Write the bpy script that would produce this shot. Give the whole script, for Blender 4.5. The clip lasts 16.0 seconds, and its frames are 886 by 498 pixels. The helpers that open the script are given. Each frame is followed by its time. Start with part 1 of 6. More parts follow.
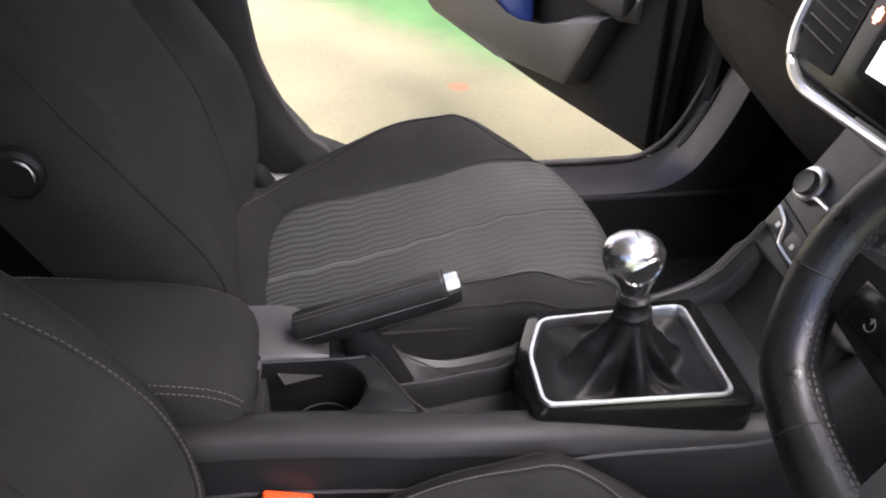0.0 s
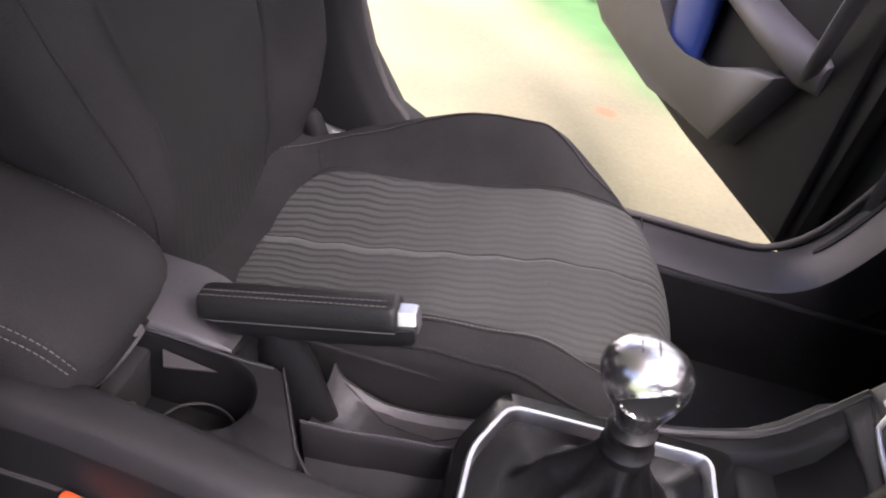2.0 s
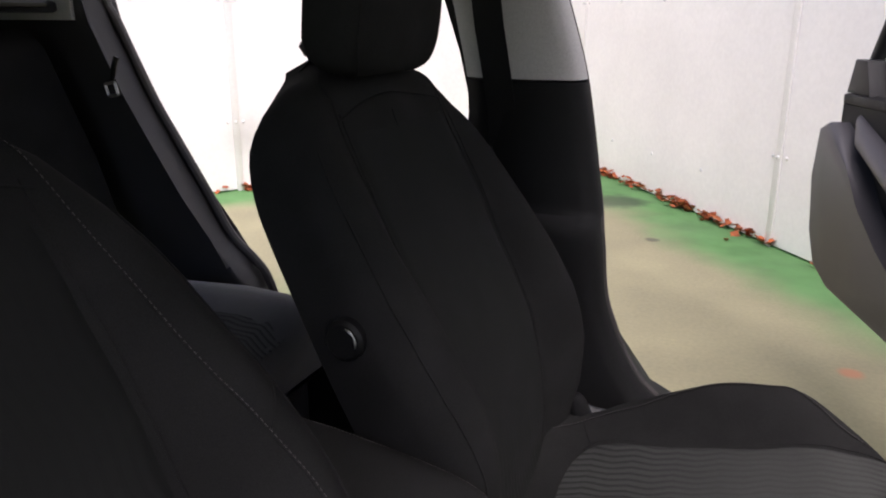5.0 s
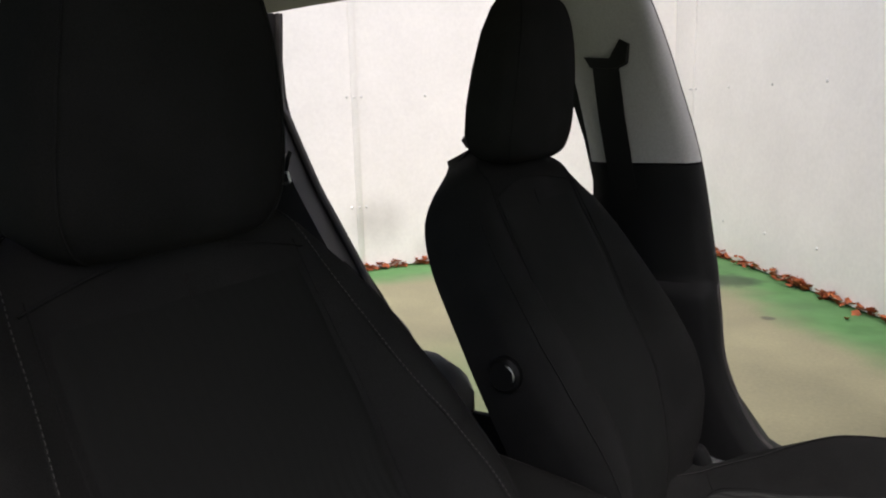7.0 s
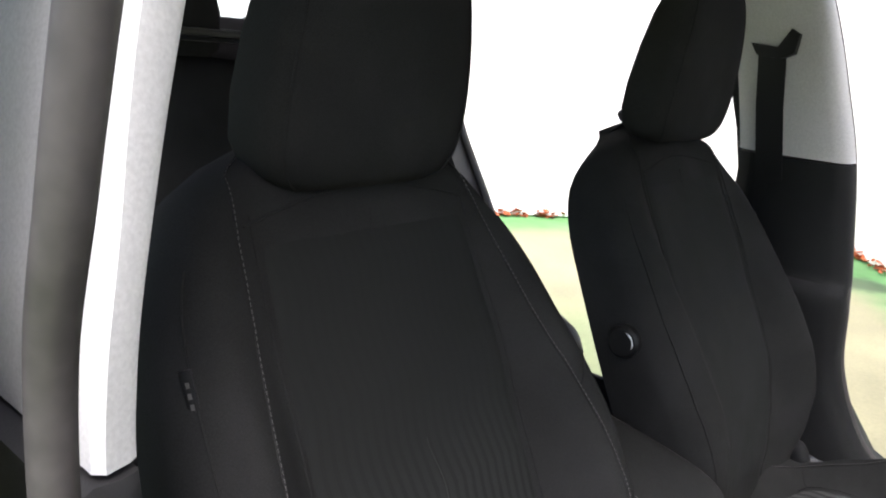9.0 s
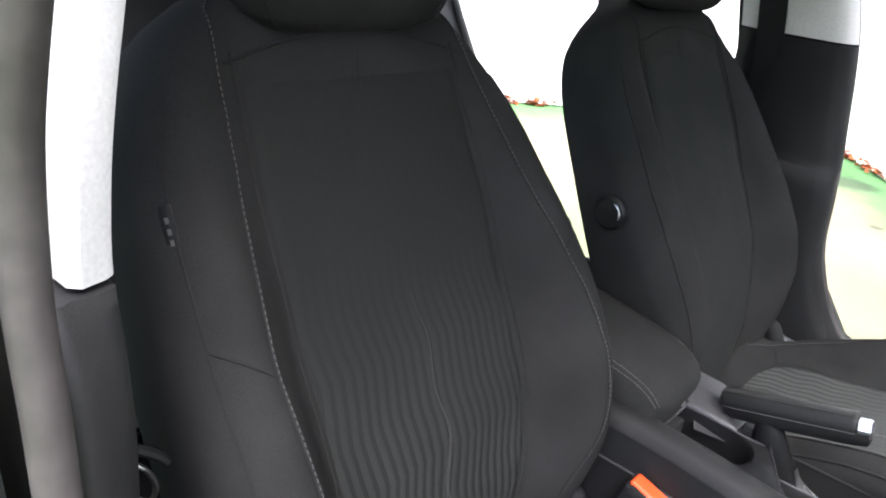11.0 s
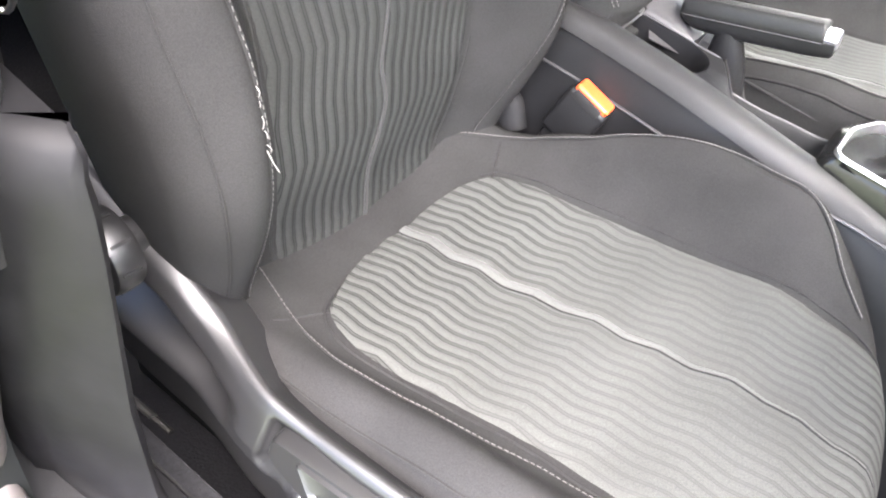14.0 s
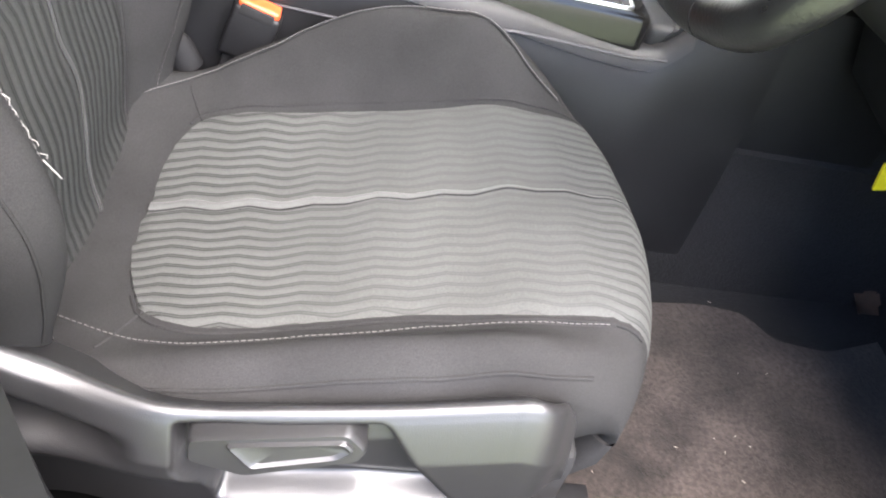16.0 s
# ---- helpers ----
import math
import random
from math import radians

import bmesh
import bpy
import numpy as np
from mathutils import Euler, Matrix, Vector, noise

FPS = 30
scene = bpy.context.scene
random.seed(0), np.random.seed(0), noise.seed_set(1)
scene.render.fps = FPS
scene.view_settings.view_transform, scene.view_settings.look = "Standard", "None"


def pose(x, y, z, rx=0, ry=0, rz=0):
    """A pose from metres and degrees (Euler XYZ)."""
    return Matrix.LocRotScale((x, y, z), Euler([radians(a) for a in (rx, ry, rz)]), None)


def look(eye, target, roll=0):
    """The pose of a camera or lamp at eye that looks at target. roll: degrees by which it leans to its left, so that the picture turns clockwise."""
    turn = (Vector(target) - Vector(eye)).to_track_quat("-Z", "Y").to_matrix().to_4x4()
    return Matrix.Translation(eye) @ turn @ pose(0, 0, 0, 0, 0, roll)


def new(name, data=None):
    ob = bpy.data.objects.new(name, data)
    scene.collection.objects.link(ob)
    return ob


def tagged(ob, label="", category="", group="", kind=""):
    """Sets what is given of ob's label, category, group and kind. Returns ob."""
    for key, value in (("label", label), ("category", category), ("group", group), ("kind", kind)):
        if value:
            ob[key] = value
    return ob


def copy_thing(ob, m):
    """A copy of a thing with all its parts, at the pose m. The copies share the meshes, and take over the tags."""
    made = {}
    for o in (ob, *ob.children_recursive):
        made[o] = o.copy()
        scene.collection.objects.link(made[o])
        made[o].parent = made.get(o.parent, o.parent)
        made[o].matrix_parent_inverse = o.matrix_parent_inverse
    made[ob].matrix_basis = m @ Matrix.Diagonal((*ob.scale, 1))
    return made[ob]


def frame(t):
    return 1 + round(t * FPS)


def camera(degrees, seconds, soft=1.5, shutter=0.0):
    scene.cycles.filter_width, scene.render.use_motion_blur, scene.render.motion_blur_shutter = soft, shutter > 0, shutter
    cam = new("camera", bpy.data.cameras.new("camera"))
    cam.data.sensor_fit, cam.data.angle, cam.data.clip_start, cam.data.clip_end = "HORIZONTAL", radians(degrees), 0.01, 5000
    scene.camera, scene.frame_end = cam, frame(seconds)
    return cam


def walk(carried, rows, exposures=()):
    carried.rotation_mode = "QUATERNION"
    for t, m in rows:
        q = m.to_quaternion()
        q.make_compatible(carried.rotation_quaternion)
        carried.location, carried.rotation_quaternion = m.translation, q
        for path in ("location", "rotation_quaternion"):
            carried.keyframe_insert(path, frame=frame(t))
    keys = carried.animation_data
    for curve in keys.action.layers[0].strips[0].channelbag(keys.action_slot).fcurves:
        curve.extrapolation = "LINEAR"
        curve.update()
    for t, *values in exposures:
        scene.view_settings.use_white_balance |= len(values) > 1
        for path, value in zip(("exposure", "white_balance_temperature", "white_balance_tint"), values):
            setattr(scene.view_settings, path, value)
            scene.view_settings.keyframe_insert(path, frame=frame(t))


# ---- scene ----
cam = camera(60.4, 16.0, soft=2.0)
PATH = [
    (0, (0.103, -0.589, 1.176), (0.381, 1.022, 0.024), 1.9),
    (0.5, (0.154, -0.521, 1.159), (0.344, 1.094, -0.005), 4.5),
    (1, (0.214, -0.44, 1.112), (0.165, 1.175, -0.066), 6.0),
    (1.5, (0.242, -0.408, 1.081), (0.237, 1.178, -0.137), 14.9),
    (2, (0.248, -0.406, 1.082), (0.206, 1.208, -0.099), 15.0),
    (2.5, (0.238, -0.428, 1.088), (0.103, 1.201, -0.065), 14.2),
    (3, (0.222, -0.453, 1.104), (-0.104, 1.199, 0.025), 10.5),
    (3.5, (0.208, -0.486, 1.135), (-0.285, 1.192, 0.165), 5.6),
    (4, (0.205, -0.517, 1.161), (-0.4, 1.183, 0.298), 2.7),
    (4.2, (0.209, -0.53, 1.164), (-0.433, 1.185, 0.359), 1.8),
    (6.3, (0.251, -0.761, 1.184), (-0.571, 1.019, 0.792), -1.2),
    (6.5, (0.252, -0.763, 1.184), (-0.606, 1.0, 0.79), -1.3),
    (7, (0.264, -0.843, 1.19), (-0.736, 0.85, 0.824), -1.6),
    (7.5, (0.27, -0.896, 1.203), (-0.825, 0.732, 0.816), -0.7),
    (8, (0.271, -0.933, 1.22), (-0.932, 0.606, 0.788), 2.4),
    (8.2, (0.271, -0.937, 1.224), (-0.946, 0.592, 0.8), 3.5),
    (10.3, (0.281, -0.934, 1.186), (-0.847, 0.548, 0.456), 7.5),
    (10.5, (0.271, -0.934, 1.179), (-0.838, 0.552, 0.429), 8.0),
    (11, (0.274, -0.931, 1.178), (-0.835, 0.54, 0.4), 7.9),
    (11.5, (0.273, -0.932, 1.167), (-0.808, 0.53, 0.333), 8.4),
    (12, (0.268, -0.93, 1.144), (-0.751, 0.503, 0.191), 9.6),
    (12.5, (0.263, -0.924, 1.113), (-0.674, 0.466, 0.022), 11.0),
    (13, (0.255, -0.922, 1.082), (-0.578, 0.458, -0.102), 13.6),
    (13.5, (0.257, -0.921, 1.052), (-0.457, 0.439, -0.229), 16.1),
    (14, (0.252, -0.904, 1.02), (-0.306, 0.411, -0.379), 18.8),
    (14.5, (0.253, -0.881, 0.993), (-0.182, 0.407, -0.474), 21.5),
    (15, (0.199, -0.89, 0.989), (0.043, 0.457, -0.482), 21.2),
    (15.5, (0.139, -0.927, 0.993), (0.281, 0.432, -0.467), 21.9),
    (16, (0.141, -0.981, 0.99), (0.468, 0.473, -0.343), 15.7),
]
# seconds, stops, white balance and tint: the clip's camera opens and closes on the way
EXPOSURE = [(0, 1.82, 6550, 26), (2.0, 2.0, 6600, 33), (3.0, 1.92, 6550, 35), (4.2, 1.5, 6400, 30), (5.6, 0.12, 6700, 23), (6.6, 0.15, 6700, 20), (7.4, 0.32, 6650, 17), (8.2, 1.2, 6500, 17), (8.6, 1.4, 6450, 17), (10.3, 1.9, 6300, 16), (11.2, 2.35, 6250, 16), (12.0, 3.42, 6250, 16), (12.6, 3.52, 6500, 16), (13.5, 3.52, 6550, 16), (14.0, 3.8, 6600, 16), (15.0, 3.65, 6600, 16), (16, 3.36, 6600, 16)]
walk(cam, [(t, look(eye, target, roll)) for t, eye, target, roll in PATH], EXPOSURE)

# ---- world and light ----
world = bpy.data.worlds.new("sky")
scene.world = world
world.use_nodes = True
_n = world.node_tree.nodes
_sky = _n.new("ShaderNodeTexSky")
_sky.sky_type = 'NISHITA'
_sky.sun_disc = False
_sky.sun_elevation = radians(62)
_sky.sun_rotation = radians(149)
_sky.air_density, _sky.dust_density, _sky.ozone_density = 1.0, 1.5, 1.5
_n["Background"].inputs[1].default_value = 0.12
world.node_tree.links.new(_sky.outputs[0], _n["Background"].inputs[0])
sun = new("sun", bpy.data.lights.new("sun", "SUN"))
sun.data.energy, sun.data.angle, sun.data.color = 3.6, radians(65), (1.0, 0.96, 0.92)
sun.matrix_world = look((1.3, -2.2, 4.8), (0, 0, 0))

# ---- materials ----
def material(name, color, rough=0.5, metal=0.0, bump=0.0, bump_scale=200.0, vary=0.15, vary_scale=6.0,
             grain=0.1, grain_scale=300.0, coat=0.0, sheen=0.0, spec=0.5):
    """A surface with variation at two scales (broad stains, fine grain) and fine relief."""
    m = bpy.data.materials.new(name)
    m.use_nodes = True
    nt = m.node_tree
    b = nt.nodes["Principled BSDF"]
    b.inputs["Roughness"].default_value = rough
    b.inputs["Metallic"].default_value = metal
    b.inputs["Coat Weight"].default_value = coat
    b.inputs["Sheen Weight"].default_value = sheen
    b.inputs["Specular IOR Level"].default_value = spec
    tc = nt.nodes.new("ShaderNodeTexCoord")

    def noise_node(scale, detail=3.0):
        n = nt.nodes.new("ShaderNodeTexNoise")
        n.inputs["Scale"].default_value = scale
        n.inputs["Detail"].default_value = detail
        nt.links.new(tc.outputs["Object"], n.inputs["Vector"])
        return n
    broad, fine = noise_node(vary_scale), noise_node(grain_scale, 2.0)

    def spread(n, amount):
        r = nt.nodes.new("ShaderNodeMapRange")
        r.inputs[1].default_value, r.inputs[2].default_value = 0.25, 0.75
        r.inputs[3].default_value, r.inputs[4].default_value = 1 - amount, 1 + amount
        nt.links.new(n.outputs[0], r.inputs[0])
        return r
    a, c = spread(broad, vary), spread(fine, grain)
    mul = nt.nodes.new("ShaderNodeMath")
    mul.operation = 'MULTIPLY'
    nt.links.new(a.outputs[0], mul.inputs[0])
    nt.links.new(c.outputs[0], mul.inputs[1])
    mix = nt.nodes.new("ShaderNodeMix")
    mix.data_type, mix.blend_type = 'RGBA', 'MULTIPLY'
    mix.inputs[0].default_value = 1.0
    mix.inputs[6].default_value = (*color, 1)
    nt.links.new(mul.outputs[0], mix.inputs[7])
    nt.links.new(mix.outputs[2], b.inputs["Base Color"])
    rr = spread(broad, min(0.25, vary))
    rm = nt.nodes.new("ShaderNodeMath")
    rm.operation = 'MULTIPLY'
    rm.inputs[1].default_value = rough
    nt.links.new(rr.outputs[0], rm.inputs[0])
    nt.links.new(rm.outputs[0], b.inputs["Roughness"])
    if bump:
        bn = nt.nodes.new("ShaderNodeBump")
        bn.inputs["Strength"].default_value = bump
        bn.inputs["Distance"].default_value = 0.001
        f2 = noise_node(bump_scale, 2.0)
        nt.links.new(f2.outputs[0], bn.inputs["Height"])
        nt.links.new(bn.outputs[0], b.inputs["Normal"])
    m["tint"] = mix.name
    return m


def striped(name, along, dark, light, fading, period=0.0142, calm=0.72):
    """Ribbed seat cloth: wavy pale ribs between dark lines. along: 0, ribs run along x (cushion); 2, along z (backrest)."""
    m = material(name, light, 0.95, bump=0.35, bump_scale=900, sheen=0.0, spec=0.05, grain=0.18, grain_scale=700, vary=0.12, vary_scale=9)
    nt = m.node_tree
    b = nt.nodes["Principled BSDF"]
    tc = nt.nodes.new("ShaderNodeTexCoord")
    sep = nt.nodes.new("ShaderNodeSeparateXYZ")
    nt.links.new(tc.outputs["Object"], sep.inputs[0])
    run = sep.outputs[along]
    across = sep.outputs[1]

    def math_node(op, a, c=None, d=None):
        n = nt.nodes.new("ShaderNodeMath")
        n.operation = op
        for i, v in enumerate((a, c, d)):
            if v is None:
                continue
            if isinstance(v, (int, float)):
                n.inputs[i].default_value = v
            else:
                nt.links.new(v, n.inputs[i])
        return n.outputs[0]
    # the ribs step sideways every 9 cm, in a soft zigzag
    half = 0.033 if along == 0 else 0.055
    tri = math_node('PINGPONG', math_node('ADD', run, 0.99), half)
    soft_tri = math_node('SMOOTH_MIN', tri, half * 0.9, half * 0.2)
    noi = nt.nodes.new("ShaderNodeTexNoise")
    noi.inputs["Scale"].default_value = 14
    noi.inputs["Detail"].default_value = 1.0
    nt.links.new(tc.outputs["Object"], noi.inputs["Vector"])
    shift = math_node('MULTIPLY_ADD', soft_tri, 0.19 if along == 0 else 0.16, math_node('MULTIPLY', noi.outputs[0], 0.004))
    phase = math_node('MULTIPLY', math_node('ADD', across, shift), 2 * math.pi / period)
    # two thin dark lines side by side between the pale ribs
    both = math_node('MULTIPLY_ADD', math_node('SINE', phase), 0.5, 0.5)
    ramp = nt.nodes.new("ShaderNodeValToRGB")
    cr = ramp.color_ramp
    cr.elements[0].position, cr.elements[0].color = 0.0, (0.5, 0.5, 0.5, 1)
    cr.elements[1].position, cr.elements[1].color = 0.75, (1, 1, 1, 1)
    for at, v in ((0.04, 0.55), (0.10, 0.0), (0.17, 0.1), (0.27, 0.85)):
        cr.elements.new(at).color = (v, v, v, 1)
    nt.links.new(both, ramp.inputs[0])
    # rib contrast fades along the panel, and returns near the cushion's front
    fade = nt.nodes.new("ShaderNodeMapRange")
    fade.interpolation_type = 'SMOOTHSTEP'
    fade.inputs[1].default_value, fade.inputs[2].default_value, fade.inputs[3].default_value, fade.inputs[4].default_value = fading
    # noise makes the line of the fade uneven
    worn = nt.nodes.new("ShaderNodeTexNoise")
    worn.inputs["Scale"].default_value = 5
    nt.links.new(tc.outputs["Object"], worn.inputs["Vector"])
    nt.links.new(math_node('MULTIPLY_ADD', math_node('SUBTRACT', worn.outputs[0], 0.5), 0.16, run), fade.inputs[0])
    again = nt.nodes.new("ShaderNodeMapRange")
    again.interpolation_type = 'SMOOTHSTEP'
    again.inputs[1].default_value, again.inputs[2].default_value = (0.36, 0.46) if along == 0 else (5, 6)
    again.inputs[4].default_value = 0.7
    nt.links.new(run, again.inputs[0])
    strong = math_node('MAXIMUM', fade.outputs[0], again.outputs[0])
    tint = nt.nodes[m["tint"]]
    mix = nt.nodes.new("ShaderNodeMix")
    mix.data_type = 'RGBA'
    even = nt.nodes.new("ShaderNodeMix")
    even.data_type = 'RGBA'
    even.inputs[6].default_value = (*[(1 - calm) * p + calm * q for p, q in zip(dark, light)], 1)
    even.inputs[7].default_value = (*dark, 1)
    nt.links.new(strong, even.inputs[0])
    nt.links.new(even.outputs[2], mix.inputs[6])
    pale = nt.nodes.new("ShaderNodeMix")
    pale.data_type = 'RGBA'
    pale.inputs[6].default_value = even.inputs[6].default_value
    nt.links.new(tint.outputs[2], pale.inputs[7])
    nt.links.new(math_node('MAXIMUM', strong, 1.0 if along == 0 else 0.0), pale.inputs[0])
    nt.links.new(pale.outputs[2], mix.inputs[7])
    nt.links.new(ramp.outputs[0], mix.inputs[0])
    nt.links.new(mix.outputs[2], b.inputs["Base Color"])
    bump = nt.nodes.new("ShaderNodeBump")
    nt.links.new(math_node('MULTIPLY', strong, 0.4), bump.inputs["Strength"])
    bump.inputs["Distance"].default_value = 0.0015
    nt.links.new(both, bump.inputs["Height"])
    for l in list(b.inputs["Normal"].links):
        nt.links.new(l.from_socket, bump.inputs["Normal"])
    nt.links.new(bump.outputs[0], b.inputs["Normal"])
    return m


CLOTH = material("charcoal_cloth", (0.0225, 0.0222, 0.0220), 0.95, bump=0.35, bump_scale=1000, sheen=0.0, spec=0.04, vary=0.24, vary_scale=9, grain=0.22, grain_scale=800)
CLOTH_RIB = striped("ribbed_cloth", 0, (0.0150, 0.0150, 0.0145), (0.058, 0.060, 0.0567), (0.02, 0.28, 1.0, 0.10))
# the cushion's ribbed cloth again, with the backrest's shade put into darker tones
CLOTH_RIB_BACK = striped("shaded_ribbed_cloth_back", 2, (0.0095, 0.0095, 0.0095), (0.033, 0.0339, 0.0325), (0.54, 0.90, 1.0, 0.05), calm=0.42)
CLOTH_RIB_FAINT = striped("faint_ribbed_cloth_back", 2, (0.0160, 0.0160, 0.0160), (0.0265, 0.0270, 0.0262), (0.30, 0.62, 1.0, 0.05), calm=0.75)
PIPING = material("piping_cloth", (0.060, 0.0615, 0.0585), 0.85, bump=0.4, bump_scale=900, sheen=0.1, spec=0.25)
# same piping, toned down: the backrest's shade is in this colour
PIPING_BACK = material("shaded_back_piping_cloth", (0.027, 0.028, 0.0268), 0.85, bump=0.4, bump_scale=900, sheen=0.05, spec=0.2)
THREAD = material("grey_thread", (0.085, 0.083, 0.079), 0.8)
WHITE_THREAD = material("white_thread", (0.26, 0.25, 0.235), 0.8)
RIM_LEATHER = material("polished_leather", (0.009, 0.009, 0.009), 0.33, bump=0.35, bump_scale=380, vary=0.25, vary_scale=25, spec=0.7)
LEATHER = material("black_leather", (0.010, 0.010, 0.010), 0.45, bump=0.35, bump_scale=420, vary=0.2, spec=0.35)
RAIL_LIT = material("lit_rail_plastic", (0.013, 0.0128, 0.013), 0.52, bump=0.2, bump_scale=900, vary=0.2, vary_scale=9, spec=0.35)
GAITER = material("gaiter_leather", (0.0055, 0.0055, 0.0057), 0.42, bump=0.4, bump_scale=420, vary=0.25, vary_scale=20, spec=0.22)
PLASTIC = material("black_grained_plastic", (0.008, 0.008, 0.0085), 0.48, bump=0.12, bump_scale=900, vary=0.18, vary_scale=9, spec=0.28)
PLASTIC_GREY = material("dark_grey_plastic", (0.030, 0.029, 0.030), 0.42, bump=0.12, bump_scale=900, vary=0.15)
# also the paler, lit tone of the driver's lower pillar trim
PLASTIC_DASH = material("grained_dash_plastic", (0.015, 0.0148, 0.0152), 0.58, bump=0.3, bump_scale=650, vary=0.2, spec=0.35)
PLASTIC_SOFT = material("soft_black_plastic", (0.0075, 0.0075, 0.008), 0.65, bump=0.25, bump_scale=700, vary=0.2, spec=0.25)
GLOSS = material("piano_black", (0.006, 0.006, 0.006), 0.17, vary=0.1, grain=0.02, spec=0.4)
CHROME = material("satin_chrome", (0.80, 0.80, 0.81), 0.33, 1.0, vary=0.06, grain=0.03)
KNOB_METAL = material("brushed_knob_metal", (0.68, 0.68, 0.69), 0.24, 1.0, vary=0.08, grain=0.03)
BRIGHT = material("polished_chrome", (0.85, 0.85, 0.86), 0.09, 1.0, vary=0.05, grain=0.02)
# seat cloth made paler and sheeny; light from the rear windows is put in
CLOTH_BENCH_LIT = material("lit_bench_cloth", (0.028, 0.0275, 0.028), 0.85, bump=0.35, bump_scale=900, sheen=0.45, spec=0.2, vary=0.2, grain=0.25, grain_scale=650)
PANEL_GREY = material("satin_grey_panel", (0.055, 0.054, 0.055), 0.40, bump=0.12, bump_scale=900, vary=0.15)
RUBBER = material("grey_rubber", (0.05, 0.046, 0.045), 0.6, bump=0.2, bump_scale=300, vary=0.3, vary_scale=12)
TRIM_LIGHT = material("light_grey_trim", (0.54, 0.535, 0.525), 0.75, bump=0.12, bump_scale=900, vary=0.05)
DOOR_GREY = material("door_grey_plastic", (0.051, 0.050, 0.054), 0.46, bump=0.3, bump_scale=700, vary=0.12)
PAINT = material("dark_car_paint", (0.010, 0.011, 0.011), 0.5, spec=0.2, vary=0.1, grain=0.05)
CARPET = material("brown_grey_carpet", (0.027, 0.0215, 0.019), 0.95, bump=1.0, bump_scale=350, vary=0.75, vary_scale=11, grain=0.45, grain_scale=160, sheen=0.2, spec=0.1)
CARPET_DARK = material("black_carpet", (0.0095, 0.0095, 0.0105), 0.95, bump=1.0, bump_scale=350, vary=0.3, grain=0.4, sheen=0.1, spec=0.1)
ORANGE = material("orange_plastic", (0.85, 0.085, 0.02), 0.4, vary=0.08)
BLUE = material("blue_card", (0.012, 0.035, 0.17), 0.45, vary=0.15)
BLUE_PALE = material("pale_blue_card", (0.16, 0.24, 0.42), 0.5)
PAPER = material("white_paper", (0.75, 0.77, 0.8), 0.6, vary=0.06)
YELLOW = material("yellow_plastic", (0.75, 0.62, 0.02), 0.4)
LEAF = material("dead_leaf", (0.32, 0.085, 0.025), 0.75, bump=0.5, bump_scale=200, vary=0.5, vary_scale=14, grain=0.3, grain_scale=90)
TRIM_BLACK = material("satin_black_trim", (0.010, 0.0098, 0.010), 0.42, bump=0.15, bump_scale=900, vary=0.15, spec=0.8)
VINYL = material("scuffed_vinyl", (0.0062, 0.0060, 0.0066), 0.62, bump=0.4, bump_scale=60, spec=0.2, vary=0.18, vary_scale=14, grain=0.15, grain_scale=60)
# pinkish grey of the driver's flange and seal, paler than the other seal
FLANGE = material("pinkish_grey_flange", (0.060, 0.053, 0.051), 0.6, bump=0.2, bump_scale=90, vary=0.3, vary_scale=10, grain=0.2, grain_scale=70)
LINT = material("pale_lint", (0.28, 0.25, 0.22), 0.9)
STEEL = material("bare_steel", (0.55, 0.54, 0.52), 0.3, 1.0)
# near-black for joints, and for shade painted into slots, recesses and voids
DARK = material("joint_and_shade_black", (0.006, 0.006, 0.006), 0.8)
GALV = material("painted_bolt", (0.72, 0.71, 0.69), 0.45)


def glass_material():
    m = bpy.data.materials.new("window_glass")
    m.use_nodes = True
    b = m.node_tree.nodes["Principled BSDF"]
    b.inputs["Base Color"].default_value = (0.85, 0.92, 0.9, 1)
    b.inputs["Roughness"].default_value = 0.02
    b.inputs["Transmission Weight"].default_value = 1.0
    b.inputs["IOR"].default_value = 1.45
    return m


GLASS = glass_material()


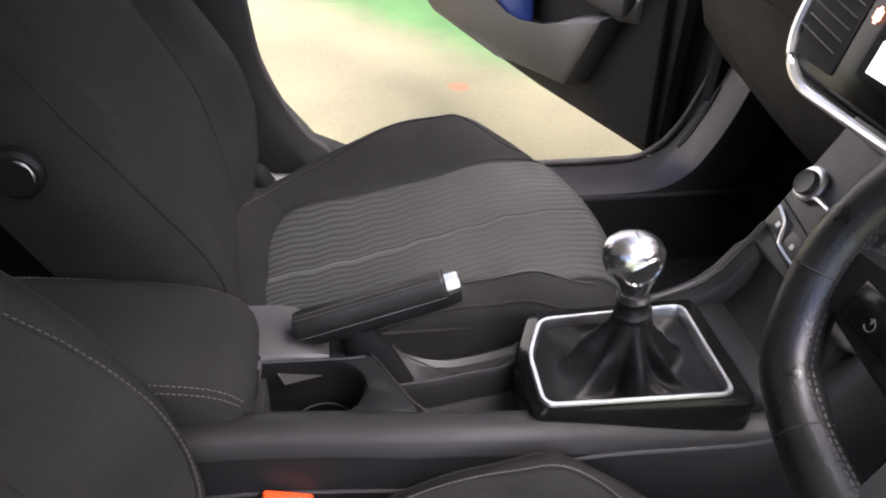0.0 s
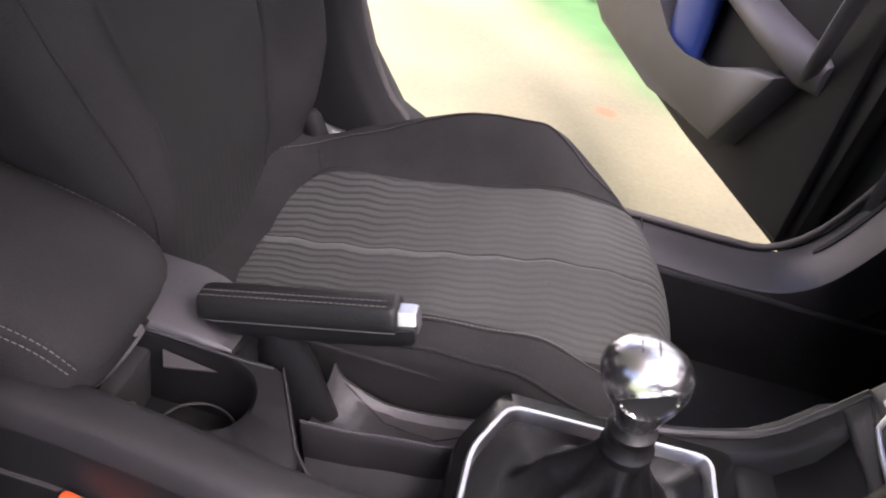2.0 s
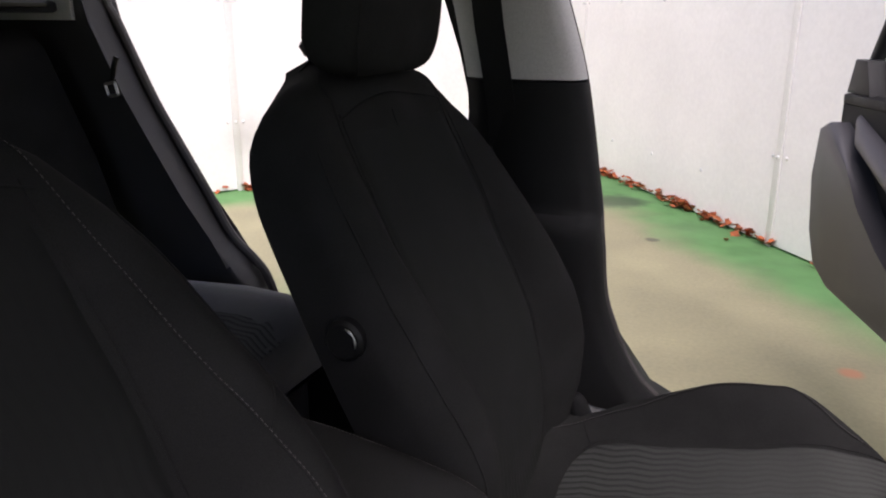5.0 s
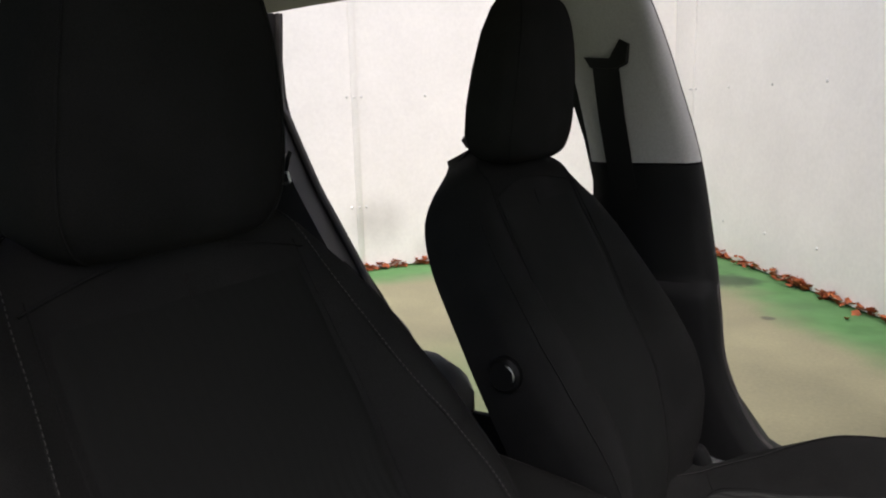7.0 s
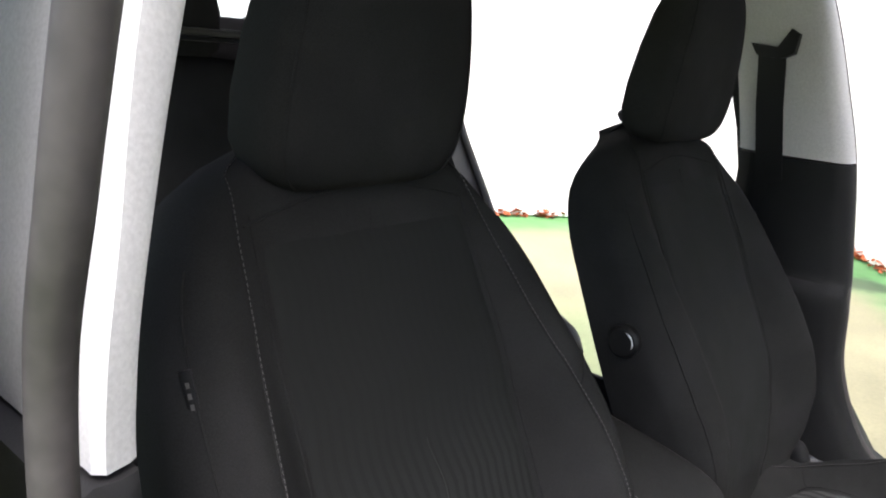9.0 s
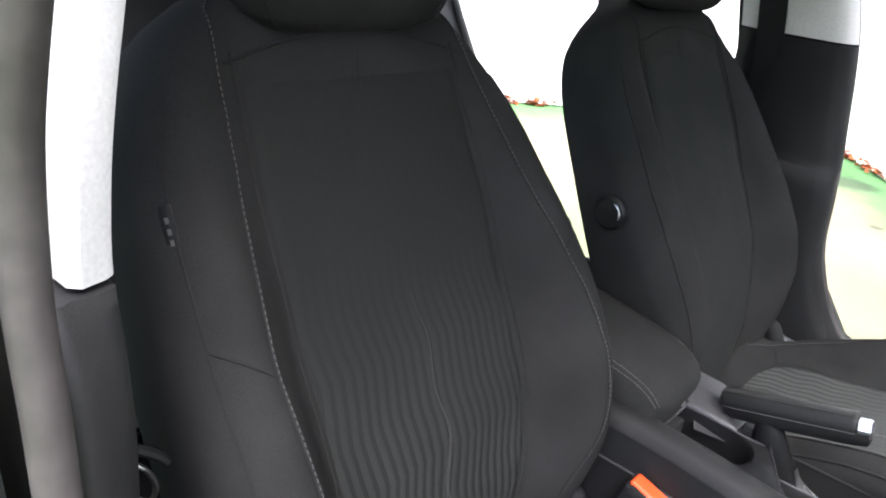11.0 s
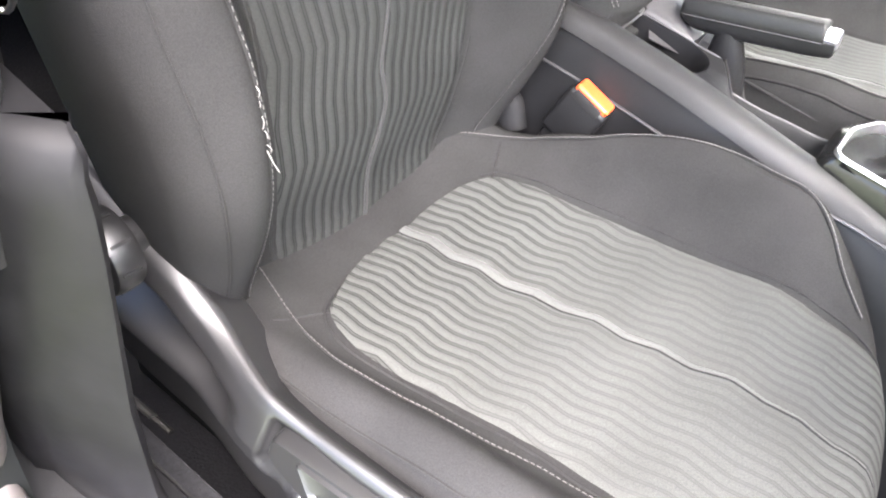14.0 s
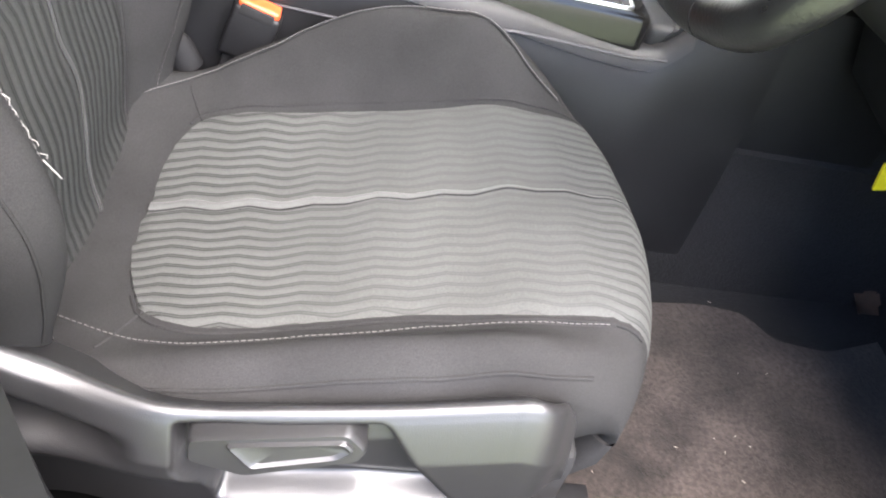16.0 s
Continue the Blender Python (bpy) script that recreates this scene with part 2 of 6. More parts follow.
def wall_material():
    """White paint with a few grimy smudges and rain streaks low down."""
    m = material("white_painted_panel", (0.86, 0.84, 0.805), 0.5, bump=0.15, bump_scale=60, vary=0.05, vary_scale=1.5, grain=0.03, grain_scale=40)
    nt = m.node_tree
    b = nt.nodes["Principled BSDF"]
    geo = nt.nodes.new("ShaderNodeNewGeometry")
    noi = nt.nodes.new("ShaderNodeTexNoise")
    noi.inputs["Scale"].default_value = 6
    noi.inputs["Detail"].default_value = 5
    nt.links.new(geo.outputs["Position"], noi.inputs["Vector"])
    last = nt.nodes[m["tint"]].outputs[2]
    for place, size, weight in (((-3.030, 3.785, 0.354), 0.30, 0.75), ((-2.850, 4.117, 0.104), 0.16, 0.6)):
        off = nt.nodes.new("ShaderNodeVectorMath")
        off.operation = 'DISTANCE'
        off.inputs[1].default_value = place
        nt.links.new(geo.outputs["Position"], off.inputs[0])
        fall = nt.nodes.new("ShaderNodeMapRange")
        fall.interpolation_type = 'SMOOTHSTEP'
        fall.inputs[1].default_value, fall.inputs[2].default_value = size, 0.0
        fall.inputs[3].default_value, fall.inputs[4].default_value = 0.0, weight
        nt.links.new(off.outputs["Value"], fall.inputs[0])
        broken = nt.nodes.new("ShaderNodeMath")
        broken.operation = 'MULTIPLY'
        nt.links.new(fall.outputs[0], broken.inputs[0])
        nt.links.new(noi.outputs[0], broken.inputs[1])
        mix = nt.nodes.new("ShaderNodeMix")
        mix.data_type = 'RGBA'
        mix.inputs[7].default_value = (0.30, 0.285, 0.25, 1)
        nt.links.new(broken.outputs[0], mix.inputs[0])
        nt.links.new(last, mix.inputs[6])
        last = mix.outputs[2]
    nt.links.new(last, b.inputs["Base Color"])
    return m


WALL = wall_material()


def ground_material():
    """Green-painted concrete, worn to bare brown-grey where cars stand."""
    m = material("worn_green_concrete", (0.240, 0.228, 0.138), 0.85, bump=0.3, bump_scale=120, vary=0.2, vary_scale=2.2, grain=0.09, grain_scale=60)
    nt = m.node_tree
    b = nt.nodes["Principled BSDF"]
    tc = nt.nodes.new("ShaderNodeTexCoord")
    sep = nt.nodes.new("ShaderNodeSeparateXYZ")
    nt.links.new(tc.outputs["Object"], sep.inputs[0])

    def mn(op, a, c=None):
        n = nt.nodes.new("ShaderNodeMath")
        n.operation = op
        for i, v in enumerate((a, c)):
            if v is None:
                continue
            if isinstance(v, (int, float)):
                n.inputs[i].default_value = v
            else:
                nt.links.new(v, n.inputs[i])
        return n.outputs[0]
    # distances in from the two walls that meet behind the car
    d1 = mn('SUBTRACT', 2.53, mn('ADD', mn('MULTIPLY', sep.outputs[0], 0.8), mn('MULTIPLY', sep.outputs[1], 0.6)))
    d2 = mn('SUBTRACT', 4.75, mn('ADD', mn('MULTIPLY', sep.outputs[0], -0.8), mn('MULTIPLY', sep.outputs[1], 0.6)))
    near = mn('MINIMUM', d1, d2)
    noi = nt.nodes.new("ShaderNodeTexNoise")
    noi.inputs["Scale"].default_value = 1.6
    noi.inputs["Detail"].default_value = 6
    nt.links.new(tc.outputs["Object"], noi.inputs["Vector"])
    edge = mn('ADD', near, mn('MULTIPLY', mn('SUBTRACT', noi.outputs[0], 0.5), 0.45))
    inner = nt.nodes.new("ShaderNodeMapRange")
    inner.interpolation_type = 'SMOOTHSTEP'
    inner.inputs[1].default_value, inner.inputs[2].default_value = 0.28, 0.68
    nt.links.new(edge, inner.inputs[0])
    outer = nt.nodes.new("ShaderNodeMapRange")
    outer.interpolation_type = 'SMOOTHSTEP'
    outer.inputs[1].default_value, outer.inputs[2].default_value = 1.7, 2.6
    outer.inputs[3].default_value, outer.inputs[4].default_value = 1.0, 0.6
    nt.links.new(edge, outer.inputs[0])
    bare = mn('MULTIPLY', inner.outputs[0], outer.outputs[0])
    green = nt.nodes.new("ShaderNodeMix")
    green.data_type, green.blend_type = 'RGBA', 'MULTIPLY'
    green.inputs[0].default_value = 0.9
    green.inputs[6].default_value = (0.085, 0.22, 0.07, 1)
    spots = nt.nodes.new("ShaderNodeTexNoise")
    spots.inputs["Scale"].default_value = 5
    spots.inputs["Detail"].default_value = 5
    nt.links.new(tc.outputs["Object"], spots.inputs["Vector"])
    lift = mn('ADD', mn('MULTIPLY', spots.outputs[0], 0.9), 0.5)
    nt.links.new(lift, green.inputs[7])
    tint = nt.nodes[m["tint"]]
    mix = nt.nodes.new("ShaderNodeMix")
    mix.data_type = 'RGBA'
    nt.links.new(bare, mix.inputs[0])
    nt.links.new(green.outputs[2], mix.inputs[6])
    nt.links.new(tint.outputs[2], mix.inputs[7])
    last = mix.outputs[2]
    # a damp dark patch, a reddish one and a small scuff
    for place, size, tone in (((-0.61, 4.40, 0), 0.26, (0.035, 0.05, 0.03)), ((0.612, 2.12, 0), 0.055, (0.42, 0.17, 0.09)), ((-0.26, 3.54, 0), 0.05, (0.06, 0.05, 0.04))):
        off = nt.nodes.new("ShaderNodeVectorMath")
        off.operation = 'DISTANCE'
        off.inputs[1].default_value = place
        nt.links.new(tc.outputs["Object"], off.inputs[0])
        fall = nt.nodes.new("ShaderNodeMapRange")
        fall.interpolation_type = 'SMOOTHSTEP'
        fall.inputs[1].default_value, fall.inputs[2].default_value = size, size * 0.4
        fall.inputs[3].default_value, fall.inputs[4].default_value = 0.0, 0.75
        nt.links.new(mn('ADD', off.outputs["Value"], mn('MULTIPLY', mn('SUBTRACT', spots.outputs[0], 0.5), size)), fall.inputs[0])
        dab = nt.nodes.new("ShaderNodeMix")
        dab.data_type = 'RGBA'
        dab.inputs[7].default_value = (*tone, 1)
        nt.links.new(fall.outputs[0], dab.inputs[0])
        nt.links.new(last, dab.inputs[6])
        last = dab.outputs[2]
    nt.links.new(last, b.inputs["Base Color"])
    return m


GROUND = ground_material()

# ---- mesh helpers ----
def V(*a):
    return Vector(a)


def part(name, bm, mat, parent=None, label="", smooth=True, sharp=40):
    """Links a bmesh as one mesh object, under a thing or a part."""
    bmesh.ops.recalc_face_normals(bm, faces=bm.faces)
    me = bpy.data.meshes.new(name)
    bm.to_mesh(me)
    bm.free()
    if smooth:
        for p in me.polygons:
            p.use_smooth = True
        me.set_sharp_from_angle(angle=radians(sharp))
    me.materials.append(mat)
    ob = new(name, me)
    if parent is not None:
        ob.parent = parent
    if label:
        ob["label"] = label
    return ob


def thing(name, label, category, group="", at=(0, 0, 0)):
    ob = new(name)
    ob.empty_display_size = 0.05
    ob.location = at
    return tagged(ob, label, category, group)


def rings_mesh(bm, rings, closed=True, cap=True):
    rows = [[bm.verts.new(p) for p in r] for r in rings]
    n = len(rows[0])
    for a, b in zip(rows, rows[1:]):
        for i in range(n if closed else n - 1):
            j = (i + 1) % n
            bm.faces.new((a[i], a[j], b[j], b[i]))
    if cap and closed:
        bm.faces.new(rows[0][::-1])
        bm.faces.new(rows[-1])
    return rows


def loft(rings, closed=True, cap=True):
    bm = bmesh.new()
    rings_mesh(bm, rings, closed, cap)
    return bm


def spline(pts, n, closed=False):
    """Points along a Catmull-Rom curve through pts."""
    pts = [Vector(p) for p in pts]
    m = len(pts)
    out = []
    segs = m if closed else m - 1
    for k in range(n):
        u = k / (n if closed else n - 1) * segs
        i = min(int(u), segs - 1)
        f = u - i
        if closed:
            p0, p1, p2, p3 = (pts[(i + o) % m] for o in (-1, 0, 1, 2))
        else:
            p0, p1, p2, p3 = (pts[max(0, min(m - 1, i + o))] for o in (-1, 0, 1, 2))
        out.append(0.5 * ((2 * p1) + (p2 - p0) * f + (2 * p0 - 5 * p1 + 4 * p2 - p3) * f * f + (3 * p1 - p0 - 3 * p2 + p3) * f ** 3))
    return out


def interp(table, x):
    """Smooth value from (key, value) rows, without overshoot."""
    if x <= table[0][0]:
        return table[0][1]
    if x >= table[-1][0]:
        return table[-1][1]
    n = len(table)
    i = 0
    while x > table[i + 1][0]:
        i += 1

    def rise(j):
        return (table[j + 1][1] - table[j][1]) / (table[j + 1][0] - table[j][0])

    def slope(j):
        if j == 0 or j == n - 1:
            return rise(0) if j == 0 else rise(n - 2)
        p, q = rise(j - 1), rise(j)
        return 0.0 if p * q <= 0 else 2 * p * q / (p + q)
    w = table[i + 1][0] - table[i][0]
    f = (x - table[i][0]) / w
    a, c = slope(i) * w, slope(i + 1) * w
    return (2 * f ** 3 - 3 * f * f + 1) * table[i][1] + (f ** 3 - 2 * f * f + f) * a + (3 * f * f - 2 * f ** 3) * table[i + 1][1] + (f ** 3 - f * f) * c


def tube(bm, path, r, n=8, closed=False, flat=1.0, up=None):
    """Sweeps a round (or flattened) section along a path. r: a number, or one for each point."""
    path = [Vector(p) for p in path]
    m = len(path)
    rings = []
    prev = up
    for i, p in enumerate(path):
        a = path[(i - 1) % m] if closed or i else p
        b = path[(i + 1) % m] if closed or i < m - 1 else p
        t = (b - a).normalized()
        if prev is None:
            prev = V(0, 0, 1) if abs(t.z) < 0.9 else V(1, 0, 0)
        s = t.cross(prev).normalized()
        w = s.cross(t).normalized()
        prev = w
        rr = r[i] if isinstance(r, (list, tuple)) else r
        rings.append([p + s * math.cos(2 * math.pi * k / n) * rr + w * math.sin(2 * math.pi * k / n) * rr * flat for k in range(n)])
    if closed:
        rings.append(rings[0])
    rings_mesh(bm, rings, True, not closed)
    return bm


def box(bm, lo, hi, bevel=0.0, m=None, seg=2):
    """A box with rounded edges between two corners."""
    r = bmesh.ops.create_cube(bm, size=1.0)
    vs = r["verts"]
    lo, hi = Vector(lo), Vector(hi)
    for v in vs:
        v.co = Vector(((lo[i] + hi[i]) / 2 + v.co[i] * (hi[i] - lo[i]) for i in range(3)))
    if bevel:
        es = list({e for v in vs for e in v.link_edges})
        out = bmesh.ops.bevel(bm, geom=es, offset=bevel, segments=seg, profile=0.5, affect='EDGES')
        vs = list({v for f in out["faces"] for v in f.verts} | {v for v in vs if v.is_valid})
    if m is not None:
        bmesh.ops.transform(bm, matrix=m, verts=vs)
    return vs


def boxed(lo, hi, bevel=0.0, m=None, seg=2):
    bm = bmesh.new()
    box(bm, lo, hi, bevel, m, seg)
    return bm


def plate(outline, thick, bevel=0.0, axis='y'):
    """A plate cut to an outline of 2D points. axis: the direction of its thickness; thick = (from, to)."""
    bm = bmesh.new()

    def put(p, d):
        return V(p[0], d, p[1]) if axis == 'y' else V(p[0], p[1], d) if axis == 'z' else V(d, p[0], p[1])
    a = [bm.verts.new(put(p, thick[0])) for p in outline]
    b = [bm.verts.new(put(p, thick[1])) for p in outline]
    n = len(outline)
    bm.faces.new(a)
    bm.faces.new(b[::-1])
    for i in range(n):
        j = (i + 1) % n
        bm.faces.new((a[i], b[i], b[j], a[j]))
    if bevel:
        es = [e for e in bm.edges if (e.verts[0] in a) == (e.verts[1] in a)]
        bmesh.ops.bevel(bm, geom=es, offset=bevel, segments=2, profile=0.5, affect='EDGES')
    return bm


def dashes(path, step=0.0058, length=0.0038, r=0.0006):
    """A row of stitches along a dense path."""
    bm = bmesh.new()
    path = [Vector(p) for p in path]
    lens = [0.0]
    for a, b in zip(path, path[1:]):
        lens.append(lens[-1] + (b - a).length)

    def at(s):
        for i in range(len(path) - 1):
            if s <= lens[i + 1]:
                f = (s - lens[i]) / max(1e-9, lens[i + 1] - lens[i])
                return path[i].lerp(path[i + 1], f)
        return path[-1]
    s = 0.0
    while s + length < lens[-1]:
        tube(bm, [at(s), at(s + length)], r, 5)
        s += step
    return bm


def lathe(profile, n=32, m=None):
    """Turned solid from (radius, height) rows about z."""
    rings = [[V(r * math.cos(2 * math.pi * k / n), r * math.sin(2 * math.pi * k / n), z) for k in range(n)] for r, z in profile]
    bm = loft(rings)
    if m is not None:
        bmesh.ops.transform(bm, matrix=m, verts=bm.verts)
    return bm


def sstep(a, b, x):
    f = max(0.0, min(1.0, (x - a) / (b - a)))
    return f * f * (3 - 2 * f)

# ---- ground and walls ----
CORNER, SIDE, REAR = V(-1.39, 6.067, 0), V(0.6, -0.8, 0), V(-0.6, -0.8, 0)
WALL_H = 4.2
bm = bmesh.new()
N = 24
size = 600
vs = [[bm.verts.new((-size / 2 + size * i / N, -size / 2 + size * j / N, 0)) for j in range(N + 1)] for i in range(N + 1)]
for i in range(N):
    for j in range(N):
        bm.faces.new((vs[i][j], vs[i + 1][j], vs[i + 1][j + 1], vs[i][j + 1]))
tagged(part("ground", bm, GROUND), "green-painted concrete floor, worn brown in the middle", "ground", kind="structure")


def wall(name, start, way, out, length, joints, label):
    """A wall of painted metal panels, each a piece of its own, with cover strips and bolts on the joints."""
    root = tagged(new(name), label, "wall", kind="structure")
    edges = [0.0] + list(joints) + [length]
    turn = Matrix((( way.x, out.x, 0, start.x), (way.y, out.y, 0, start.y), (0, 0, 1, 0), (0, 0, 0, 1)))
    for a, b in zip(edges, edges[1:]):
        p = part("panel", boxed((a + 0.004, -0.06, 0.01), (b - 0.004, 0.0, WALL_H), 0.003), WALL, root, smooth=False)
        p.matrix_local = turn
    back = part("backing", boxed((0, 0.01, 0), (length, 0.12, WALL_H)), WALL, root, smooth=False)
    back.matrix_local = turn
    for j in joints:
        s = part("joint_strip", boxed((j - 0.022, -0.072, 0.0), (j + 0.022, -0.0605, WALL_H), 0.003), WALL, root)
        s.matrix_local = turn
        z = 0.48
        while z < WALL_H:
            for dx in (-0.055, 0.0, 0.055):
                bolt = part("bolt", lathe([(0.0105, 0), (0.0105, 0.004), (0.007, 0.008), (0.0015, 0.009)], 8, pose(j + dx, -0.0605 - (0.011 if dx == 0 else 0), z, 90)), GALV, root)
                bolt.matrix_local = turn
            z += 0.8
    for a, b in zip(edges, edges[1:]):
        x = a + 0.6
        while x < b - 0.3:
            for z in (0.28, 1.28, 2.28):
                bolt = part("bolt", lathe([(0.0105, 0), (0.0105, 0.004), (0.007, 0.008), (0.0015, 0.009)], 8, pose(x, -0.0605, z, 90)), GALV, root)
                bolt.matrix_local = turn
            x += 0.6
    return root


wall("wall_side", CORNER, SIDE, V(0.8, 0.6, 0), 12.0, [0.45, 2.95, 5.45, 7.95], "white painted metal panel wall with bolted joints")
wall("wall_rear", CORNER, REAR, V(-0.8, 0.6, 0), 12.0, [2.95, 5.45, 7.95, 10.45], "white painted metal panel wall with a bolted vertical joint")


def leaf_mesh(seed):
    rnd = random.Random(seed)
    bm = bmesh.new()
    L, W = rnd.uniform(0.05, 0.09), rnd.uniform(0.03, 0.055)
    curl = rnd.uniform(0.3, 1.2)
    rows = []
    for i in range(6):
        u = i / 5
        w = W * math.sin(math.pi * min(0.97, 0.08 + u * 0.9)) * (1 + 0.25 * math.sin(u * 14 + seed))
        rows.append([V((u - 0.5) * L, y * w / 2, 0.012 * curl * (abs(y) ** 2) + 0.03 * curl * (u - 0.5) ** 2 + 0.002 * math.sin(9 * u + y * 3)) for y in (-1, -0.4, 0, 0.4, 1)])
    top = [[bm.verts.new(p) for p in r] for r in rows]
    for a, b in zip(top, top[1:]):
        for k in range(4):
            bm.faces.new((a[k], a[k + 1], b[k + 1], b[k]))
    return bm


LEAVES = []
for k in range(6):
    ob = part("fallen_leaf", leaf_mesh(k), LEAF)
    tagged(ob, "curled dead orange-brown leaf on the ground by the wall", "leaf", "leaves along the wall")
    LEAVES.append(ob)
rnd = random.Random(4)
spots = []
for way, out, lo, hi, count, heaps in ((SIDE, V(-0.8, -0.6, 0), 0.5, 4.5, 120, (1.88, 2.02, 2.12, 2.16, 2.42, 2.75)), (REAR, V(0.8, -0.6, 0), 1.0, 4.5, 80, (2.42, 2.66, 2.74, 2.90))):
    clumps = list(heaps) + [rnd.uniform(lo, hi) for _ in range(4)]
    for _ in range(count):
        s = rnd.gauss(rnd.choice(clumps), 0.07) if rnd.random() < 0.75 else rnd.uniform(lo, hi)
        d = 0.065 + abs(rnd.gauss(0, 0.022))
        p = CORNER + way * s + out * d
        spots.append((p.x, p.y, rnd.uniform(0.004, 0.05)))
for _ in range(3):
    spots.append((rnd.uniform(-1.5, 0.5), rnd.uniform(2.2, 4.2), 0.006))
for i, p in enumerate(spots):
    m = pose(p[0], p[1], p[2], rnd.uniform(-25, 25), rnd.uniform(-25, 25), rnd.uniform(0, 360)) @ Matrix.Scale(0.95, 4)
    if i < 6:
        LEAVES[i].matrix_world = m
    else:
        copy_thing(LEAVES[i % 6], m)

# ---- seats ----
def rounded(pts, r, n=5):
    """An outline with its corners rounded."""
    out = []
    m = len(pts)
    for i, p in enumerate(pts):
        p = Vector(p)
        a = (Vector(pts[i - 1]) - p).normalized()
        b = (Vector(pts[(i + 1) % m]) - p).normalized()
        for k in range(n + 1):
            f = k / n
            q0, q1 = p + a * r, p + b * r
            out.append((1 - f) ** 2 * q0 + 2 * f * (1 - f) * p + f * f * q1)
    return out


# the seat being built: its outer side, and whether its outer bolster is worn down
SEAT = {"side": -1, "worn": True, "tall": 1.0}


def cushion_top(x, y):
    """Height of the cushion's upper surface; x from the insert's rear edge, y from the seat's middle."""
    base = interp([(-0.16, 0.425), (-0.04, 0.420), (0.02, 0.430), (0.1, 0.446), (0.25, 0.486), (0.38, 0.514), (0.46, 0.515), (0.52, 0.50)], x)
    a = abs(y)
    dish = interp([(-0.1, 0.034), (0.0, 0.026), (0.1, 0.018), (0.3, 0.006), (0.45, 0.002)], x) * min(1.0, a / 0.17) ** 2
    bol = interp([(-0.14, 0.012), (-0.05, 0.020), (0.06, 0.055), (0.19, 0.080), (0.30, 0.070), (0.40, 0.034), (0.47, 0.005)], x)
    outer = y * SEAT["side"] > 0
    if outer and SEAT["worn"]:
        bol *= 0.62
        dish *= 0.8
    elif outer or SEAT["worn"]:
        # these bolsters are raised to fit the camera's view
        bol += (1.0 if SEAT["worn"] else 0.35) * interp([(0.0, 0.0), (0.06, 0.010), (0.1, 0.020), (0.2, 0.030), (0.26, 0.028), (0.34, 0.023), (0.39, 0.014), (0.45, 0.0)], x)
    return base + dish + bol * (sstep(0.168, 0.228, a) if outer else sstep(0.165, 0.222, a))


def cushion_half(x, y=0.0):
    inner = y * SEAT["side"] < 0
    return interp([(-0.16, 0.228), (-0.05, 0.240), (0.08, 0.250), (0.22, 0.254), (0.36, 0.262), (0.45, 0.256), (0.53, 0.22)], x) if inner else \
        interp([(-0.16, 0.232), (-0.05, 0.245), (0.08, 0.254), (0.22, 0.256), (0.36, 0.250), (0.45, 0.235), (0.53, 0.20)], x)


def bow_in(x, y):
    """How far the front edge falls back towards the sides, in plan."""
    return (0.040 if y * SEAT["side"] < 0 else 0.050) * sstep(0.18, 0.5, x) * (y / 0.2) ** 2


def cushion_point(x, y, lift=0.0):
    """A point on the cushion's upper surface, with the front edge bowed in plan."""
    w = cushion_half(x, y)
    bow = bow_in(x, y)
    z = cushion_top(x, y) + 0.0022 * noise.noise(V(x * 13, y * 13, SEAT["side"])) + 0.0009 * noise.noise(V(x * 34, y * 34, 3))
    a = abs(y)
    r = 0.042
    if a > w - r:
        z -= r - math.sqrt(max(0.0, r * r - (a - w + r) ** 2))
    nose = 0.070
    xf = NOSE
    if x > xf - nose:
        z -= nose - math.sqrt(max(0.0, nose * nose - (x - xf + nose) ** 2))
    return V(x - bow, y, z + lift)


NOSE = 0.503


def seat_cushion():
    rings = []
    xs = [-0.16 + 0.02 * i for i in range(31)] + [NOSE - d for d in (0.042, 0.028, 0.020, 0.014, 0.008, 0.004, 0.0015, 0.0003, 0.0)]
    xs = sorted({round(x, 4) for x in xs if x <= NOSE})
    for x in xs:
        w = cushion_half(x)
        ring = []
        n = 44
        for k in range(n + 1):
            f = -1 + 2 * k / n
            y = cushion_half(x, f) * math.sin(f * math.pi / 2)
            ring.append(cushion_point(x, y))
        low = interp([(-0.16, 0.36), (0.2, 0.375), (0.4, 0.39), (0.5, 0.40)], x)
        e = ring[-1]
        s = ring[0]
        for f in (0.35, 0.7, 1.0):
            ring.append(V(e.x - 0.012 * f, (e.y + 0.003 * math.sin(f * 3)) * (1 - 0.07 * f), e.z + (min(low, e.z - 0.004) - e.z) * f))
        for f in (0.6, 0.2, -0.2, -0.6):
            ring.append(V(e.x - 0.03, w * 0.9 * f, min(low, e.z - 0.004) - 0.012))
        for f in (1.0, 0.7, 0.35):
            ring.append(V(s.x - 0.012 * f, (s.y - 0.003 * math.sin(f * 3)) * (1 - 0.07 * f), s.z + (min(low, s.z - 0.004) - s.z) * f))
        rings.append(ring)
    last = rings[-1]
    low = [V(p.x - 0.006, p.y, p.z - 0.04 if p.z > 0.40 else p.z) for p in last]
    low2 = [V(p.x - 0.03, p.y * 0.97, min(p.z - 0.075, 0.385) if p.z > 0.38 else p.z) for p in last]
    return loft(rings + [low, low2])


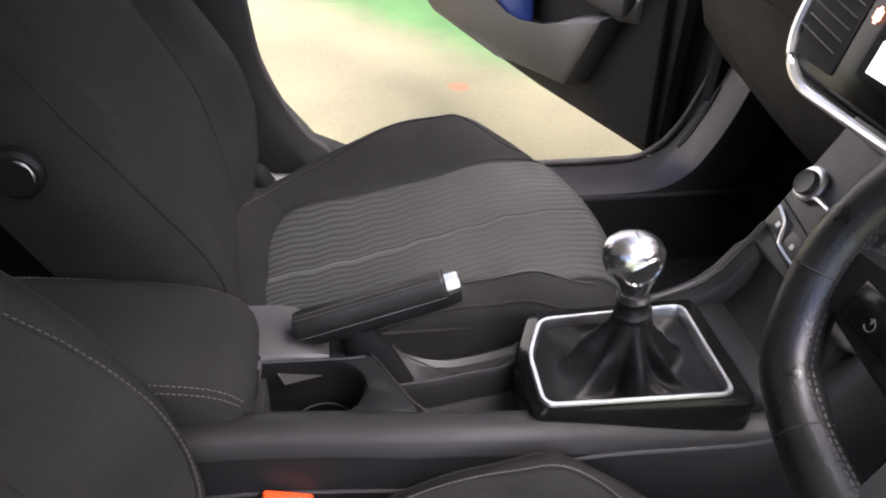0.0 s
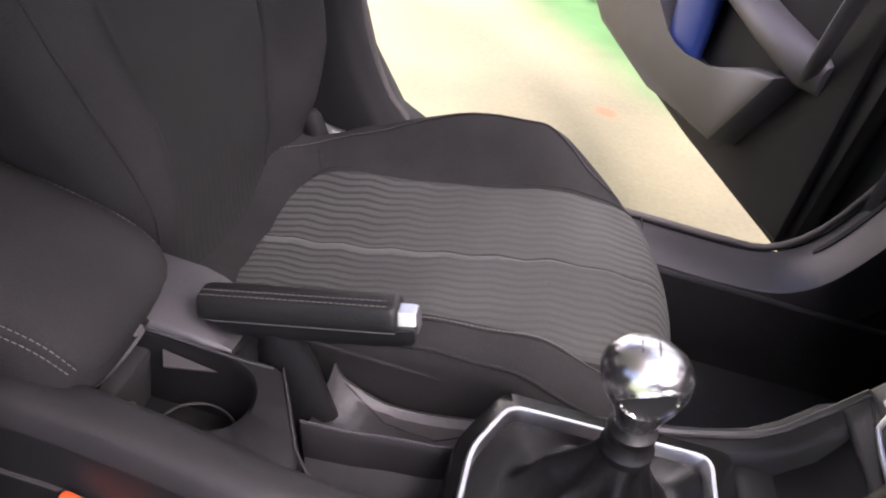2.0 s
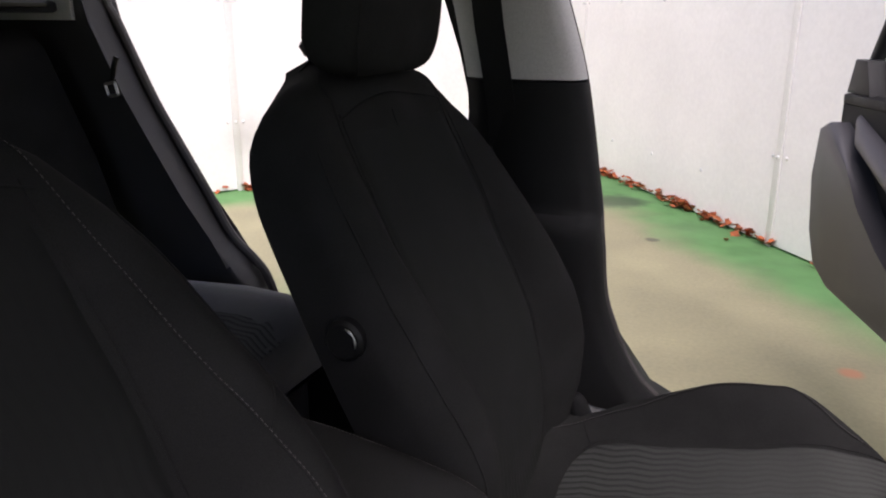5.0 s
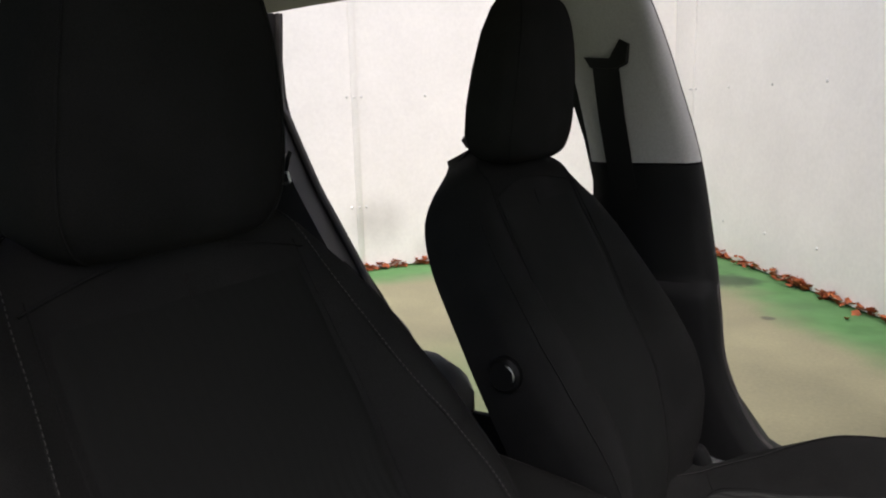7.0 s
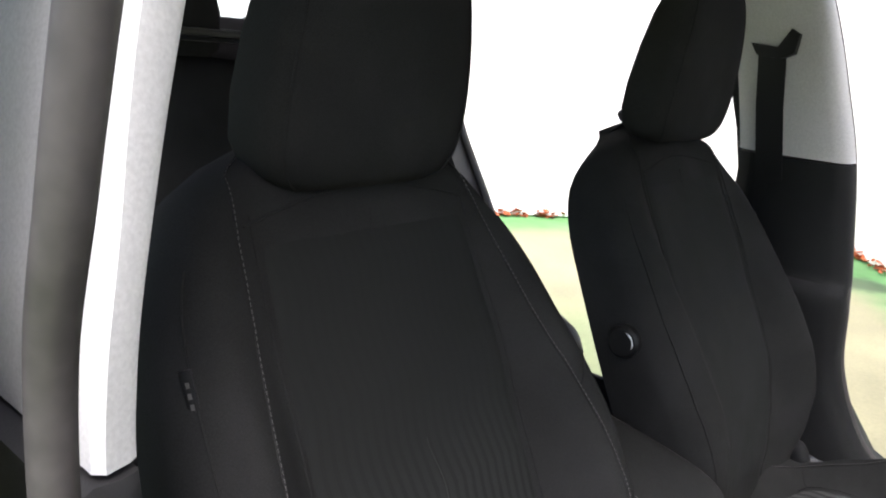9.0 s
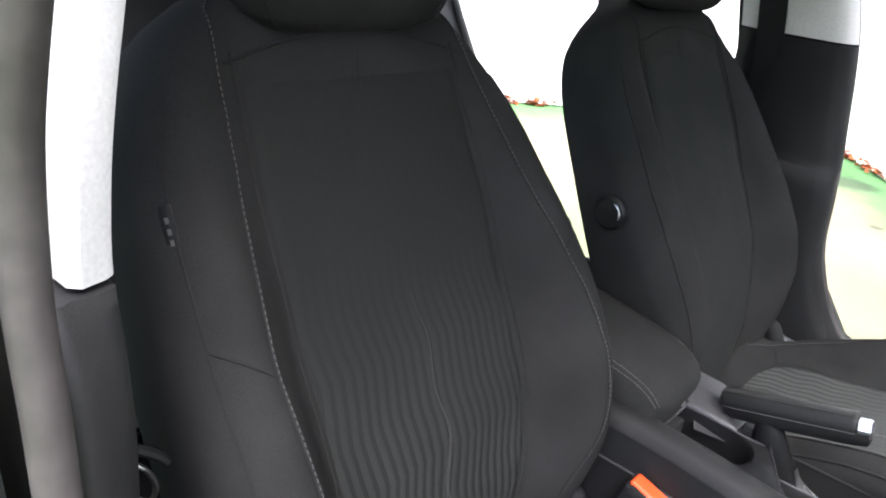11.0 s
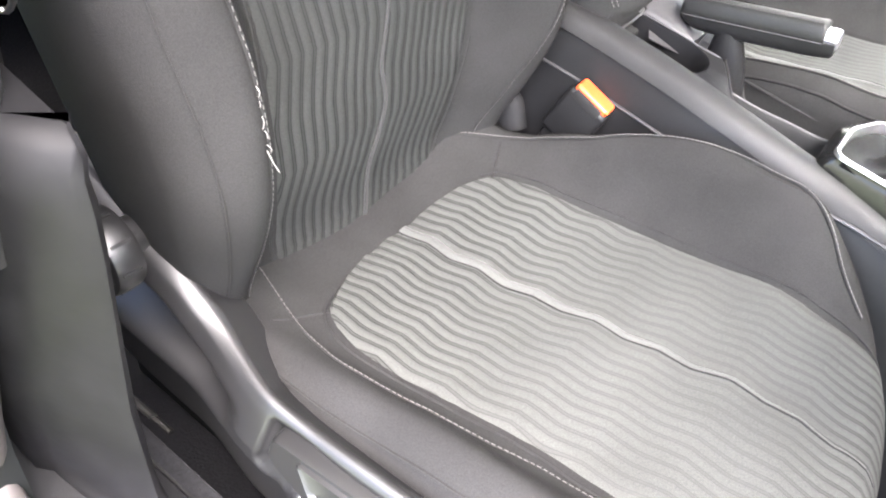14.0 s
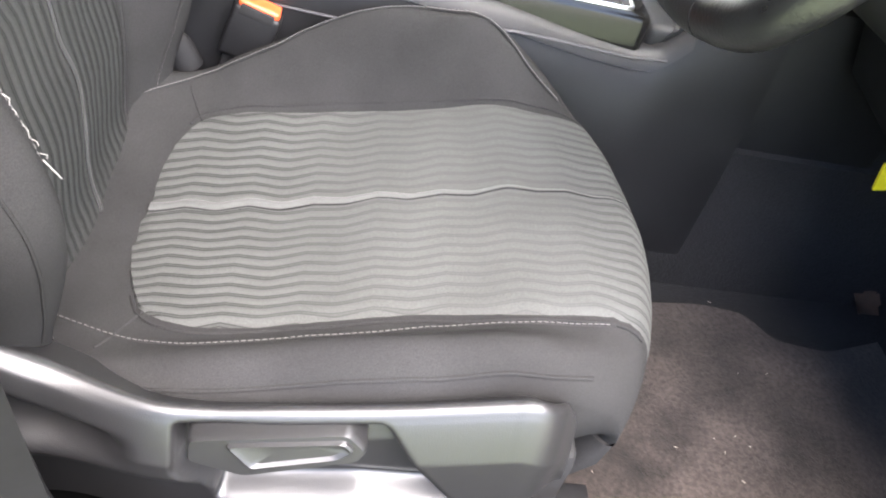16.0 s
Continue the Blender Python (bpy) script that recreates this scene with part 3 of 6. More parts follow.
def insert_half(x, y=0.0):
    """Half width of the ribbed panel; the outer edge draws in where the bolster rolls over it."""
    if y * SEAT["side"] > 0 and SEAT["worn"]:
        return interp([(-0.045, 0.02), (-0.038, 0.055), (-0.030, 0.09), (-0.02, 0.12), (-0.008, 0.147), (0.015, 0.164), (0.05, 0.172), (0.1, 0.170), (0.18, 0.164), (0.23, 0.162), (0.3, 0.168), (0.4, 0.168), (0.5, 0.16)], x)
    return interp([(-0.045, 0.02), (-0.042, 0.06), (-0.036, 0.10), (-0.025, 0.135), (-0.008, 0.16), (0.012, 0.168), (0.05, 0.1735), (0.2, 0.174), (0.4, 0.174), (0.5, 0.165)], x)


def cushion_insert():
    rows = []
    xs = [-0.045, -0.04, -0.03, -0.02, -0.01, 0.0] + [0.015 * i for i in range(1, 29)] + [NOSE - d for d in (0.068, 0.053, 0.04, 0.032, 0.025, 0.018, 0.012, 0.0075, 0.005, 0.003)]
    for x in xs:
        row = []
        for k in range(29):
            f = -1 + 2 * k / 28
            tuck = 0.0035 - 0.008 * sstep(0.94, 1.0, abs(f)) - 0.006 * sstep(-0.03, -0.045, x)
            # soft wrinkles in the cloth
            tuck += 0.0012 * math.sin(x * 37 + f * 2.3) * math.sin(f * 5 + x * 9)
            row.append(cushion_point(x, insert_half(x, f) * f, tuck))
        rows.append(row)
    bm = loft(rows, closed=False, cap=False)
    return bm


LEAN_BACK = radians(26)
B_UP, B_OUT = V(-math.sin(LEAN_BACK), 0, math.cos(LEAN_BACK)), V(math.cos(LEAN_BACK), 0, math.sin(LEAN_BACK))
B_AT = V(-0.045, 0, 0.43)


SHOULDER = [(0.66, 0.226), (0.69, 0.208), (0.71, 0.188), (0.727, 0.163), (0.742, 0.128), (0.757, 0.09), (0.775, 0.05)]
BACK_OUTER = [(-0.05, 0.225), (0.05, 0.245), (0.18, 0.275), (0.35, 0.285), (0.49, 0.277), (0.58, 0.264), (0.62, 0.250)] + SHOULDER
BACK_INNER = [(-0.05, 0.225), (0.05, 0.245), (0.14, 0.262), (0.19, 0.270), (0.25, 0.283), (0.30, 0.290), (0.35, 0.294), (0.40, 0.292), (0.46, 0.284), (0.52, 0.272), (0.58, 0.260), (0.62, 0.247)] + SHOULDER


def back_half(v, y=0.0):
    """Half width of the backrest."""
    return interp(BACK_INNER if y * SEAT["side"] < 0 else BACK_OUTER, v)


def back_rear_half(v):
    """Half width at the rear edge of the shell."""
    return interp([(-0.05, 0.215), (0.1, 0.245), (0.4, 0.264), (0.5, 0.262), (0.58, 0.258), (0.63, 0.246), (0.67, 0.224), (0.70, 0.190), (0.73, 0.14), (0.775, 0.05)], v)


def back_depth(v, y):
    a = abs(y)
    mid = interp([(-0.05, -0.05), (0.03, -0.035), (0.10, 0.0), (0.18, 0.032), (0.28, 0.047), (0.5, 0.046), (0.68, 0.046), (0.74, 0.03), (0.775, 0.0)], v)
    if SEAT["worn"]:
        bol = interp([(-0.05, 0.035), (0.05, 0.058), (0.10, 0.070), (0.15, 0.080), (0.2, 0.082), (0.25, 0.078), (0.3, 0.072), (0.35, 0.066), (0.4, 0.056), (0.46, 0.047), (0.52, 0.036), (0.58, 0.024), (0.62, 0.015), (0.70, 0.004), (0.78, 0.0)], v)
    else:
        mid -= (0.012 + 0.006 * max(0.0, 1 - (a / 0.15) ** 2)) * sstep(0.05, 0.16, v)
        bol = interp([(-0.05, 0.035), (0.05, 0.05), (0.18, 0.064), (0.25, 0.063), (0.3, 0.060), (0.36, 0.054), (0.42, 0.046), (0.5, 0.034), (0.58, 0.020), (0.70, 0.004), (0.78, 0.0)], v)
    return mid + bol * sstep(0.148, 0.232, a)


def back_point(v, y, lift=0.0):
    w = back_half(v, y)
    d = back_depth(v, y) + 0.003 * noise.noise(V(v * 9, y * 11, 7 + SEAT["side"])) + 0.001 * noise.noise(V(v * 30, y * 30, 5))
    a = abs(y)
    r = 0.06
    if a > w - r:
        d -= r - math.sqrt(max(0.0, r * r - (a - w + r) ** 2))
    return B_AT + B_UP * (v * SEAT["tall"]) + B_OUT * (d + lift) + V(0, y, 0)


def seat_back():
    rings = []
    vs = [-0.05 + 0.02 * i for i in range(39)] + [0.735, 0.755, 0.765, 0.773]
    for v in sorted({round(x, 4) for x in vs if x <= 0.776}):
        w = back_half(v)
        ring = []
        n = 44
        for k in range(n + 1):
            f = math.sin((-1 + 2 * k / n) * math.pi / 2)
            y = back_half(v, f) * f
            ring.append(back_point(v, y))
        rear = interp([(-0.05, -0.10), (0.1, -0.085), (0.4, -0.075), (0.65, -0.07), (0.74, -0.05), (0.775, -0.015)], v)
        for f in (0.3, 0.62, 0.9):
            e = ring[n]
            d = (e - B_AT - B_UP * (v * SEAT["tall"])).dot(B_OUT)
            ring.append(B_AT + B_UP * (v * SEAT["tall"]) + B_OUT * (d + (rear - d) * f) + V(0, e.y + (back_rear_half(v) - e.y) * f ** 1.5, 0))
        for f in (0.85, 0.4, -0.4, -0.85):
            ring.append(B_AT + B_UP * (v * SEAT["tall"]) + B_OUT * (rear - 0.012) + V(0, back_rear_half(v) * f, 0))
        for f in (0.9, 0.62, 0.3):
            e = ring[0]
            d = (e - B_AT - B_UP * (v * SEAT["tall"])).dot(B_OUT)
            ring.append(B_AT + B_UP * (v * SEAT["tall"]) + B_OUT * (d + (rear - d) * f) + V(0, e.y + (-back_rear_half(v) - e.y) * f ** 1.5, 0))
        rings.append(ring)
    return loft(rings)


def back_insert_half(v):
    return interp([(-0.04, 0.125), (0.1, 0.145), (0.3, 0.158), (0.5, 0.16), (0.68, 0.15)], v)


def back_insert():
    rows = []
    for i in range(49):
        v = -0.04 + 0.72 * i / 48
        w = back_insert_half(v)
        row = []
        for k in range(29):
            f = -1 + 2 * k / 28
            tuck = 0.0022 - 0.007 * sstep(0.92, 1.0, abs(f)) - 0.008 * sstep(0.62, 0.68, v)
            row.append(back_point(v, w * f, tuck))
        rows.append(row)
    return loft(rows, closed=False, cap=False)


def head_restraint_rings(grow=0.0, angles=None):
    rings = []
    at = B_AT + B_UP * 0.712 + V(0.018, 0, 0)
    tilt = radians(-6)
    up = V(-math.sin(tilt), 0, math.cos(tilt))
    out = V(math.cos(tilt), 0, math.sin(tilt))
    for v, w, d0, d1 in ((0.0, 0.085, -0.02, 0.03), (0.004, 0.104, -0.028, 0.045), (0.016, 0.124, -0.040, 0.058), (0.04, 0.137, -0.045, 0.064), (0.08, 0.139, -0.045, 0.066),
                         (0.13, 0.133, -0.041, 0.064), (0.18, 0.122, -0.034, 0.058), (0.215, 0.110, -0.022, 0.048), (0.235, 0.096, -0.01, 0.036), (0.244, 0.075, 0.0, 0.024)):
        ring = []
        for a in angles or [2 * math.pi * k / 40 for k in range(40)]:
            c, s = math.cos(a), math.sin(a)
            y = (1.03 * w + grow) * (abs(s) ** 0.55) * (1 if s >= 0 else -1)
            mid, half = (d0 + d1) / 2, (d1 - d0) / 2 + grow
            d = mid + half * (abs(c) ** 0.55) * (1 if c >= 0 else -1)
            ring.append(at + up * v * 1.13 + out * d + V(0, y, 0))
        rings.append(ring)
    return rings


TRIM_EDGE = [(-0.26, 0.575), (-0.20, 0.552), (-0.13, 0.530), (-0.08, 0.520), (-0.058, 0.508), (-0.035, 0.498), (0.0, 0.491), (0.035, 0.489), (0.06, 0.489), (0.13, 0.498), (0.21, 0.511), (0.28, 0.526), (0.32, 0.534), (0.35, 0.518), (0.375, 0.478)]
BAR = (-0.097, 0.389, -0.030, 0.393)


def side_trim_mesh(side):
    """Plastic shell along the outer side of the cushion: a broad lip rising outwards, a soft hollow behind it and the lever recess."""
    cols, rows = 200, 64
    grid = []
    for i in range(cols + 1):
        x = -0.24 + 0.615 * i / cols
        edge = sum(interp(TRIM_EDGE, x + d) for d in (-0.016, -0.008, 0, 0.008, 0.016)) / 5 if x < 0.31 else interp(TRIM_EDGE, x)
        edge -= 0.03 if side > 0 else 0.0
        rear = sstep(0.045, -0.045, x)
        flare = -0.025 * sstep(0.05, -0.05, x)
        end = 0.028 * sstep(0.315, 0.375, x) ** 2
        low = interp([(-0.24, 0.36), (-0.1, 0.325), (0.05, 0.323), (0.2, 0.345), (0.26, 0.372), (0.375, 0.40)], x)
        col = [V(x, side * (0.232 + flare), edge - 0.040), V(x, side * (0.262 + flare - end), edge - 0.012)]
        for p, z in ((0.0165, -0.004), (0.019, -0.0012), (0.022, 0.0), (0.026, -0.0012), (0.029, -0.004)):
            col.append(V(x, side * (0.250 + p * (1 + 0.25 * rear) + flare - end), edge + z))
        top = edge - 0.006
        for j in range(rows + 1):
            z = top + (low - top) * j / rows
            # a bright slope under the edge, then upright
            p = 0.030 + 0.010 * rear + 0.017 * min(1.0, (top - z) / 0.040) ** 0.8
            # turned under along the lower edge
            p -= 0.16 * max(0.0, 0.412 - z) + 0.010 * sstep(0.428, 0.400, z)
            # soft hollow between the lip and the lower ridge, behind the lever
            p -= 0.056 * sstep(top - 0.018, top - 0.040, z) * sstep(0.420, 0.455, z) * sstep(0.030, -0.045, x)
            # lever recess: upright rear end, slanting front end, open below
            left = 0.052 + 0.030 * sstep(0.440, 0.385, z)
            right = 0.205 + 0.80 * (0.512 - z)
            floor = interp([(0.06, 0.372), (0.09, 0.380), (0.158, 0.388), (0.20, 0.396)], x)
            ceil = interp([(0.05, 0.480), (0.13, 0.490), (0.21, 0.503)], x)
            p -= 0.026 * sstep(left, left + 0.008, x) * sstep(right, right - 0.016, x) * sstep(ceil, ceil - 0.008, z) * sstep(floor - 0.010, floor + 0.004, z)
            # ledge under the lever, turned up to the light
            p += 0.006 * sstep(floor + 0.002, floor - 0.022, z) * sstep(left, left + 0.010, x) * sstep(0.24, 0.20, x)
            col.append(V(x, side * (0.250 + p + flare - end), z))
        col.append(V(x, side * 0.205, low - 0.01))
        grid.append(col)
    return loft(grid, closed=False, cap=False)


def seat(name, label, at, side, worn):
    """A front seat. side: -1 when its outer side is at -y, +1 at +y. worn: the driver's seat, with torn stitching."""
    SEAT.update(side=side, worn=worn, tall=1.0 if worn else 0.965)
    root = thing(name, label, "car seat", "front seats", at)
    part("cushion", seat_cushion(), CLOTH, root, "charcoal cloth cushion in a paler tone that carries window light with raised bolsters")
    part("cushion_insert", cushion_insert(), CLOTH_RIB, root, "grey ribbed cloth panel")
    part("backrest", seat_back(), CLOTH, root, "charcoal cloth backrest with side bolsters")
    # darker copies of the cushion cloth; the passenger's has fainter ribs
    part("backrest_insert", back_insert(), CLOTH_RIB_BACK if worn else CLOTH_RIB_FAINT, root, "grey ribbed cloth panel")
    rest = part("head_restraint", loft(head_restraint_rings()), CLOTH, root, "black padded head restraint")
    for a in (radians(52), radians(-52)):
        bm = bmesh.new()
        tube(bm, spline([r[0] for r in head_restraint_rings(0.0005, [a])], 40), 0.0016, 6)
        part("seam", bm, CLOTH, rest)
    for y in (-0.055, 0.055):
        bm = bmesh.new()
        tube(bm, [B_AT + B_UP * v + V(0, y, 0) + B_OUT * 0.005 for v in (0.74, 0.765, 0.79)], 0.006, 12)
        part("head_restraint_rod", bm, BRIGHT, root)
    for y in (-0.095, 0.095):
        part("rod_sleeve", lathe([(0.014, -0.012), (0.016, 0.002), (0.012, 0.006), (0.004, 0.0065)], 16, Matrix.Translation(B_AT + B_UP * 0.757 + V(0.012, y * 1.1, 0)) @ Matrix.Rotation(-LEAN_BACK, 4, 'Y')), PLASTIC_GREY, root)
    # piping down the middle of both panels, stepping sideways with the ribs
    def step(s, period=0.11, far=0.0045):
        return far * math.sin(s * 2 * math.pi / period)
    def zigzag(x):
        tri = abs((x + 0.99 + 0.033) % 0.066 - 0.033)
        return (0.018 if worn else 0.0) + 0.19 * (0.0155 - min(tri, 0.031))
    bm = bmesh.new()
    xs = [-0.036 + 0.0035 * i for i in range(147)]
    tube(bm, [cushion_point(x, zigzag(x), 0.0042) for x in xs], [0.0012 + 0.0052 * sstep(0.46, 0.06, x) for x in xs], 8, flat=0.30)
    part("piping", bm, PIPING, root, "pale raised piping")
    bm = bmesh.new()
    tube(bm, [cushion_point(x, zigzag(x) + side * (0.0020 + 0.0054 * sstep(0.46, 0.06, x)), 0.0042) for x in xs], 0.0010, 6)
    part("seam", bm, CLOTH, root)
    bm = bmesh.new()
    if worn:
        vv = [-0.03 + 0.009 * i for i in range(50)]
        tube(bm, [back_point(v, step(v) + 0.002, 0.0035) for v in vv], [0.0004 + 0.0025 * sstep(0.42, 0.12, v) for v in vv], 8, flat=0.5)
        part("piping", bm, PIPING_BACK, root, "raised piping")
        bm = bmesh.new()
    tube(bm, [back_point(v, step(v) + 0.002, 0.0004) for v in [(0.41 if worn else -0.03) + 0.009 * i for i in range(29 if worn else 78)]], 0.0013, 6)
    part("seam", bm, CLOTH, root)
    # seams round the insert and along the bolsters
    for s in (-1, 1):
        bm = bmesh.new()
        tube(bm, [cushion_point(x, s * (insert_half(x, s) + 0.001), 0.0008) for x in [-0.02 + 0.01 * i for i in range(51)]], 0.0016, 6)
        part("seam", bm, CLOTH, root)
        row = [(-0.09, 0.155), (-0.056, 0.166), (-0.02, 0.177), (0.02, 0.190), (0.06, 0.198), (0.09, 0.198), (0.166, 0.186), (0.25, 0.173), (0.3, 0.174), (0.4, 0.173), (0.45, 0.168)] if worn and s == side else \
            [(-0.09, 0.165), (-0.065, 0.185), (-0.01, 0.208), (0.06, 0.213), (0.1, 0.219), (0.2, 0.224), (0.3, 0.224), (0.36, 0.214), (0.40, 0.204), (0.45, 0.190)]
        line = [cushion_point(x, s * interp(row, x), 0.0019 if s == side else 0.0024) for x in [-0.09 + 0.006 * i for i in range(90)]]
        part("stitching", dashes(line, r=0.00045) if s == side else dashes(line, 0.0052, 0.0042, 0.0006), THREAD, root, "pale grey double stitching")
        bm = bmesh.new()
        tube(bm, [p - V(0, 0, 0.0018) for p in line], 0.0018, 6)
        part("seam", bm, CLOTH, root)
        bm = bmesh.new()
        tube(bm, [cushion_point(-0.03 + 0.002 * k, s * (0.196 - 0.004 * k), 0.0006) for k in range(14)], 0.0013, 6)
        part("seam", bm, CLOTH, root)
        vs = [0.0 + 0.008 * i for i in range(93)]
        row = [(0.0, 0.190), (0.15, 0.206), (0.247, 0.215), (0.342, 0.219), (0.40, 0.217), (0.454, 0.207), (0.519, 0.192), (0.596, 0.176), (0.662, 0.168), (0.711, 0.158), (0.74, 0.12)] if worn and s == side else \
            [(0.0, 0.180), (0.14, 0.209), (0.2, 0.223), (0.3, 0.233), (0.39, 0.224), (0.483, 0.205), (0.57, 0.192), (0.662, 0.172), (0.711, 0.158), (0.74, 0.12)] if worn else \
            [(0.0, 0.140), (0.2, 0.150), (0.4, 0.162), (0.5, 0.166), (0.6, 0.168), (0.711, 0.150), (0.74, 0.11)]
        line = [back_point(v, s * interp(row, v), 0.0020) for v in vs]
        part("stitching", dashes(line, 0.0062, 0.0036, r=0.00040), THREAD if worn else CLOTH, root, "pale grey stitching" if worn else "charcoal stitching")
        bm = bmesh.new()
        tube(bm, [p - B_OUT * 0.0018 for p in line], 0.0018, 6)
        part("seam", bm, CLOTH, root)
        bm = bmesh.new()
        tube(bm, [back_point(v, s * back_insert_half(v) * 1.003, 0.0006) for v in [-0.03 + 0.01 * i for i in range(71)]], 0.0015, 6)
        part("seam", bm, CLOTH, root)
        # side panel seam and cross seam on the bolster
        bm = bmesh.new()
        tube(bm, [back_point(v, s * (back_half(v, s) - 0.018), 0.0006) for v in [0.06 + 0.01 * i for i in range(58)]], 0.0014, 6)
        part("seam", bm, CLOTH, root)
        if worn:
            bm = bmesh.new()
            tube(bm, [back_point(0.398 + 0.034 * k / 8, s * (0.222 + 0.042 * k / 8), 0.0006) for k in range(9)], 0.0014, 6)
            part("seam", bm, CLOTH, root)
        bm = bmesh.new()
        tube(bm, [cushion_point(x, s * (cushion_half(x, s) - interp([(-0.03, 0.012), (0.1, 0.007), (0.3, 0.006), (0.44, 0.010)], x)), 0.0006) for x in [-0.03 + 0.01 * i for i in range(48)]], 0.0020, 6)
        part("seam", bm, CLOTH, root)
        if worn and s == side:
            continue
        hm = Matrix.Translation((-0.052, s * (0.228 if s == side else 0.246), 0.474)) @ Matrix.Rotation(radians(-26), 4, 'Y')
        part("hinge_cover", loft([[hm @ V(0.021 * r * math.cos(t), 0.017 * r * math.sin(t), z) for t in [2 * math.pi * k / 20 for k in range(20)]] for r, z in ((1.0, -0.02), (1.0, 0.006), (0.93, 0.016), (0.75, 0.023), (0.4, 0.027))]), PLASTIC_SOFT, root, "dark plastic hinge cover")
    bm = bmesh.new()
    tube(bm, [back_point(0.690 - 0.030 * (abs(y) / 0.16) ** 1.6, y, 0.001) for y in [-0.16 + 0.01 * i for i in range(33)]], 0.0015, 6)
    part("seam", bm, CLOTH, root)
    # under-structure; shade below the seat is put into its near-black colour
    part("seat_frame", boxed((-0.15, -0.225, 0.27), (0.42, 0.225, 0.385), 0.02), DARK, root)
    for y in (-0.2, 0.2):
        part("seat_rail", boxed((-0.2, y - 0.022, 0.215), (0.47, y + 0.022, 0.27), 0.006), PLASTIC, root)
    part("side_trim", side_trim_mesh(side), TRIM_BLACK, root, "black plastic side cover with a lever recess", sharp=170)
    outline = rounded([V(x, 0, z) for x, z in ((0.064, 0.457), (0.064, 0.478), (0.12, 0.487), (0.184, 0.497), (0.200, 0.481), (0.195, 0.470), (0.107, 0.445))], 0.005, 4)
    mid = V(0.13, 0, 0.480)
    rings = []
    for d, k in ((0.266, 1.0), (0.288, 1.0), (0.292, 0.985), (0.2945, 0.955)):
        rings.append([V(mid.x + (p.x - mid.x) * k, side * (d + 0.20 * (0.480 - p.z) * k), mid.z + (p.z - mid.z) * k) for p in outline])
    lever = part("height_lever", loft(rings), TRIM_BLACK, root, "satin black pump lever")
    grip = rounded([V(x, 0, z) for x, z in ((0.093, 0.479), (0.181, 0.492), (0.189, 0.484), (0.178, 0.475), (0.112, 0.458))], 0.004, 4)
    mid = V(0.14, 0, 0.484)
    part("grip_edge", loft([[V(mid.x + (p.x - mid.x) * k, side * (d + 0.20 * (0.480 - mid.z - (p.z - mid.z) * k)), mid.z + (p.z - mid.z) * k) for p in grip] for d, k in ((0.289, 1.0), (0.2975, 1.0), (0.2985, 0.95), (0.2955, 0.86), (0.2950, 0.3))]), TRIM_BLACK, lever)
    # recliner wheel low on the outer side
    m = pose(-0.133, side * 0.286, 0.526, -90 * side)
    knob = part("recliner_wheel", lathe([(0.016, -0.075), (0.018, -0.014), (0.030, -0.012), (0.036, -0.010), (0.0375, -0.006), (0.0375, 0.010), (0.0355, 0.015), (0.030, 0.016), (0.027, 0.012), (0.025, 0.004), (0.005, 0.003)], 36, m), TRIM_BLACK, root, "dark ribbed recliner wheel")
    for k in range(9):
        a = 2 * math.pi * k / 9
        part("grip_notch", boxed((-0.0015, 0.0365, -0.005), (0.0015, 0.0382, 0.012), 0.0, m @ Matrix.Rotation(a, 4, 'Z')), DARK, knob)
    bm = bmesh.new()
    tube(bm, [V(BAR[0] + 0.5 * k * (BAR[2] - BAR[0]), side * 0.312, BAR[1] + 0.5 * k * (BAR[3] - BAR[1])) for k in (0, 1, 2)], 0.0035, 8)
    part("release_bar", bm, STEEL, root, "bare steel bar beside the seat rail")
    # lumbar knob high on the inner side of the backrest
    p = B_AT + B_UP * 0.398 + B_OUT * 0.004
    m = Matrix.Translation(p + V(0, -side * 0.277, 0)) @ Matrix.Rotation(radians(90 * side), 4, 'X')
    part("lumbar_knob", lathe([(0.034, -0.004), (0.034, 0.004), (0.03, 0.007), (0.026, 0.007), (0.025, 0.022), (0.021, 0.026), (0.004, 0.0265)], 28, m), PLASTIC, root, "black round lumbar knob")
    bm = bmesh.new()
    tube(bm, [m @ V(0.017 * math.cos(b), 0.017 * math.sin(b), 0.0262) for b in [radians(-20 + 12 * k) for k in range(9)]], [0.0006, 0.0012, 0.0018, 0.0012, 0.0009, 0.0013, 0.0018, 0.0012, 0.0006], 8)
    part("knob_grip", bm, CHROME, root, "thin chrome arc on the knob")
    # airbag tag sewn into the outer bolster
    tp = back_point(0.530, side * 0.257, 0.002)
    tm = Matrix.Translation(tp) @ Matrix.Rotation(-LEAN_BACK, 4, 'Y') @ Matrix.Rotation(radians(side * 50), 4, 'Z')
    tag = part("airbag_tag", boxed((-0.0012, -0.005, -0.020), (0.0012, 0.005, 0.020), 0.0006, tm), PLASTIC, root, "small black airbag tag")
    for k in range(3):
        part("tag_bar", boxed((0.0010, -0.002, -0.013 + 0.009 * k), (0.0014, 0.0012, -0.008 + 0.009 * k), 0.0, tm), THREAD, tag)
    if worn:
        bm = bmesh.new()
        rn = random.Random(9)
        for k in range(5):
            v = 0.252 - 0.0105 * k
            p = back_point(v, side * (0.2185 + 0.0006 * k), 0.001)
            q = p + V(rn.uniform(0.002, 0.004), side * rn.uniform(-0.004, 0.005), rn.uniform(-0.009, -0.003))
            tube(bm, [p, (p + q) / 2 + B_OUT * rn.uniform(0.001, 0.003), q], 0.0003, 5)
        p = back_point(0.205, side * 0.221, 0.001)
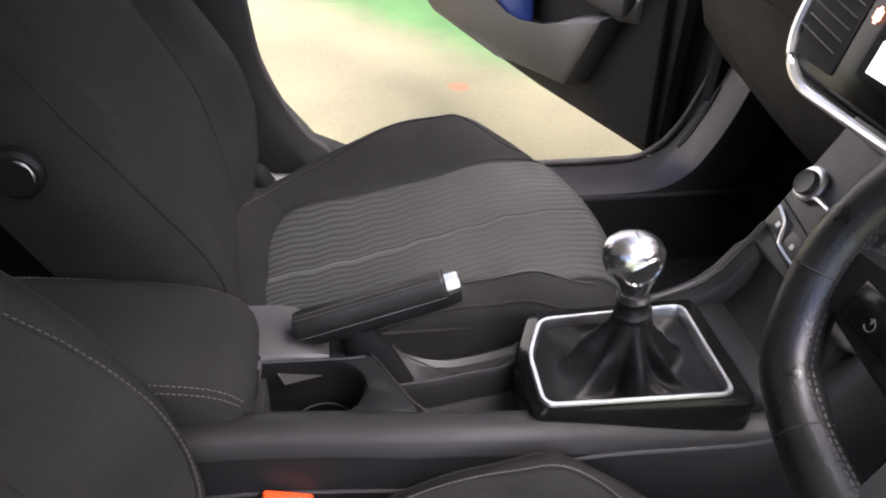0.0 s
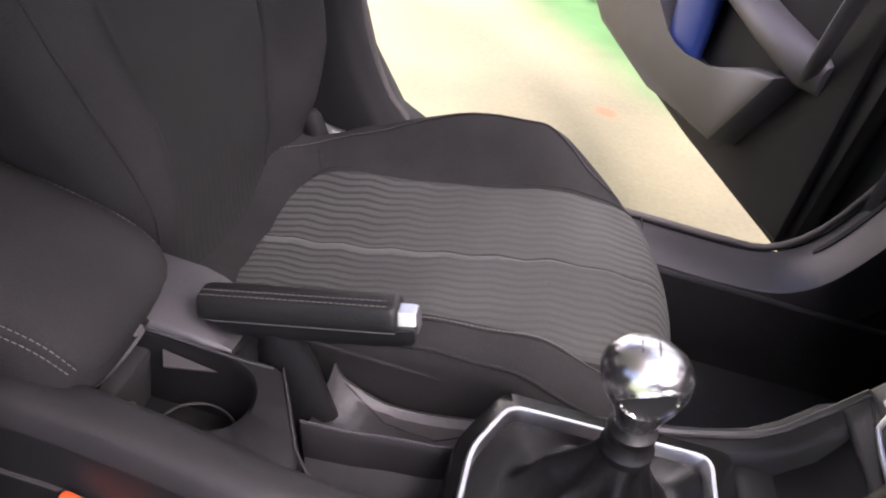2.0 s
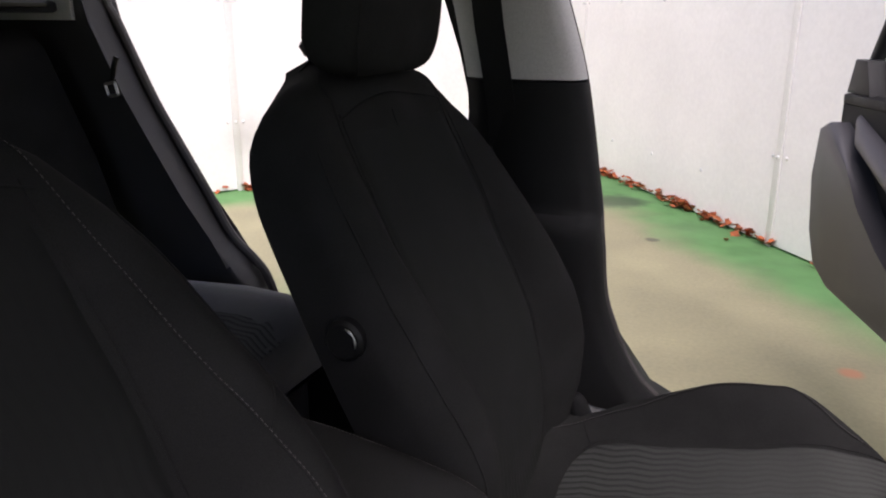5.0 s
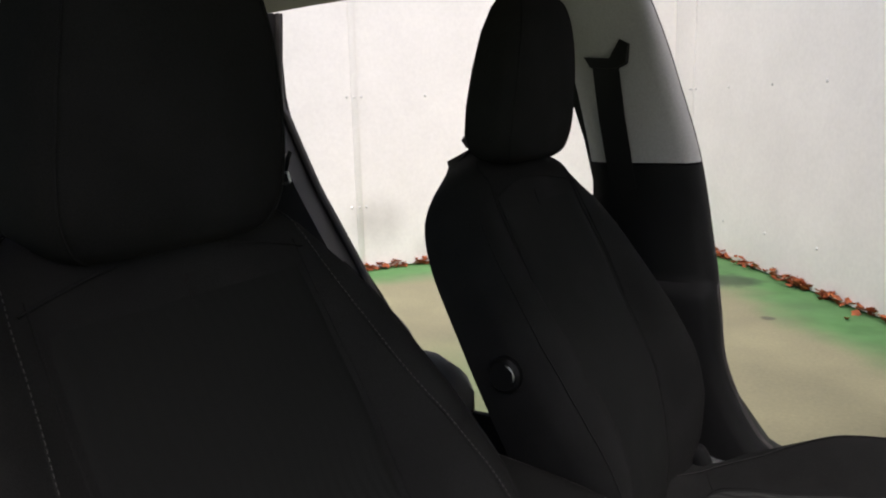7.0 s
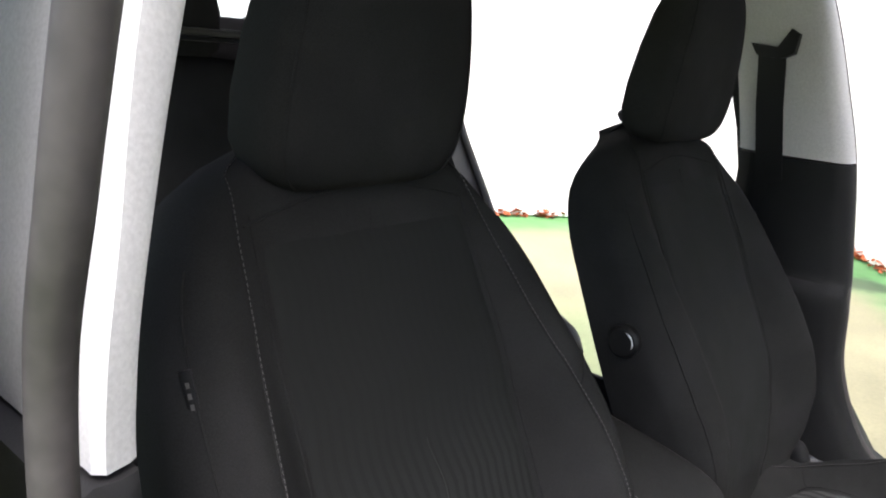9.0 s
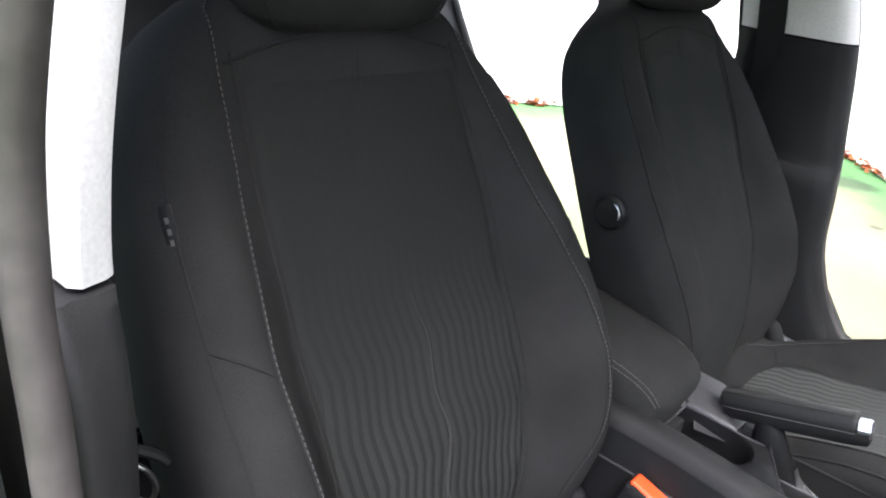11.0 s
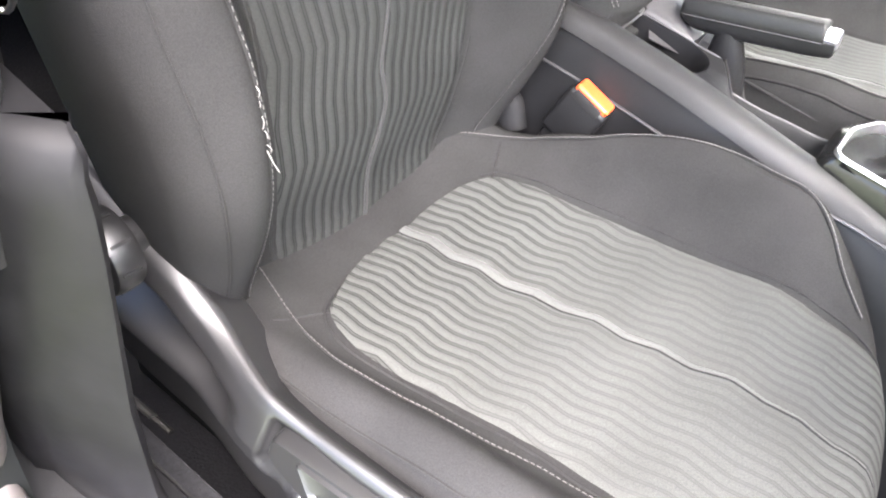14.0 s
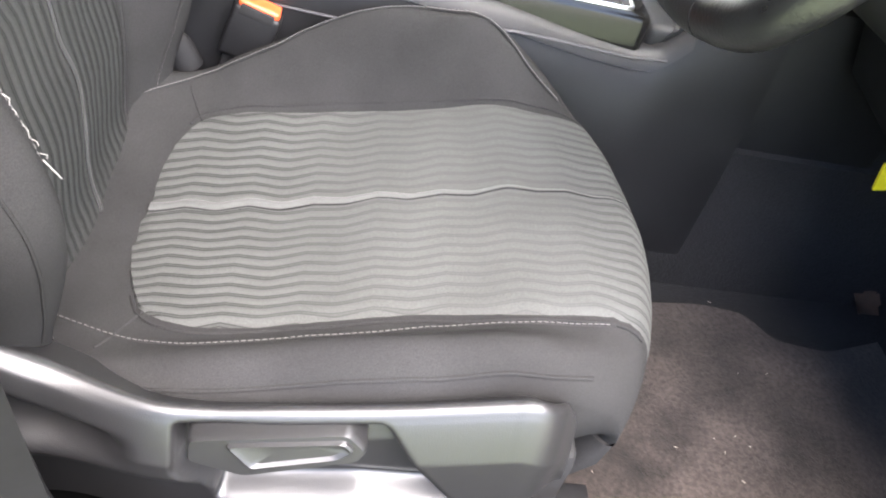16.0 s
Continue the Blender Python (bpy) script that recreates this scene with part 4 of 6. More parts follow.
        tube(bm, [p, p + V(0.004, 0.003, -0.010), p + V(0.006, 0.008, -0.020)], 0.0005, 5)
        part("loose_thread", bm, WHITE_THREAD, root, "torn white thread ends hanging from the seam")
    return root


seat("driver_seat", "charcoal cloth driver seat with ribbed grey panels and torn stitching", (0, -0.37, 0), -1, True)
seat("passenger_seat", "charcoal cloth passenger seat with ribbed grey panels", (0.033, 0.37, 0.029), 1, False)


# ---- centre console ----
def console_top(x):
    return interp([(-0.4, 0.60), (-0.02, 0.614), (0.12, 0.613), (0.30, 0.598), (0.52, 0.570), (0.7, 0.575)], x)


console = thing("centre_console", "black plastic centre console between the front seats", "console")


def console_half(x, s):
    return interp([(-0.42, 0.088), (-0.03, 0.087), (0.07, 0.094), (0.18, 0.106), (0.35, 0.108), (0.7, 0.108)], x) if s < 0 else 0.105


for s in (-1, 1):
    rings = []
    for i in range(57):
        x = -0.42 + 1.12 * i / 56
        zt = console_top(x) - (0.075 * sstep(0.10, 0.17, x) * sstep(0.345, 0.315, x) if s > 0 else 0.0) - (0.02 * sstep(0.0, 0.1, x) if s > 0 else 0) + 0.12 * sstep(0.53, 0.66, x)
        if s > 0 and x > 0.40:
            zt = interp([(0.40, 0.578), (0.45, 0.588), (0.50, 0.602), (0.55, 0.626), (0.58, 0.668), (0.66, 0.70)], x)
        yo = console_half(x, s)
        rings.append([V(x, s * a, z) for a, z in ((yo + 0.020, 0.24), (yo + 0.018, 0.40), (yo + 0.014, min(zt - 0.03, 0.535)), (yo + 0.004, zt - 0.022), (yo - 0.003, zt - 0.007), (yo - 0.008, zt - 0.001), (yo - 0.016, zt), (yo - 0.034, zt - 0.004),
                                                  (yo - 0.040, zt - 0.014), (yo - 0.040, 0.40), (yo - 0.038, 0.24))])
    part("side_wall", loft(rings), PLASTIC, console, "grained black plastic side")
    bm = bmesh.new()
    tube(bm, [V(x, s * (console_half(x, s) + 0.0125), 0.548 if s > 0 else interp([(-0.3, 0.548), (0.15, 0.550), (0.34, 0.576), (0.53, 0.568), (0.57, 0.578)], x)) for x in [-0.3 + 0.05 * i for i in range(18)]], 0.0020, 6)
    part("trim_joint", bm, PLASTIC_GREY if s < 0 else DARK, console)
rings = []
for i in range(45):
    x = -0.06 + 0.64 * i / 44
    yo, zt = console_half(x, -1), console_top(x) + 0.12 * sstep(0.53, 0.66, x)
    rings.append([V(x, -yo + d, zt + h) for d, h in ((0.042, -0.014), (0.036, -0.002), (0.028, 0.002), (0.016, 0.0035), (0.006, 0.001), (-0.002, -0.006), (-0.007, -0.020), (0.0, -0.024), (0.02, -0.02))])
# strip laid on the rail, paler than the wall to carry the highlight
part("rail_cap", loft(rings), RAIL_LIT, console, "dark grey rail strip, its highlight put into the paler tone")
part("floor_tray", boxed((-0.42, -0.060, 0.42), (0.68, 0.072, 0.47), 0.004), PLASTIC, console)


def slot_outline(x0, x1, cy, hw):
    """Cup opening: square towards the armrest, round towards the gear lever."""
    out = [V(x0, cy + hw, 0), V(x0, cy, 0), V(x0, cy - hw, 0)]
    out += [V(x1 - hw + hw * math.sin(a), cy - hw * math.cos(a), 0) for a in [math.pi * k / 24 for k in range(25)]]
    return out


def cup_panel(z):
    """Panel between armrest, cup opening and tray; its front edge runs diagonally."""
    hole = slot_outline(0.004, 0.123, -0.018, 0.0385)
    n = len(hole)
    rim = []
    for p in hole:
        if p.x < 0.02:
            rim.append(V(0.001, -0.066 if p.y < -0.03 else (0.027 if p.y > 0.0 else -0.018), 0))
        else:
            a = math.atan2(p.y + 0.018, p.x - 0.0845)
            c, q = math.cos(a), math.sin(a)
            best = 9
            # driver rail, passenger edge and diagonal front edge
            if q < 0:
                best = min(best, (-0.070 + 0.018) / q)
            if q > 0:
                best = min(best, (0.027 + 0.018) / q)
            den = c + q * 0.50
            if den > 0:
                best = min(best, (0.1475 - 0.0845 + 0.50 * 0.018) / den)
            rim.append(V(0.0845 + c * best, -0.018 + q * best, 0))
    rings = [[p + V(0, 0, z - 0.06) for p in rim], [p + V(0.004 if p.x > 0.13 else 0, 0, z - 0.012) for p in rim], [p + V(0, 0, z - 0.003) for p in rim],
             [rim[k].lerp(hole[k], 0.12) + V(0, 0, z) for k in range(n)], [rim[k].lerp(hole[k], 0.9) + V(0, 0, z) for k in range(n)],
             [p + V(0, 0, z - 0.004) for p in hole], [p + V(0, 0, z - 0.022) for p in hole], [p * 0.97 + V(0.003, 0, z - 0.075) for p in hole], [V(0.07 + (p.x - 0.07) * 0.05, -0.018 + (p.y + 0.018) * 0.05, z - 0.077) for p in hole]]
    return loft(rings, True, False)


cup = part("cup_holder", cup_panel(0.602), PLASTIC, console, "cup holder panel in matt black plastic")
bm = bmesh.new()
tube(bm, [V(0.078 + 0.034 * math.cos(a), -0.018 + 0.034 * math.sin(a), 0.543) for a in [2 * math.pi * k / 32 for k in range(32)]], 0.0013, 6, closed=True)
part("cup_ring", bm, PLASTIC_GREY, cup)
bm = bmesh.new()
tube(bm, [V(0.134, 0.0265, 0.6015), V(0.147, 0.0, 0.6018), V(0.160, -0.027, 0.6012), V(0.170, -0.046, 0.600), V(0.184, -0.062, 0.598), V(0.205, -0.071, 0.597), V(0.24, -0.074, 0.595)], 0.0011, 6)
part("panel_edge", bm, PLASTIC_GREY, cup, "thin pale edge of the panel")
bm = bmesh.new()
tube(bm, [V(0.006, 0.0245, 0.6045), V(0.06, 0.0225, 0.604), V(0.10, 0.0215, 0.603), V(0.127, 0.0225, 0.6025)], 0.0012, 6)
part("panel_edge", bm, PLASTIC_GREY, cup)
# two spring fins that hold a cup
for tri, way in (((V(0.032, 0.019, 0.592), V(0.040, 0.004, 0.589), V(0.080, 0.0185, 0.584)), V(0, 0, -0.0016)), ((V(0.026, -0.040, 0.588), V(0.048, -0.034, 0.572), V(0.030, -0.026, 0.574)), V(0.0005, 0, -0.0016))):
    part("cup_fin", loft([list(tri), [p + way for p in tri]]), PLASTIC_GREY, cup, "pale plastic spring fin")
part("brake_surround", loft([[V(x, 0.024, 0.598), V(x, 0.0245, zl), V(x, 0.029, zl + 0.005), V(x, 0.050, z - 0.002), V(x, 0.056, z), V(x, 0.098, z - 0.004), V(x, 0.102, z - 0.04)] for x, z, zl in ((-0.05, 0.632, 0.606), (0.0, 0.628, 0.6055), (0.035, 0.626, 0.605), (0.052, 0.621, 0.605), (0.070, 0.610, 0.603), (0.088, 0.600, 0.598))]), PLASTIC_GREY, console, "satin grey plastic beside the handbrake")
# solid near-black box added for the shade in the gap before the armrest
part("slot_shade", boxed((0.002, -0.07, 0.50), (0.020, 0.07, 0.585), 0.003), DARK, console)
# gloss tray in front of the cup panel, with a thin rim that climbs to the gear surround
rim = spline([V(0.161, -0.007, 0.584), V(0.203, 0.0, 0.580), V(0.240, 0.006, 0.580), V(0.283, 0.012, 0.580), V(0.307, 0.022, 0.586), V(0.319, 0.037, 0.598), V(0.326, 0.058, 0.610)], 36)
rings, flank = [], []
for i, p in enumerate(rim):
    f = i / 35
    xd = 0.190 + 0.11 * f
    deep = 0.115
    rings.append([p + V(0, 0.0015, -0.03), p + V(0, 0.0015, 0.0), p + V(0, -0.0015, 0.0), V(min(p.x, 0.297) + 0.002, min(p.y, 0.03) - 0.005, 0.575), V(min(p.x, 0.297), min(p.y, 0.02) - 0.009, 0.60 - deep), V(xd, -0.068, 0.60 - deep), V(xd, -0.0705, 0.585), V(xd, -0.0725, 0.585), V(xd, -0.075, 0.50)])
    far = interp([(0.15, 0.572), (0.172, 0.535), (0.227, 0.516), (0.308, 0.530), (0.33, 0.545)], p.x)
    flank.append([p + V(0, 0.0022, -0.006), p + V(0.001, 0.012, -0.024), V(p.x + 0.002, p.y + (0.094 - p.y) * 0.55, min(p.z - 0.05, 0.5 * (p.z - 0.04) + 0.5 * far - 0.012)), V(p.x + 0.003, 0.088, far - 0.006), V(p.x + 0.003, 0.095, far), V(p.x + 0.003, 0.103, far - 0.006), V(p.x, 0.110, 0.48), V(p.x, 0.05, 0.46)])
part("storage_tray", loft(rings), PLASTIC_SOFT, console, "piano black open pocket")
part("tray_flank", loft(flank), PLASTIC_GREY, console, "dark grey flank between pocket and seat")
part("pocket_end", loft([[V(x0, y, z) for y, z in ((-0.070, 0.49), (-0.070, 0.590), (0.0, 0.590), (y1, 0.583), (y1, 0.49))] for x0, y1 in ((0.146, 0.0), (0.149, 0.0))]), GLOSS, console)
bm = bmesh.new()
tube(bm, [V(0.178, 0.091, 0.534), V(0.225, 0.070, 0.519), V(0.275, 0.060, 0.527), V(0.315, 0.068, 0.545)], 0.0008, 6)
part("flank_joint", bm, DARK, console)
bm = bmesh.new()
tube(bm, [p + V(0, 0, 0.0006) for p in rim[:34]], 0.0012, 6)
part("tray_rim", bm, PLASTIC_GREY, console, "thin pale rim of the pocket")
bm = bmesh.new()
tube(bm, spline([V(x, 0.087, z) for x, z in ((0.40, 0.580), (0.452, 0.589), (0.50, 0.603), (0.55, 0.627), (0.578, 0.665), (0.60, 0.70))], 30), 0.0035, 8)
part("console_edge", bm, PLASTIC_GREY, console, "dark edge sweeping up to the dashboard")


# chrome outline of the gear surround and the wider gloss plate round it
FRAME = [(0.296, -0.088), (0.299, -0.016), (0.324, 0.038), (0.495, 0.044), (0.492, -0.097)]
PLATE = [(0.284, -0.092), (0.286, -0.004), (0.316, 0.064), (0.522, 0.066), (0.520, -0.104)]
FRAME_Z = 0.622


def outline(pts, r, n=5):
    return rounded([V(x, y, 0) for x, y in pts], r, n)


def drawn_in(pts, d):
    """The outline moved towards its middle by about d."""
    c = sum(pts, V(0, 0, 0)) / len(pts)
    return [p - (p - c).normalized() * d * 1.15 for p in pts]


base = outline(FRAME, 0.014)
inner, wide = drawn_in(base, 0.0028), outline(PLATE, 0.014)
rings = [[p + V(0, 0, z) for p in loop] for loop, z in ((wide, 0.55), (wide, FRAME_Z - 0.014), (drawn_in(wide, 0.003), FRAME_Z - 0.009), (drawn_in(base, -0.003), FRAME_Z - 0.003), (drawn_in(base, -0.003), FRAME_Z - 0.02), (drawn_in(base, -0.003), 0.55))]
part("gear_surround", loft(rings, True, False), GLOSS, console, "piano black gear lever surround")
rings = [[p + V(0, 0, FRAME_Z + z) for p in drawn_in(base, d)] for d, z in ((-0.0026, -0.012), (-0.0026, -0.0005), (-0.0015, 0.001), (0.0015, 0.001), (0.0026, -0.0005), (0.0034, -0.014))]
part("gear_frame", loft(rings, True, False), CHROME, console, "satin chrome frame round the gear gaiter")
part("front_plate", boxed((0.525, -0.085, 0.545), (0.60, 0.078, 0.600), 0.012, None, 3), PLASTIC, console)

gear = thing("gear_lever", "gear lever with polished metal knob and black leather gaiter", "gear lever")
rings = []
corners = drawn_in(outline(FRAME, 0.016, 7), 0.0035)
base = []
for p, q in zip(corners, corners[1:] + corners[:1]):
    steps = max(1, round((q - p).length / 0.004))
    base += [p.lerp(q, k / steps) for k in range(steps)]
for r in range(31):
    f = r / 30
    ring = []
    for k, p in enumerate(base):
        q = V(p.x, p.y, FRAME_Z - 0.012)
        d0 = V(q.x - 0.403, q.y + 0.020, 0)
        a = math.atan2(d0.y, d0.x)
        top = V(0.403 + 0.018 * math.cos(a), -0.020 + 0.018 * math.sin(a), 0.673)
        w = q.lerp(top, f ** 0.82)
        w.z = q.z + (top.z - q.z) * f ** 3.0 - 0.014 * math.sin(min(1.0, f * 1.5) * math.pi) ** 0.8
        fold = 0.0075 * math.sin(f * math.pi) * (math.sin(4 * a + 2.5 * f) + 0.6 * math.sin(7 * a + 1 - 2 * f))
        fold += 0.0045 * math.sin(f * math.pi) ** 2 * math.exp(-((a + 0.75) / 0.45) ** 2) * math.sin(15 * a + 9 * f)
        w += V(math.cos(a), math.sin(a), 0.5) * fold
        ring.append(w)
    rings.append(ring)
part("gaiter", loft(rings, True, False), GAITER, gear, "creased black leather gaiter")
shaft = Matrix.Translation((0.403, -0.020, 0.671)) @ Matrix.Rotation(radians(-8), 4, 'Y') @ Matrix.Scale(0.95, 4)
part("collar", lathe([(0.019, -0.004), (0.021, 0.0), (0.021, 0.006), (0.0175, 0.010), (0.0165, 0.018), (0.019, 0.021), (0.019, 0.026), (0.014, 0.029), (0.012, 0.045), (0.004, 0.046)], 28, shaft), PLASTIC, gear, "black ringed collar")


KNOB = ((0.026, 0.0130, 0.0130, 0.0), (0.031, 0.0150, 0.0145, 0.0), (0.037, 0.0165, 0.0155, 0.001), (0.045, 0.0195, 0.0178, 0.001), (0.054, 0.0240, 0.0210, 0.001), (0.064, 0.0290, 0.0248, 0.000), (0.074, 0.0322, 0.0275, -0.001),
        (0.084, 0.0330, 0.0282, -0.002), (0.092, 0.0305, 0.0262, -0.003), (0.099, 0.0245, 0.0212, -0.004), (0.1035, 0.0155, 0.013, -0.005), (0.1055, 0.005, 0.004, -0.005))


def knob_skin(az, z, lift):
    rx, ry, cx = (interp([(r[0], r[n]) for r in KNOB], z) for n in (1, 2, 3))
    return shaft @ V(cx + (rx + lift) * math.cos(az), (ry + lift) * math.sin(az), z)


def in_window(az, z):
    """How far inside the opening on the driver's side a place on the knob lies (below 1: inside)."""
    u = (az - radians(-88)) / 0.64
    v = (z - 0.075 - 0.006 * u) / 0.0150
    return math.sqrt(u * u + v * v) if v < 0 else math.sqrt(u * u + (v * 1.35) ** 2)


# pear-shaped knob with a deep oval opening sunk into the driver's side
rings = []
nz, na = 84, 128
for i in range(nz + 1):
    z = 0.026 + 0.0795 * (1 - math.cos(math.pi * i / nz)) / 2
    ring = []
    for k in range(na):
        az = -math.pi * 1.5 + 2 * math.pi * k / na
        sink = -0.020 * sstep(1.0, 0.78, in_window(az, z)) + 0.0012 * sstep(1.3, 1.1, in_window(az, z)) * sstep(0.9, 1.02, in_window(az, z))
        ring.append(knob_skin(az, z, sink))
    rings.append(ring)
knob = part("knob", loft(rings), KNOB_METAL, gear, "polished metal pear-shaped knob")


def window_loop(s, lift):
    out = []
    for k in range(32):
        a = 2 * math.pi * k / 32
        u, v = s * math.cos(a), s * math.sin(a) / (1.35 if math.sin(a) > 0 else 1.0)
        out.append(knob_skin(radians(-88) + 0.64 * u, 0.075 + 0.0150 * v + 0.006 * u, lift))
    return out


# near-black patch over the sunk metal: shade inside the opening as colour
part("opening", loft([window_loop(s, lift) for s, lift in ((1.0, -0.0015), (0.90, -0.0065), (0.6, -0.012), (0.3, -0.013), (0.04, -0.013))]), DARK, knob, "near-black oval patch standing in for shade in the knob's opening")
# shift pattern engraved on top: plain bars
bm = bmesh.new()
tm = shaft @ Matrix.Translation((-0.004, 0, 0.1045))
for x in (-0.006, 0.0, 0.006):
    box(bm, (x - 0.0005, -0.006, -0.001), (x + 0.0005, 0.006, 0.0009), 0, tm)
box(bm, (-0.006, -0.0005, -0.001), (0.006, 0.0005, 0.0009), 0, tm)
part("shift_pattern", bm, PLASTIC_GREY, knob, smooth=False)

brake = thing("handbrake", "black leather handbrake lever with chrome release button", "handbrake")
a0, a1 = V(0.055, 0.048, 0.622), V(0.219, 0.048, 0.668)
ax = (a1 - a0).normalized()
upv = V(-ax.z, 0, ax.x)


def grip_rings(table, section):
    """Sections along the lever: (place, width factor, height factor) and half a section as (side, height)."""
    out = []
    for f, kw, kh in table:
        p = a0.lerp(a1, f)
        out.append([p + V(0, y * kw, 0) + upv * z * kh for y, z in section] + [p + V(0, -y * kw, 0) + upv * z * kh for y, z in reversed(section)])
    return out


leather = [(0.0035, 0.0222), (0.0085, 0.0216), (0.0108, 0.0205), (0.0130, 0.0160), (0.0152, 0.0100), (0.0158, 0.0040), (0.0152, 0.0010)]
lower = [(0.0146, 0.0012), (0.0146, -0.0060), (0.0140, -0.0120), (0.0115, -0.0178), (0.0070, -0.0200), (0.0030, -0.0204)]
grip = part("grip", loft(grip_rings(((0.0, 0.80, 0.72), (0.012, 0.94, 0.92), (0.05, 1, 1), (0.35, 1.0, 1.0), (0.93, 1.0, 1.02), (0.975, 1.03, 1.04), (0.992, 1.0, 1.0), (1.0, 0.9, 0.92)), leather)), LEATHER, brake, "black leather grip")
part("lower_shell", loft(grip_rings(((0.0, 0.55, 0.15), (0.03, 0.8, 0.5), (0.12, 1, 0.85), (0.3, 1, 1.0), (0.9, 1.0, 0.95), (1.0, 0.92, 0.90), (1.06, 0.82, 0.86), (1.075, 0.7, 0.7)), lower)), PLASTIC, brake, "smooth black lower shell")
for y in (-0.0160, 0.0160):
    bm = bmesh.new()
    tube(bm, [a0.lerp(a1, 0.02 + 0.97 * k / 12) + upv * 0.0012 + V(0, y * (0.9 + 0.1 * min(1, k)), 0) for k in range(13)], 0.0006, 6)
    part("trim_line", bm, PANEL_GREY, brake, "thin pale line under the leather")
for y in (-0.0088, -0.0020):
    part("stitching", dashes([a0.lerp(a1, 0.03 + 0.93 * k / 30) + upv * 0.0225 + V(0, y, 0) for k in range(31)], 0.0048, 0.0034, 0.0005), THREAD, grip, "pale stitching")
bmat = Matrix.Translation(a1) @ Matrix.Rotation(-math.atan2(ax.z, ax.x), 4, 'Y')
six = [(0.0095, 0.004), (0.0062, 0.0150), (-0.0062, 0.0150), (-0.0095, 0.004), (-0.0070, -0.0065), (0.0070, -0.0065)]
part("release_button", loft([[bmat @ V(x, y * k, 0.003 + (z - 0.003) * k) for y, z in six] for x, k in ((-0.004, 1.0), (0.012, 1.0), (0.0145, 0.92), (0.0155, 0.78))]), CHROME, brake, "chrome six-sided release button", sharp=25)
rings = []
for f, hw, hz in ((0.0, 0.014, 0.012), (0.4, 0.014, 0.02), (1.0, 0.014, 0.026)):
    p = V(0.118, 0.048, 0.628).lerp(V(0.150, 0.048, 0.53), f)
    rings.append([p + V(hz * math.cos(a) * 1.3, hw * math.sin(a), 0.3 * hz * math.cos(a)) for a in [2 * math.pi * k / 20 for k in range(20)]])
part("lever_arm", loft(rings), PLASTIC, brake)
part("base_cover", loft([[V(x, 0.058 + s * y, z) for s, y, z in ((-1, 0.026, 0.50), (-1, 0.022, zt), (0, 0, zt + 0.004), (1, 0.022, zt), (1, 0.026, 0.50))] for x, zt in ((0.055, 0.575), (0.09, 0.575), (0.13, 0.560), (0.152, 0.54), (0.162, 0.51))]), PLASTIC, brake)

arm = thing("armrest", "charcoal cloth padded armrest lid on the console", "armrest")
rings = []
for x, hw, zt, zb in ((-0.36, 0.070, 0.70, 0.63), (-0.355, 0.080, 0.712, 0.615), (-0.25, 0.083, 0.706, 0.605), (-0.12, 0.083, 0.690, 0.595), (-0.05, 0.082, 0.676, 0.590), (-0.015, 0.080, 0.664, 0.592), (0.004, 0.078, 0.650, 0.596), (0.013, 0.074, 0.635, 0.603), (0.016, 0.066, 0.624, 0.610)):
    ring = []
    for k in range(36):
        a = 2 * math.pi * k / 36
        c, s = math.cos(a), math.sin(a)
        mid, h = (zt + zb) / 2, (zt - zb) / 2
        bowed = 0.012 * (c ** 2) * sstep(-0.06, 0.016, x)
        ring.append(V(x - bowed * abs(c), 0.012 + hw * abs(c) ** 0.45 * (1 if c >= 0 else -1), mid + h * abs(s) ** 0.5 * (1 if s >= 0 else -1)))
    rings.append(ring)
part("pad", loft(rings), CLOTH, arm, "charcoal cloth pad")
def pad_line(deg, x0, x1):
    """A line along the pad at one angle round its section."""
    rows = ((-0.36, 0.070, 0.70, 0.63), (-0.25, 0.083, 0.706, 0.605), (-0.12, 0.083, 0.690, 0.595), (-0.05, 0.082, 0.676, 0.590), (-0.015, 0.080, 0.664, 0.592), (0.004, 0.078, 0.650, 0.596), (0.013, 0.074, 0.635, 0.603))
    out = []
    for k in range(31):
        x = x0 + (x1 - x0) * k / 30
        hw, zt, zb = (interp([(r[0], r[n]) for r in rows], x) + 0.0016 for n in (1, 2, 3))
        co, si = math.cos(radians(deg)), math.sin(radians(deg))
        bowed = 0.012 * (co ** 2) * sstep(-0.06, 0.016, x)
        out.append(V(x - bowed * abs(co), 0.008 + hw * abs(co) ** 0.45 * (1 if co >= 0 else -1), (zt + zb) / 2 + (zt - zb) / 2 * abs(si) ** 0.5))
    return out


for deg in (141, 153):
    part("stitching", dashes(pad_line(deg, -0.30, 0.012), 0.0052, 0.0034, 0.0005), THREAD, arm, "pale double stitching")
part("stitching", dashes(pad_line(33, -0.34, 0.012), 0.0052, 0.0034, 0.0006), THREAD, arm)
rings = []
for k in range(13):
    f = k / 12
    c = V(0.014 - 0.016 * f ** 1.6, 0.018 - 0.060 * f, 0.612 - 0.020 * f)
    w = 0.5 + 0.5 * math.sin(math.pi * (0.15 + 0.75 * f))
    rings.append([c + V(-0.012, 0, 0.004), c + V(0.002, 0, 0.002), c + V(0.004, -0.001, -0.003), c + V(0.001, -0.001, -0.011 * w), c + V(-0.004, 0, -0.012 * w), c + V(-0.012, 0, -0.008)])
part("lid_lip", loft(rings), PANEL_GREY, arm, "satin grey plastic lid lip")
part("box", boxed((-0.37, -0.068, 0.45), (0.004, 0.078, 0.60), 0.01), PLASTIC, arm)


